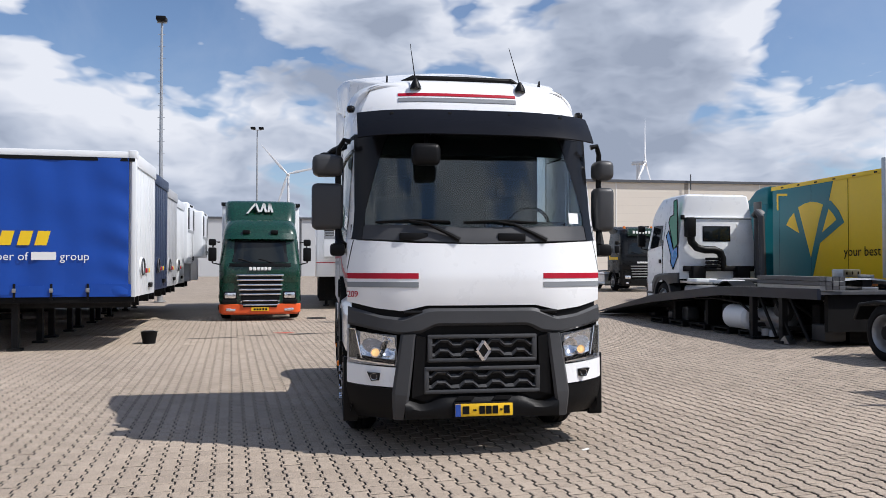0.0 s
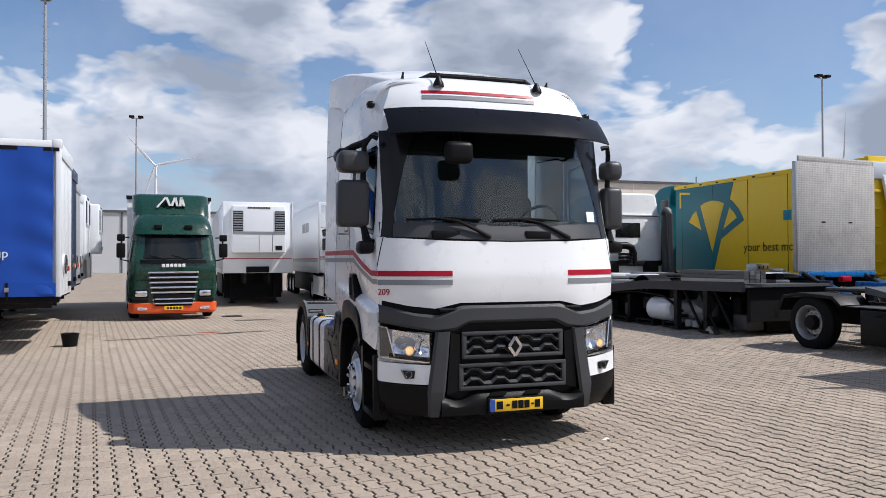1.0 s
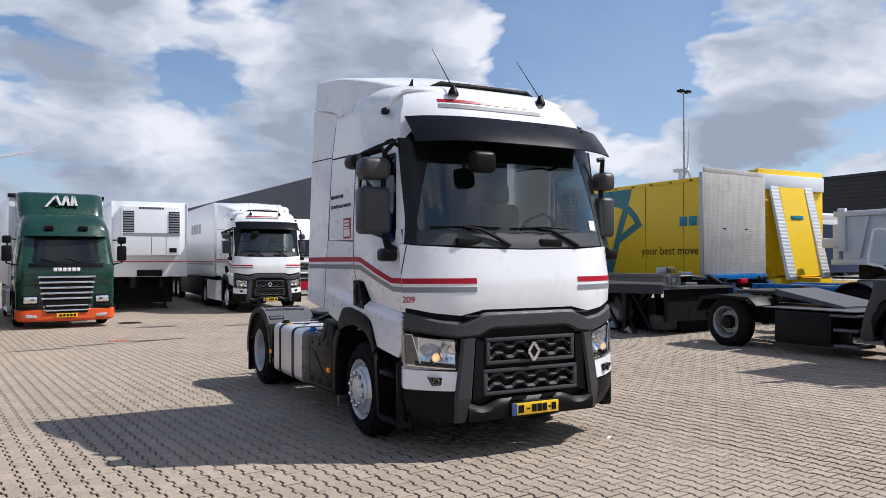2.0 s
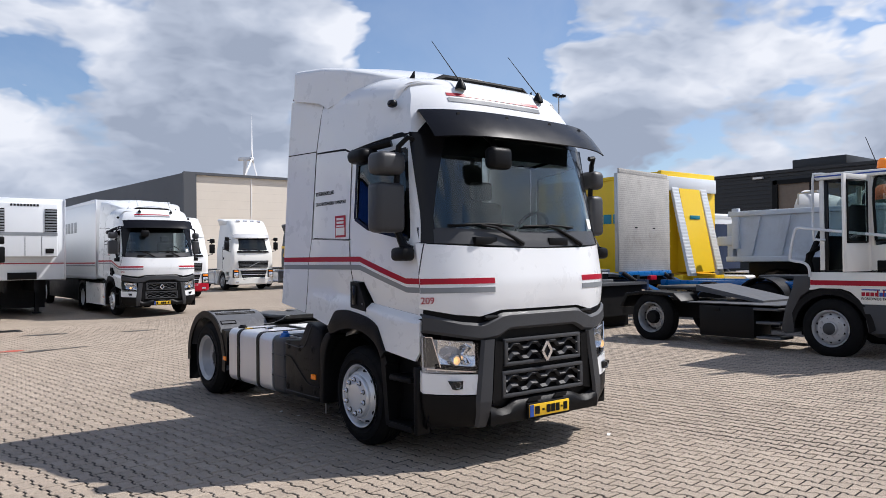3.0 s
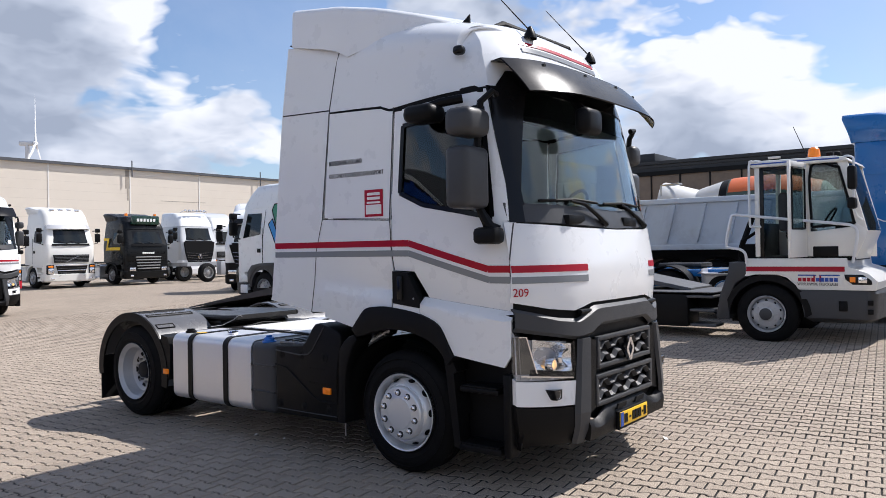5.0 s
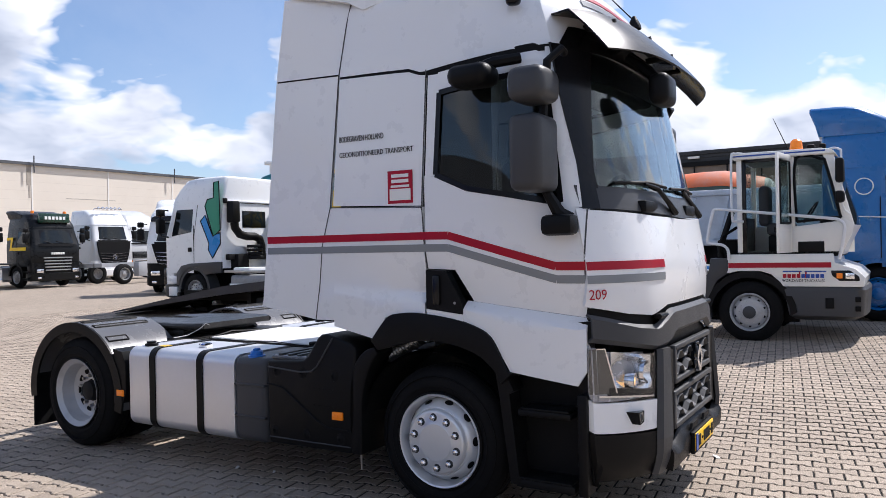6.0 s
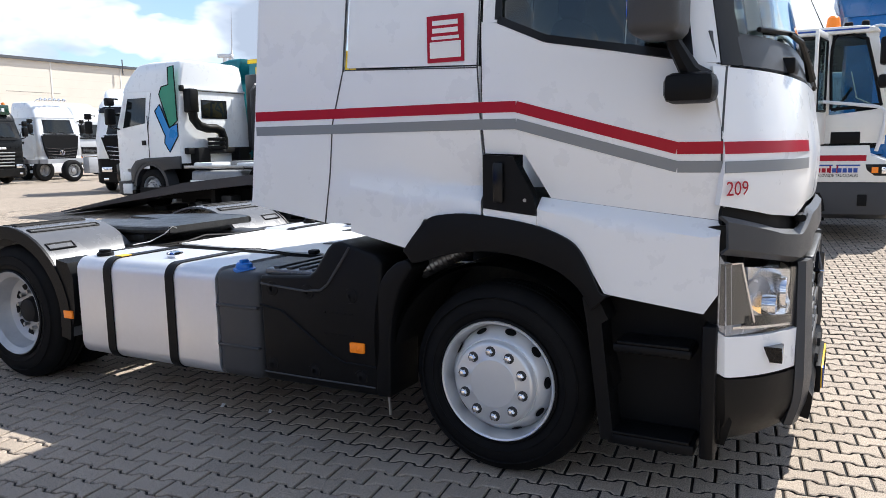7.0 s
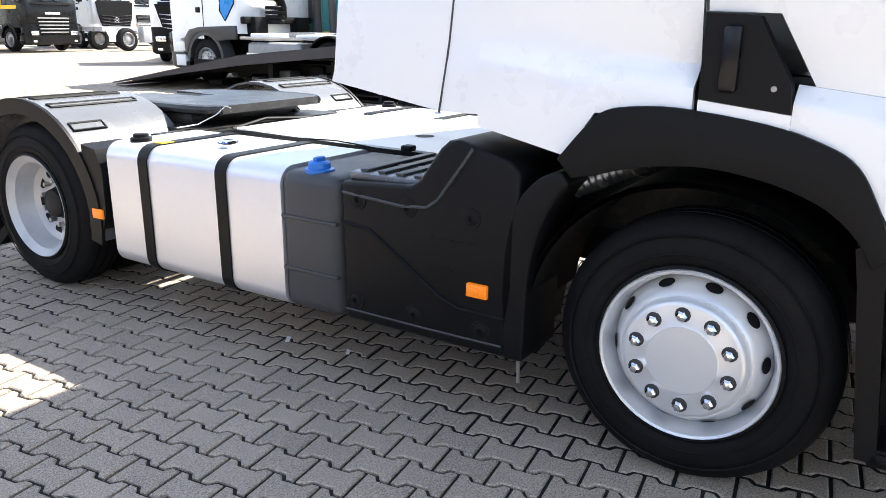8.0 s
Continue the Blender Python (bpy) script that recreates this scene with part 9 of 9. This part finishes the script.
part("band_frame", Shape().box(64.0, 64.3, 5.6, 31.9, 8.5, 8.9).box(64.0, 64.3, 31.5, 32.0, 5.2, 8.9), DARK_PL, win)
for k in range(9):
    part("band_mullion", Shape().box(64.15, 64.3, 6 + 2.8 * k, 6.12 + 2.8 * k, 5.6, 8.5), DARK_PL, win)
for y in (33, 14, -3):
    part("wall_lamp", Shape().soft(64.1, 64.4, y, y + 1.0, 9.2, 9.4, 0.02), DOWNPIPE, dark)
white_hall = thing("pale_hall", "pale distant warehouse behind the parked trailers", "building")
part("wall", Shape().box(-90, 2, 108, 140, 0, 8.6), PALE_CLAD, white_hall)
part("roof_edge", Shape().box(-90, 2.2, 107.8, 108.2, 8.5, 8.8), SLATE, white_hall)
for k in range(12):
    part("wall_joint", Shape().box(-88 + 7.5 * k, -87.8 + 7.5 * k, 107.9, 108, 0, 8.5), SLATE, white_hall)
for k in range(4):
    part("dock_door", Shape().box(-60 + 12 * k, -56.5 + 12 * k, 107.85, 108, 0.2, 4.4), PALE_CLAD, white_hall)
fence = thing("perimeter_wall", "low dark hedge with added unseen walls closing the yard", "wall")
part("hedge_wall", Shape().box(-160, 25, 150, 152, 0, 3.5).box(-62, -60, -80, 150, 0, 3), surface("far_hedge", (0.05, 0.065, 0.04), 0.9, vary=0.3, scale=0.6), fence)
# unseen dark wall, added so the cab's side windows mirror something dark
part("side_wall", Shape().box(-46, -44, -80, 70, 0, 10.5), SLATE, fence)
# unseen pale wall, added only to close the yard behind the camera
part("front_wall", Shape().box(-46, 90, -82, -80, 0, 7.0), PALE_CLAD, fence)


def light_mast(label, x, y, h, heads, ladder=False):
    t = thing("light_mast", label, "light mast", "light masts", pose(x, y, level(x)))
    part("pole", Shape().tube([(0, 0, 0), (0, 0, h * 0.5), (0, 0, h)], [0.11, 0.085, 0.055], 10), GALV, t)
    part("foot", Shape().lathe([(0.0, 0.25), (0.05, 0.25), (0.06, 0.13), (0.5, 0.12)], "z", n=14), GALV, t)
    part("crossbar", Shape().tube([(-0.42 * heads / 2, 0, h), (0.42 * heads / 2, 0, h)], 0.03, 6), GALV, t)
    for k in range(heads):
        xx = (k - (heads - 1) / 2) * 0.75
        part("floodlight", Shape().soft(xx - 0.22, xx + 0.22, -0.3, 0.18, h + 0.05, h + 0.25, 0.04), DARK_PL, t)
    if ladder:
        for k in range(int((h - 3) / 0.55)):
            part("climbing_peg", Shape().tube([(-0.16, 0, 3 + 0.55 * k), (0.16, 0, 3 + 0.55 * k)], 0.012, 4), GALV, t)
    return t


light_mast("tall slim galvanised mast with climbing pegs", -9.0, 29.6, 12.9, 1, True)
light_mast("galvanised light mast with twin floodlights", -8.0, 66.0, 14.4, 2)
light_mast("galvanised light mast with floodlights behind trailers", 41.9, 38.7, 15.0, 2)


def turbine(label, x, y, h, r, spin, face):
    t = thing("wind_turbine", label, "wind turbine", "wind turbines", pose(x, y, 0, 0, 0, face))
    part("tower", Shape().tube([(0, 0, 0), (0, 0, h * 0.5), (0, 0, h)], [2.2, 1.7, 1.2], 16), TURBINE, t)
    part("nacelle", Shape().soft(-1.2, 1.2, -3.4, 4.5, h - 1.0, h + 1.5, 0.6, 3), TURBINE, t)
    part("hub", Shape().lathe([(-6.0, 0.0), (-5.6, 1.0), (-4.5, 1.6), (-3.4, 1.6)], "y", (0, 0, h + 0.4), 16), TURBINE, t)
    for k in range(3):
        a = radians(spin + 120 * k)
        d = Vector((math.sin(a), 0, math.cos(a)))
        o = Vector((0, -4.6, h + 0.4))
        c = Vector((math.cos(a), 0, -math.sin(a)))
        rows = []
        for f, wd, th in ((0.02, 0.9, 0.8), (0.12, 1.3, 0.6), (0.22, 2.0, 0.4), (0.5, 1.4, 0.25), (0.8, 0.8, 0.15), (1.0, 0.2, 0.06)):
            p = o + d * (r * f)
            rows.append([p - c * wd, p + Vector((0, -th, 0)), p + c * wd * 0.7, p + Vector((0, th, 0))])
        s = Shape().put([q for row in rows for q in row], [(4 * i + j, 4 * i + (j + 1) % 4, 4 * i + 4 + (j + 1) % 4, 4 * i + 4 + j) for i in range(5) for j in range(4)] + [(3, 2, 1, 0), (20, 21, 22, 23)])
        part("blade", s, TURBINE, t)


turbine("white wind turbine beyond the yard", -48, 900, 108.0, 48, 318, -8)
turbine("white wind turbine behind the warehouse", 205, 475, 70.0, 30, 0, 55)
turbine("white wind turbine far to one side", 367, 357, 60.0, 30, 352, 60)

# ---- the yard ----
PAVE_L, PAVE_W, PAVE_TURN = 0.202, 0.1435, 7.0


def paving_material(name, far):
    m = bpy.data.materials.new(name)
    m.use_nodes = True
    n = Nodes(m.node_tree)
    at = n.add("ShaderNodeNewGeometry").outputs["Position"]
    broad, mid, grit = n.noise(at, 0.35, 5.0, 0.6), n.noise(at, 2.2, 5.0, 0.65), n.noise(at, 150.0, 3.0, 0.75)
    tone = n.math("ADD", n.math("MULTIPLY", n.math("SUBTRACT", broad, 0.5), 0.35), n.math("MULTIPLY", n.math("SUBTRACT", mid, 0.5), 0.30))
    tone = n.math("ADD", tone, n.math("MULTIPLY", n.math("SUBTRACT", grit, 0.5), 3.2))
    if far:
        # the same courses carried on as joint lines and stone-to-stone tone where single stones are too far off
        turn = n.add("ShaderNodeMapping", {"Vector": at, "Rotation": (0, 0, radians(-PAVE_TURN))}).outputs[0]
        p = n.add("ShaderNodeSeparateXYZ", {0: turn}).outputs
        row = n.math("DIVIDE", p[0], PAVE_W)
        wave = n.math("MULTIPLY", n.math("SINE", n.math("MULTIPLY", p[1], 2 * math.pi / PAVE_L)), 0.1)
        line = n.math("ABSOLUTE", n.math("SUBTRACT", n.math("FRACT", n.math("ADD", row, wave)), 0.5))
        step = n.math("MULTIPLY", n.math("FLOOR", n.math("ADD", row, wave)), 0.5)
        cross = n.math("ADD", n.math("DIVIDE", p[1], PAVE_L), step)
        cut = n.math("ABSOLUTE", n.math("SUBTRACT", n.math("FRACT", cross), 0.5))
        joint = n.math("MAXIMUM", n.math("GREATER_THAN", line, 0.44), n.math("GREATER_THAN", cut, 0.465))
        cell = n.add("ShaderNodeCombineXYZ", {0: n.math("FLOOR", n.math("ADD", row, wave)), 1: n.math("FLOOR", cross), 2: 0.0}).outputs[0]
        each = n.add("ShaderNodeTexWhiteNoise", {0: cell}).outputs[0]
        tone = n.math("ADD", tone, n.math("MULTIPLY", n.math("SUBTRACT", each, 0.5), 0.06))
        tone = n.math("SUBTRACT", tone, n.math("MULTIPLY", joint, 0.10))
    else:
        each = n.math("ADD", n.math("MULTIPLY", n.add("ShaderNodeNewGeometry").outputs["Random Per Island"], 0.5), n.math("MULTIPLY", n.add("ShaderNodeObjectInfo").outputs["Random"], 0.5))
        tone = n.math("ADD", tone, n.math("MULTIPLY", n.math("SUBTRACT", each, 0.5), 0.34))
    value = n.math("MULTIPLY", n.math("ADD", tone, 1.0), 0.745 if far else 0.88)
    col = n.mix(1.0, n.mix(broad, (0.362, 0.297, 0.232, 1), (0.415, 0.346, 0.274, 1)), n.add("ShaderNodeCombineXYZ", {0: value, 1: value, 2: value}).outputs[0], "MULTIPLY")
    stain = n.ramp(n.noise(at, 0.6, 8.0, 0.72, 0.5), ((0.60, grey(0)), (0.74, grey(1))))
    col = n.mix(n.math("MULTIPLY", stain, 0.45), col, (0.07, 0.063, 0.057, 1))
    b = n.add("ShaderNodeBsdfPrincipled", {"Base Color": col, "Roughness": 0.86, "Specular IOR Level": 0.3})
    relief = n.add("ShaderNodeBump", {"Height": grit, "Strength": 0.5, "Distance": 0.004})
    n.link(relief.outputs[0], b.inputs["Normal"])
    n.link(b.outputs[0], n.add("ShaderNodeOutputMaterial").inputs[0])
    return m


PAVING = paving_material("concrete_paver", False)
PAVING_FAR = paving_material("yard_paving", True)
JOINT = surface("joint_sand", (0.016, 0.0145, 0.013), 0.95, vary=0.3, scale=3, fine=200, bump=0.4)


def make_ground():
    xs = [-1500, -400, -120, -60, -30, -15] + [-10 + i for i in range(0, 42)] + [40, 60, 120, 400, 1500]
    ys = [-1500, -400, -100, -40, -20, -10, 0, 10, 20, 30, 45, 60, 100, 200, 500, 1500]
    verts = [(x, y, level(x) - 0.018) for x in xs for y in ys]
    ny = len(ys)
    faces = [(i * ny + j, (i + 1) * ny + j, (i + 1) * ny + j + 1, i * ny + j + 1) for i in range(len(xs) - 1) for j in range(ny - 1)]
    return whole("ground", Shape().put(verts, faces), PAVING_FAR, "grey-brown interlocking concrete yard paving", "ground", kind="structure")


ground = make_ground()


def stone_outline(inset):
    """One interlocking stone: broad ends, a narrow waist."""
    hl, wide, slim = PAVE_L / 2 - inset, PAVE_W / 2 + 0.0135 - inset, PAVE_W / 2 - 0.0135 - inset
    a, b = 0.058, 0.040
    side = [(-hl, wide), (-a - inset, wide), (-b - inset * 0.5, slim), (b + inset * 0.5, slim), (a + inset, wide), (hl, wide)]
    return [(w, s) for s, w in side] + [(-w, s) for s, w in side[::-1]]


def pave():
    """Single stones near the truck, the rest of the course joined."""
    top, rim = stone_outline(0.0125), stone_outline(0.0068)
    n = len(top)
    verts = [(x, y, 0.0) for x, y in top] + [(x, y, -0.005) for x, y in rim] + [(x, y, -0.02) for x, y in rim]
    faces = [tuple(range(n - 1, -1, -1))] + [(i, (i + 1) % n, n + (i + 1) % n, n + i) for i in range(n)] + [(n + i, n + (i + 1) % n, 2 * n + (i + 1) % n, 2 * n + i) for i in range(n)]
    one = Shape().put(verts, faces).mesh("paving_stone", PAVING, 20)
    turn = Matrix.Rotation(radians(PAVE_TURN), 4, "Z")
    rng = random.Random(7)
    singles = 0
    base = np.array(verts[:2 * n])
    rest_v, rest_f, count = [], [], 0
    short = faces[:n + 1]
    c, s_ = math.cos(radians(PAVE_TURN)), math.sin(radians(PAVE_TURN))
    rot = np.array(((c, -s_, 0), (s_, c, 0), (0, 0, 1)))
    for i in range(-130, 140):
        for j in range(-75, 125):
            x, y = i * PAVE_W + 0.05, j * PAVE_L + (PAVE_L / 2 if i % 2 else 0.0) + 0.08
            px, py = c * x - s_ * y, s_ * x + c * y
            if not (-11.5 < px < 12.5 and -9.4 < py < 19.0):
                continue
            lift, tilt_x, tilt_y = rng.uniform(-0.0022, 0.0012), rng.uniform(-0.006, 0.006), rng.uniform(-0.006, 0.006)
            z = level(px) + lift
            if -3.05 < px < -1.25 and 0.8 < py < 4.7 and singles < 300:
                st = new("paving_stone", one)
                st.parent = ground
                st.matrix_basis = Matrix.Translation((px, py, z)) @ turn @ Matrix.Rotation(tilt_x, 4, "X") @ Matrix.Rotation(tilt_y, 4, "Y")
                singles += 1
                continue
            p = base @ rot.T
            p[:, 2] += p[:, 0] * tilt_y + p[:, 1] * tilt_x + z
            p[:, 0] += px
            p[:, 1] += py
            rest_v.append(p)
            rest_f.append(count)
            count += 2 * n
    all_v = np.concatenate(rest_v)
    me = bpy.data.meshes.new("paving_stones")
    me.from_pydata(all_v.tolist(), [], [tuple(q + k for q in f) for k in rest_f for f in short])
    me.materials.append(PAVING)
    rest = tagged(new("paving_stones", me), "interlocking grey-brown concrete paving stones", "paving", kind="stuff")
    bed = [(x, y, level(x) - 0.013) for x in lin(-11.6, 12.6, 49) for y in (-9.5, 19.1)]
    sand = Shape().put(bed, [(2 * i, 2 * i + 2, 2 * i + 3, 2 * i + 1) for i in range(48)])
    whole("joint_sand", sand, JOINT, "dark sand in the paving joints", "ground", kind="structure")


pave()
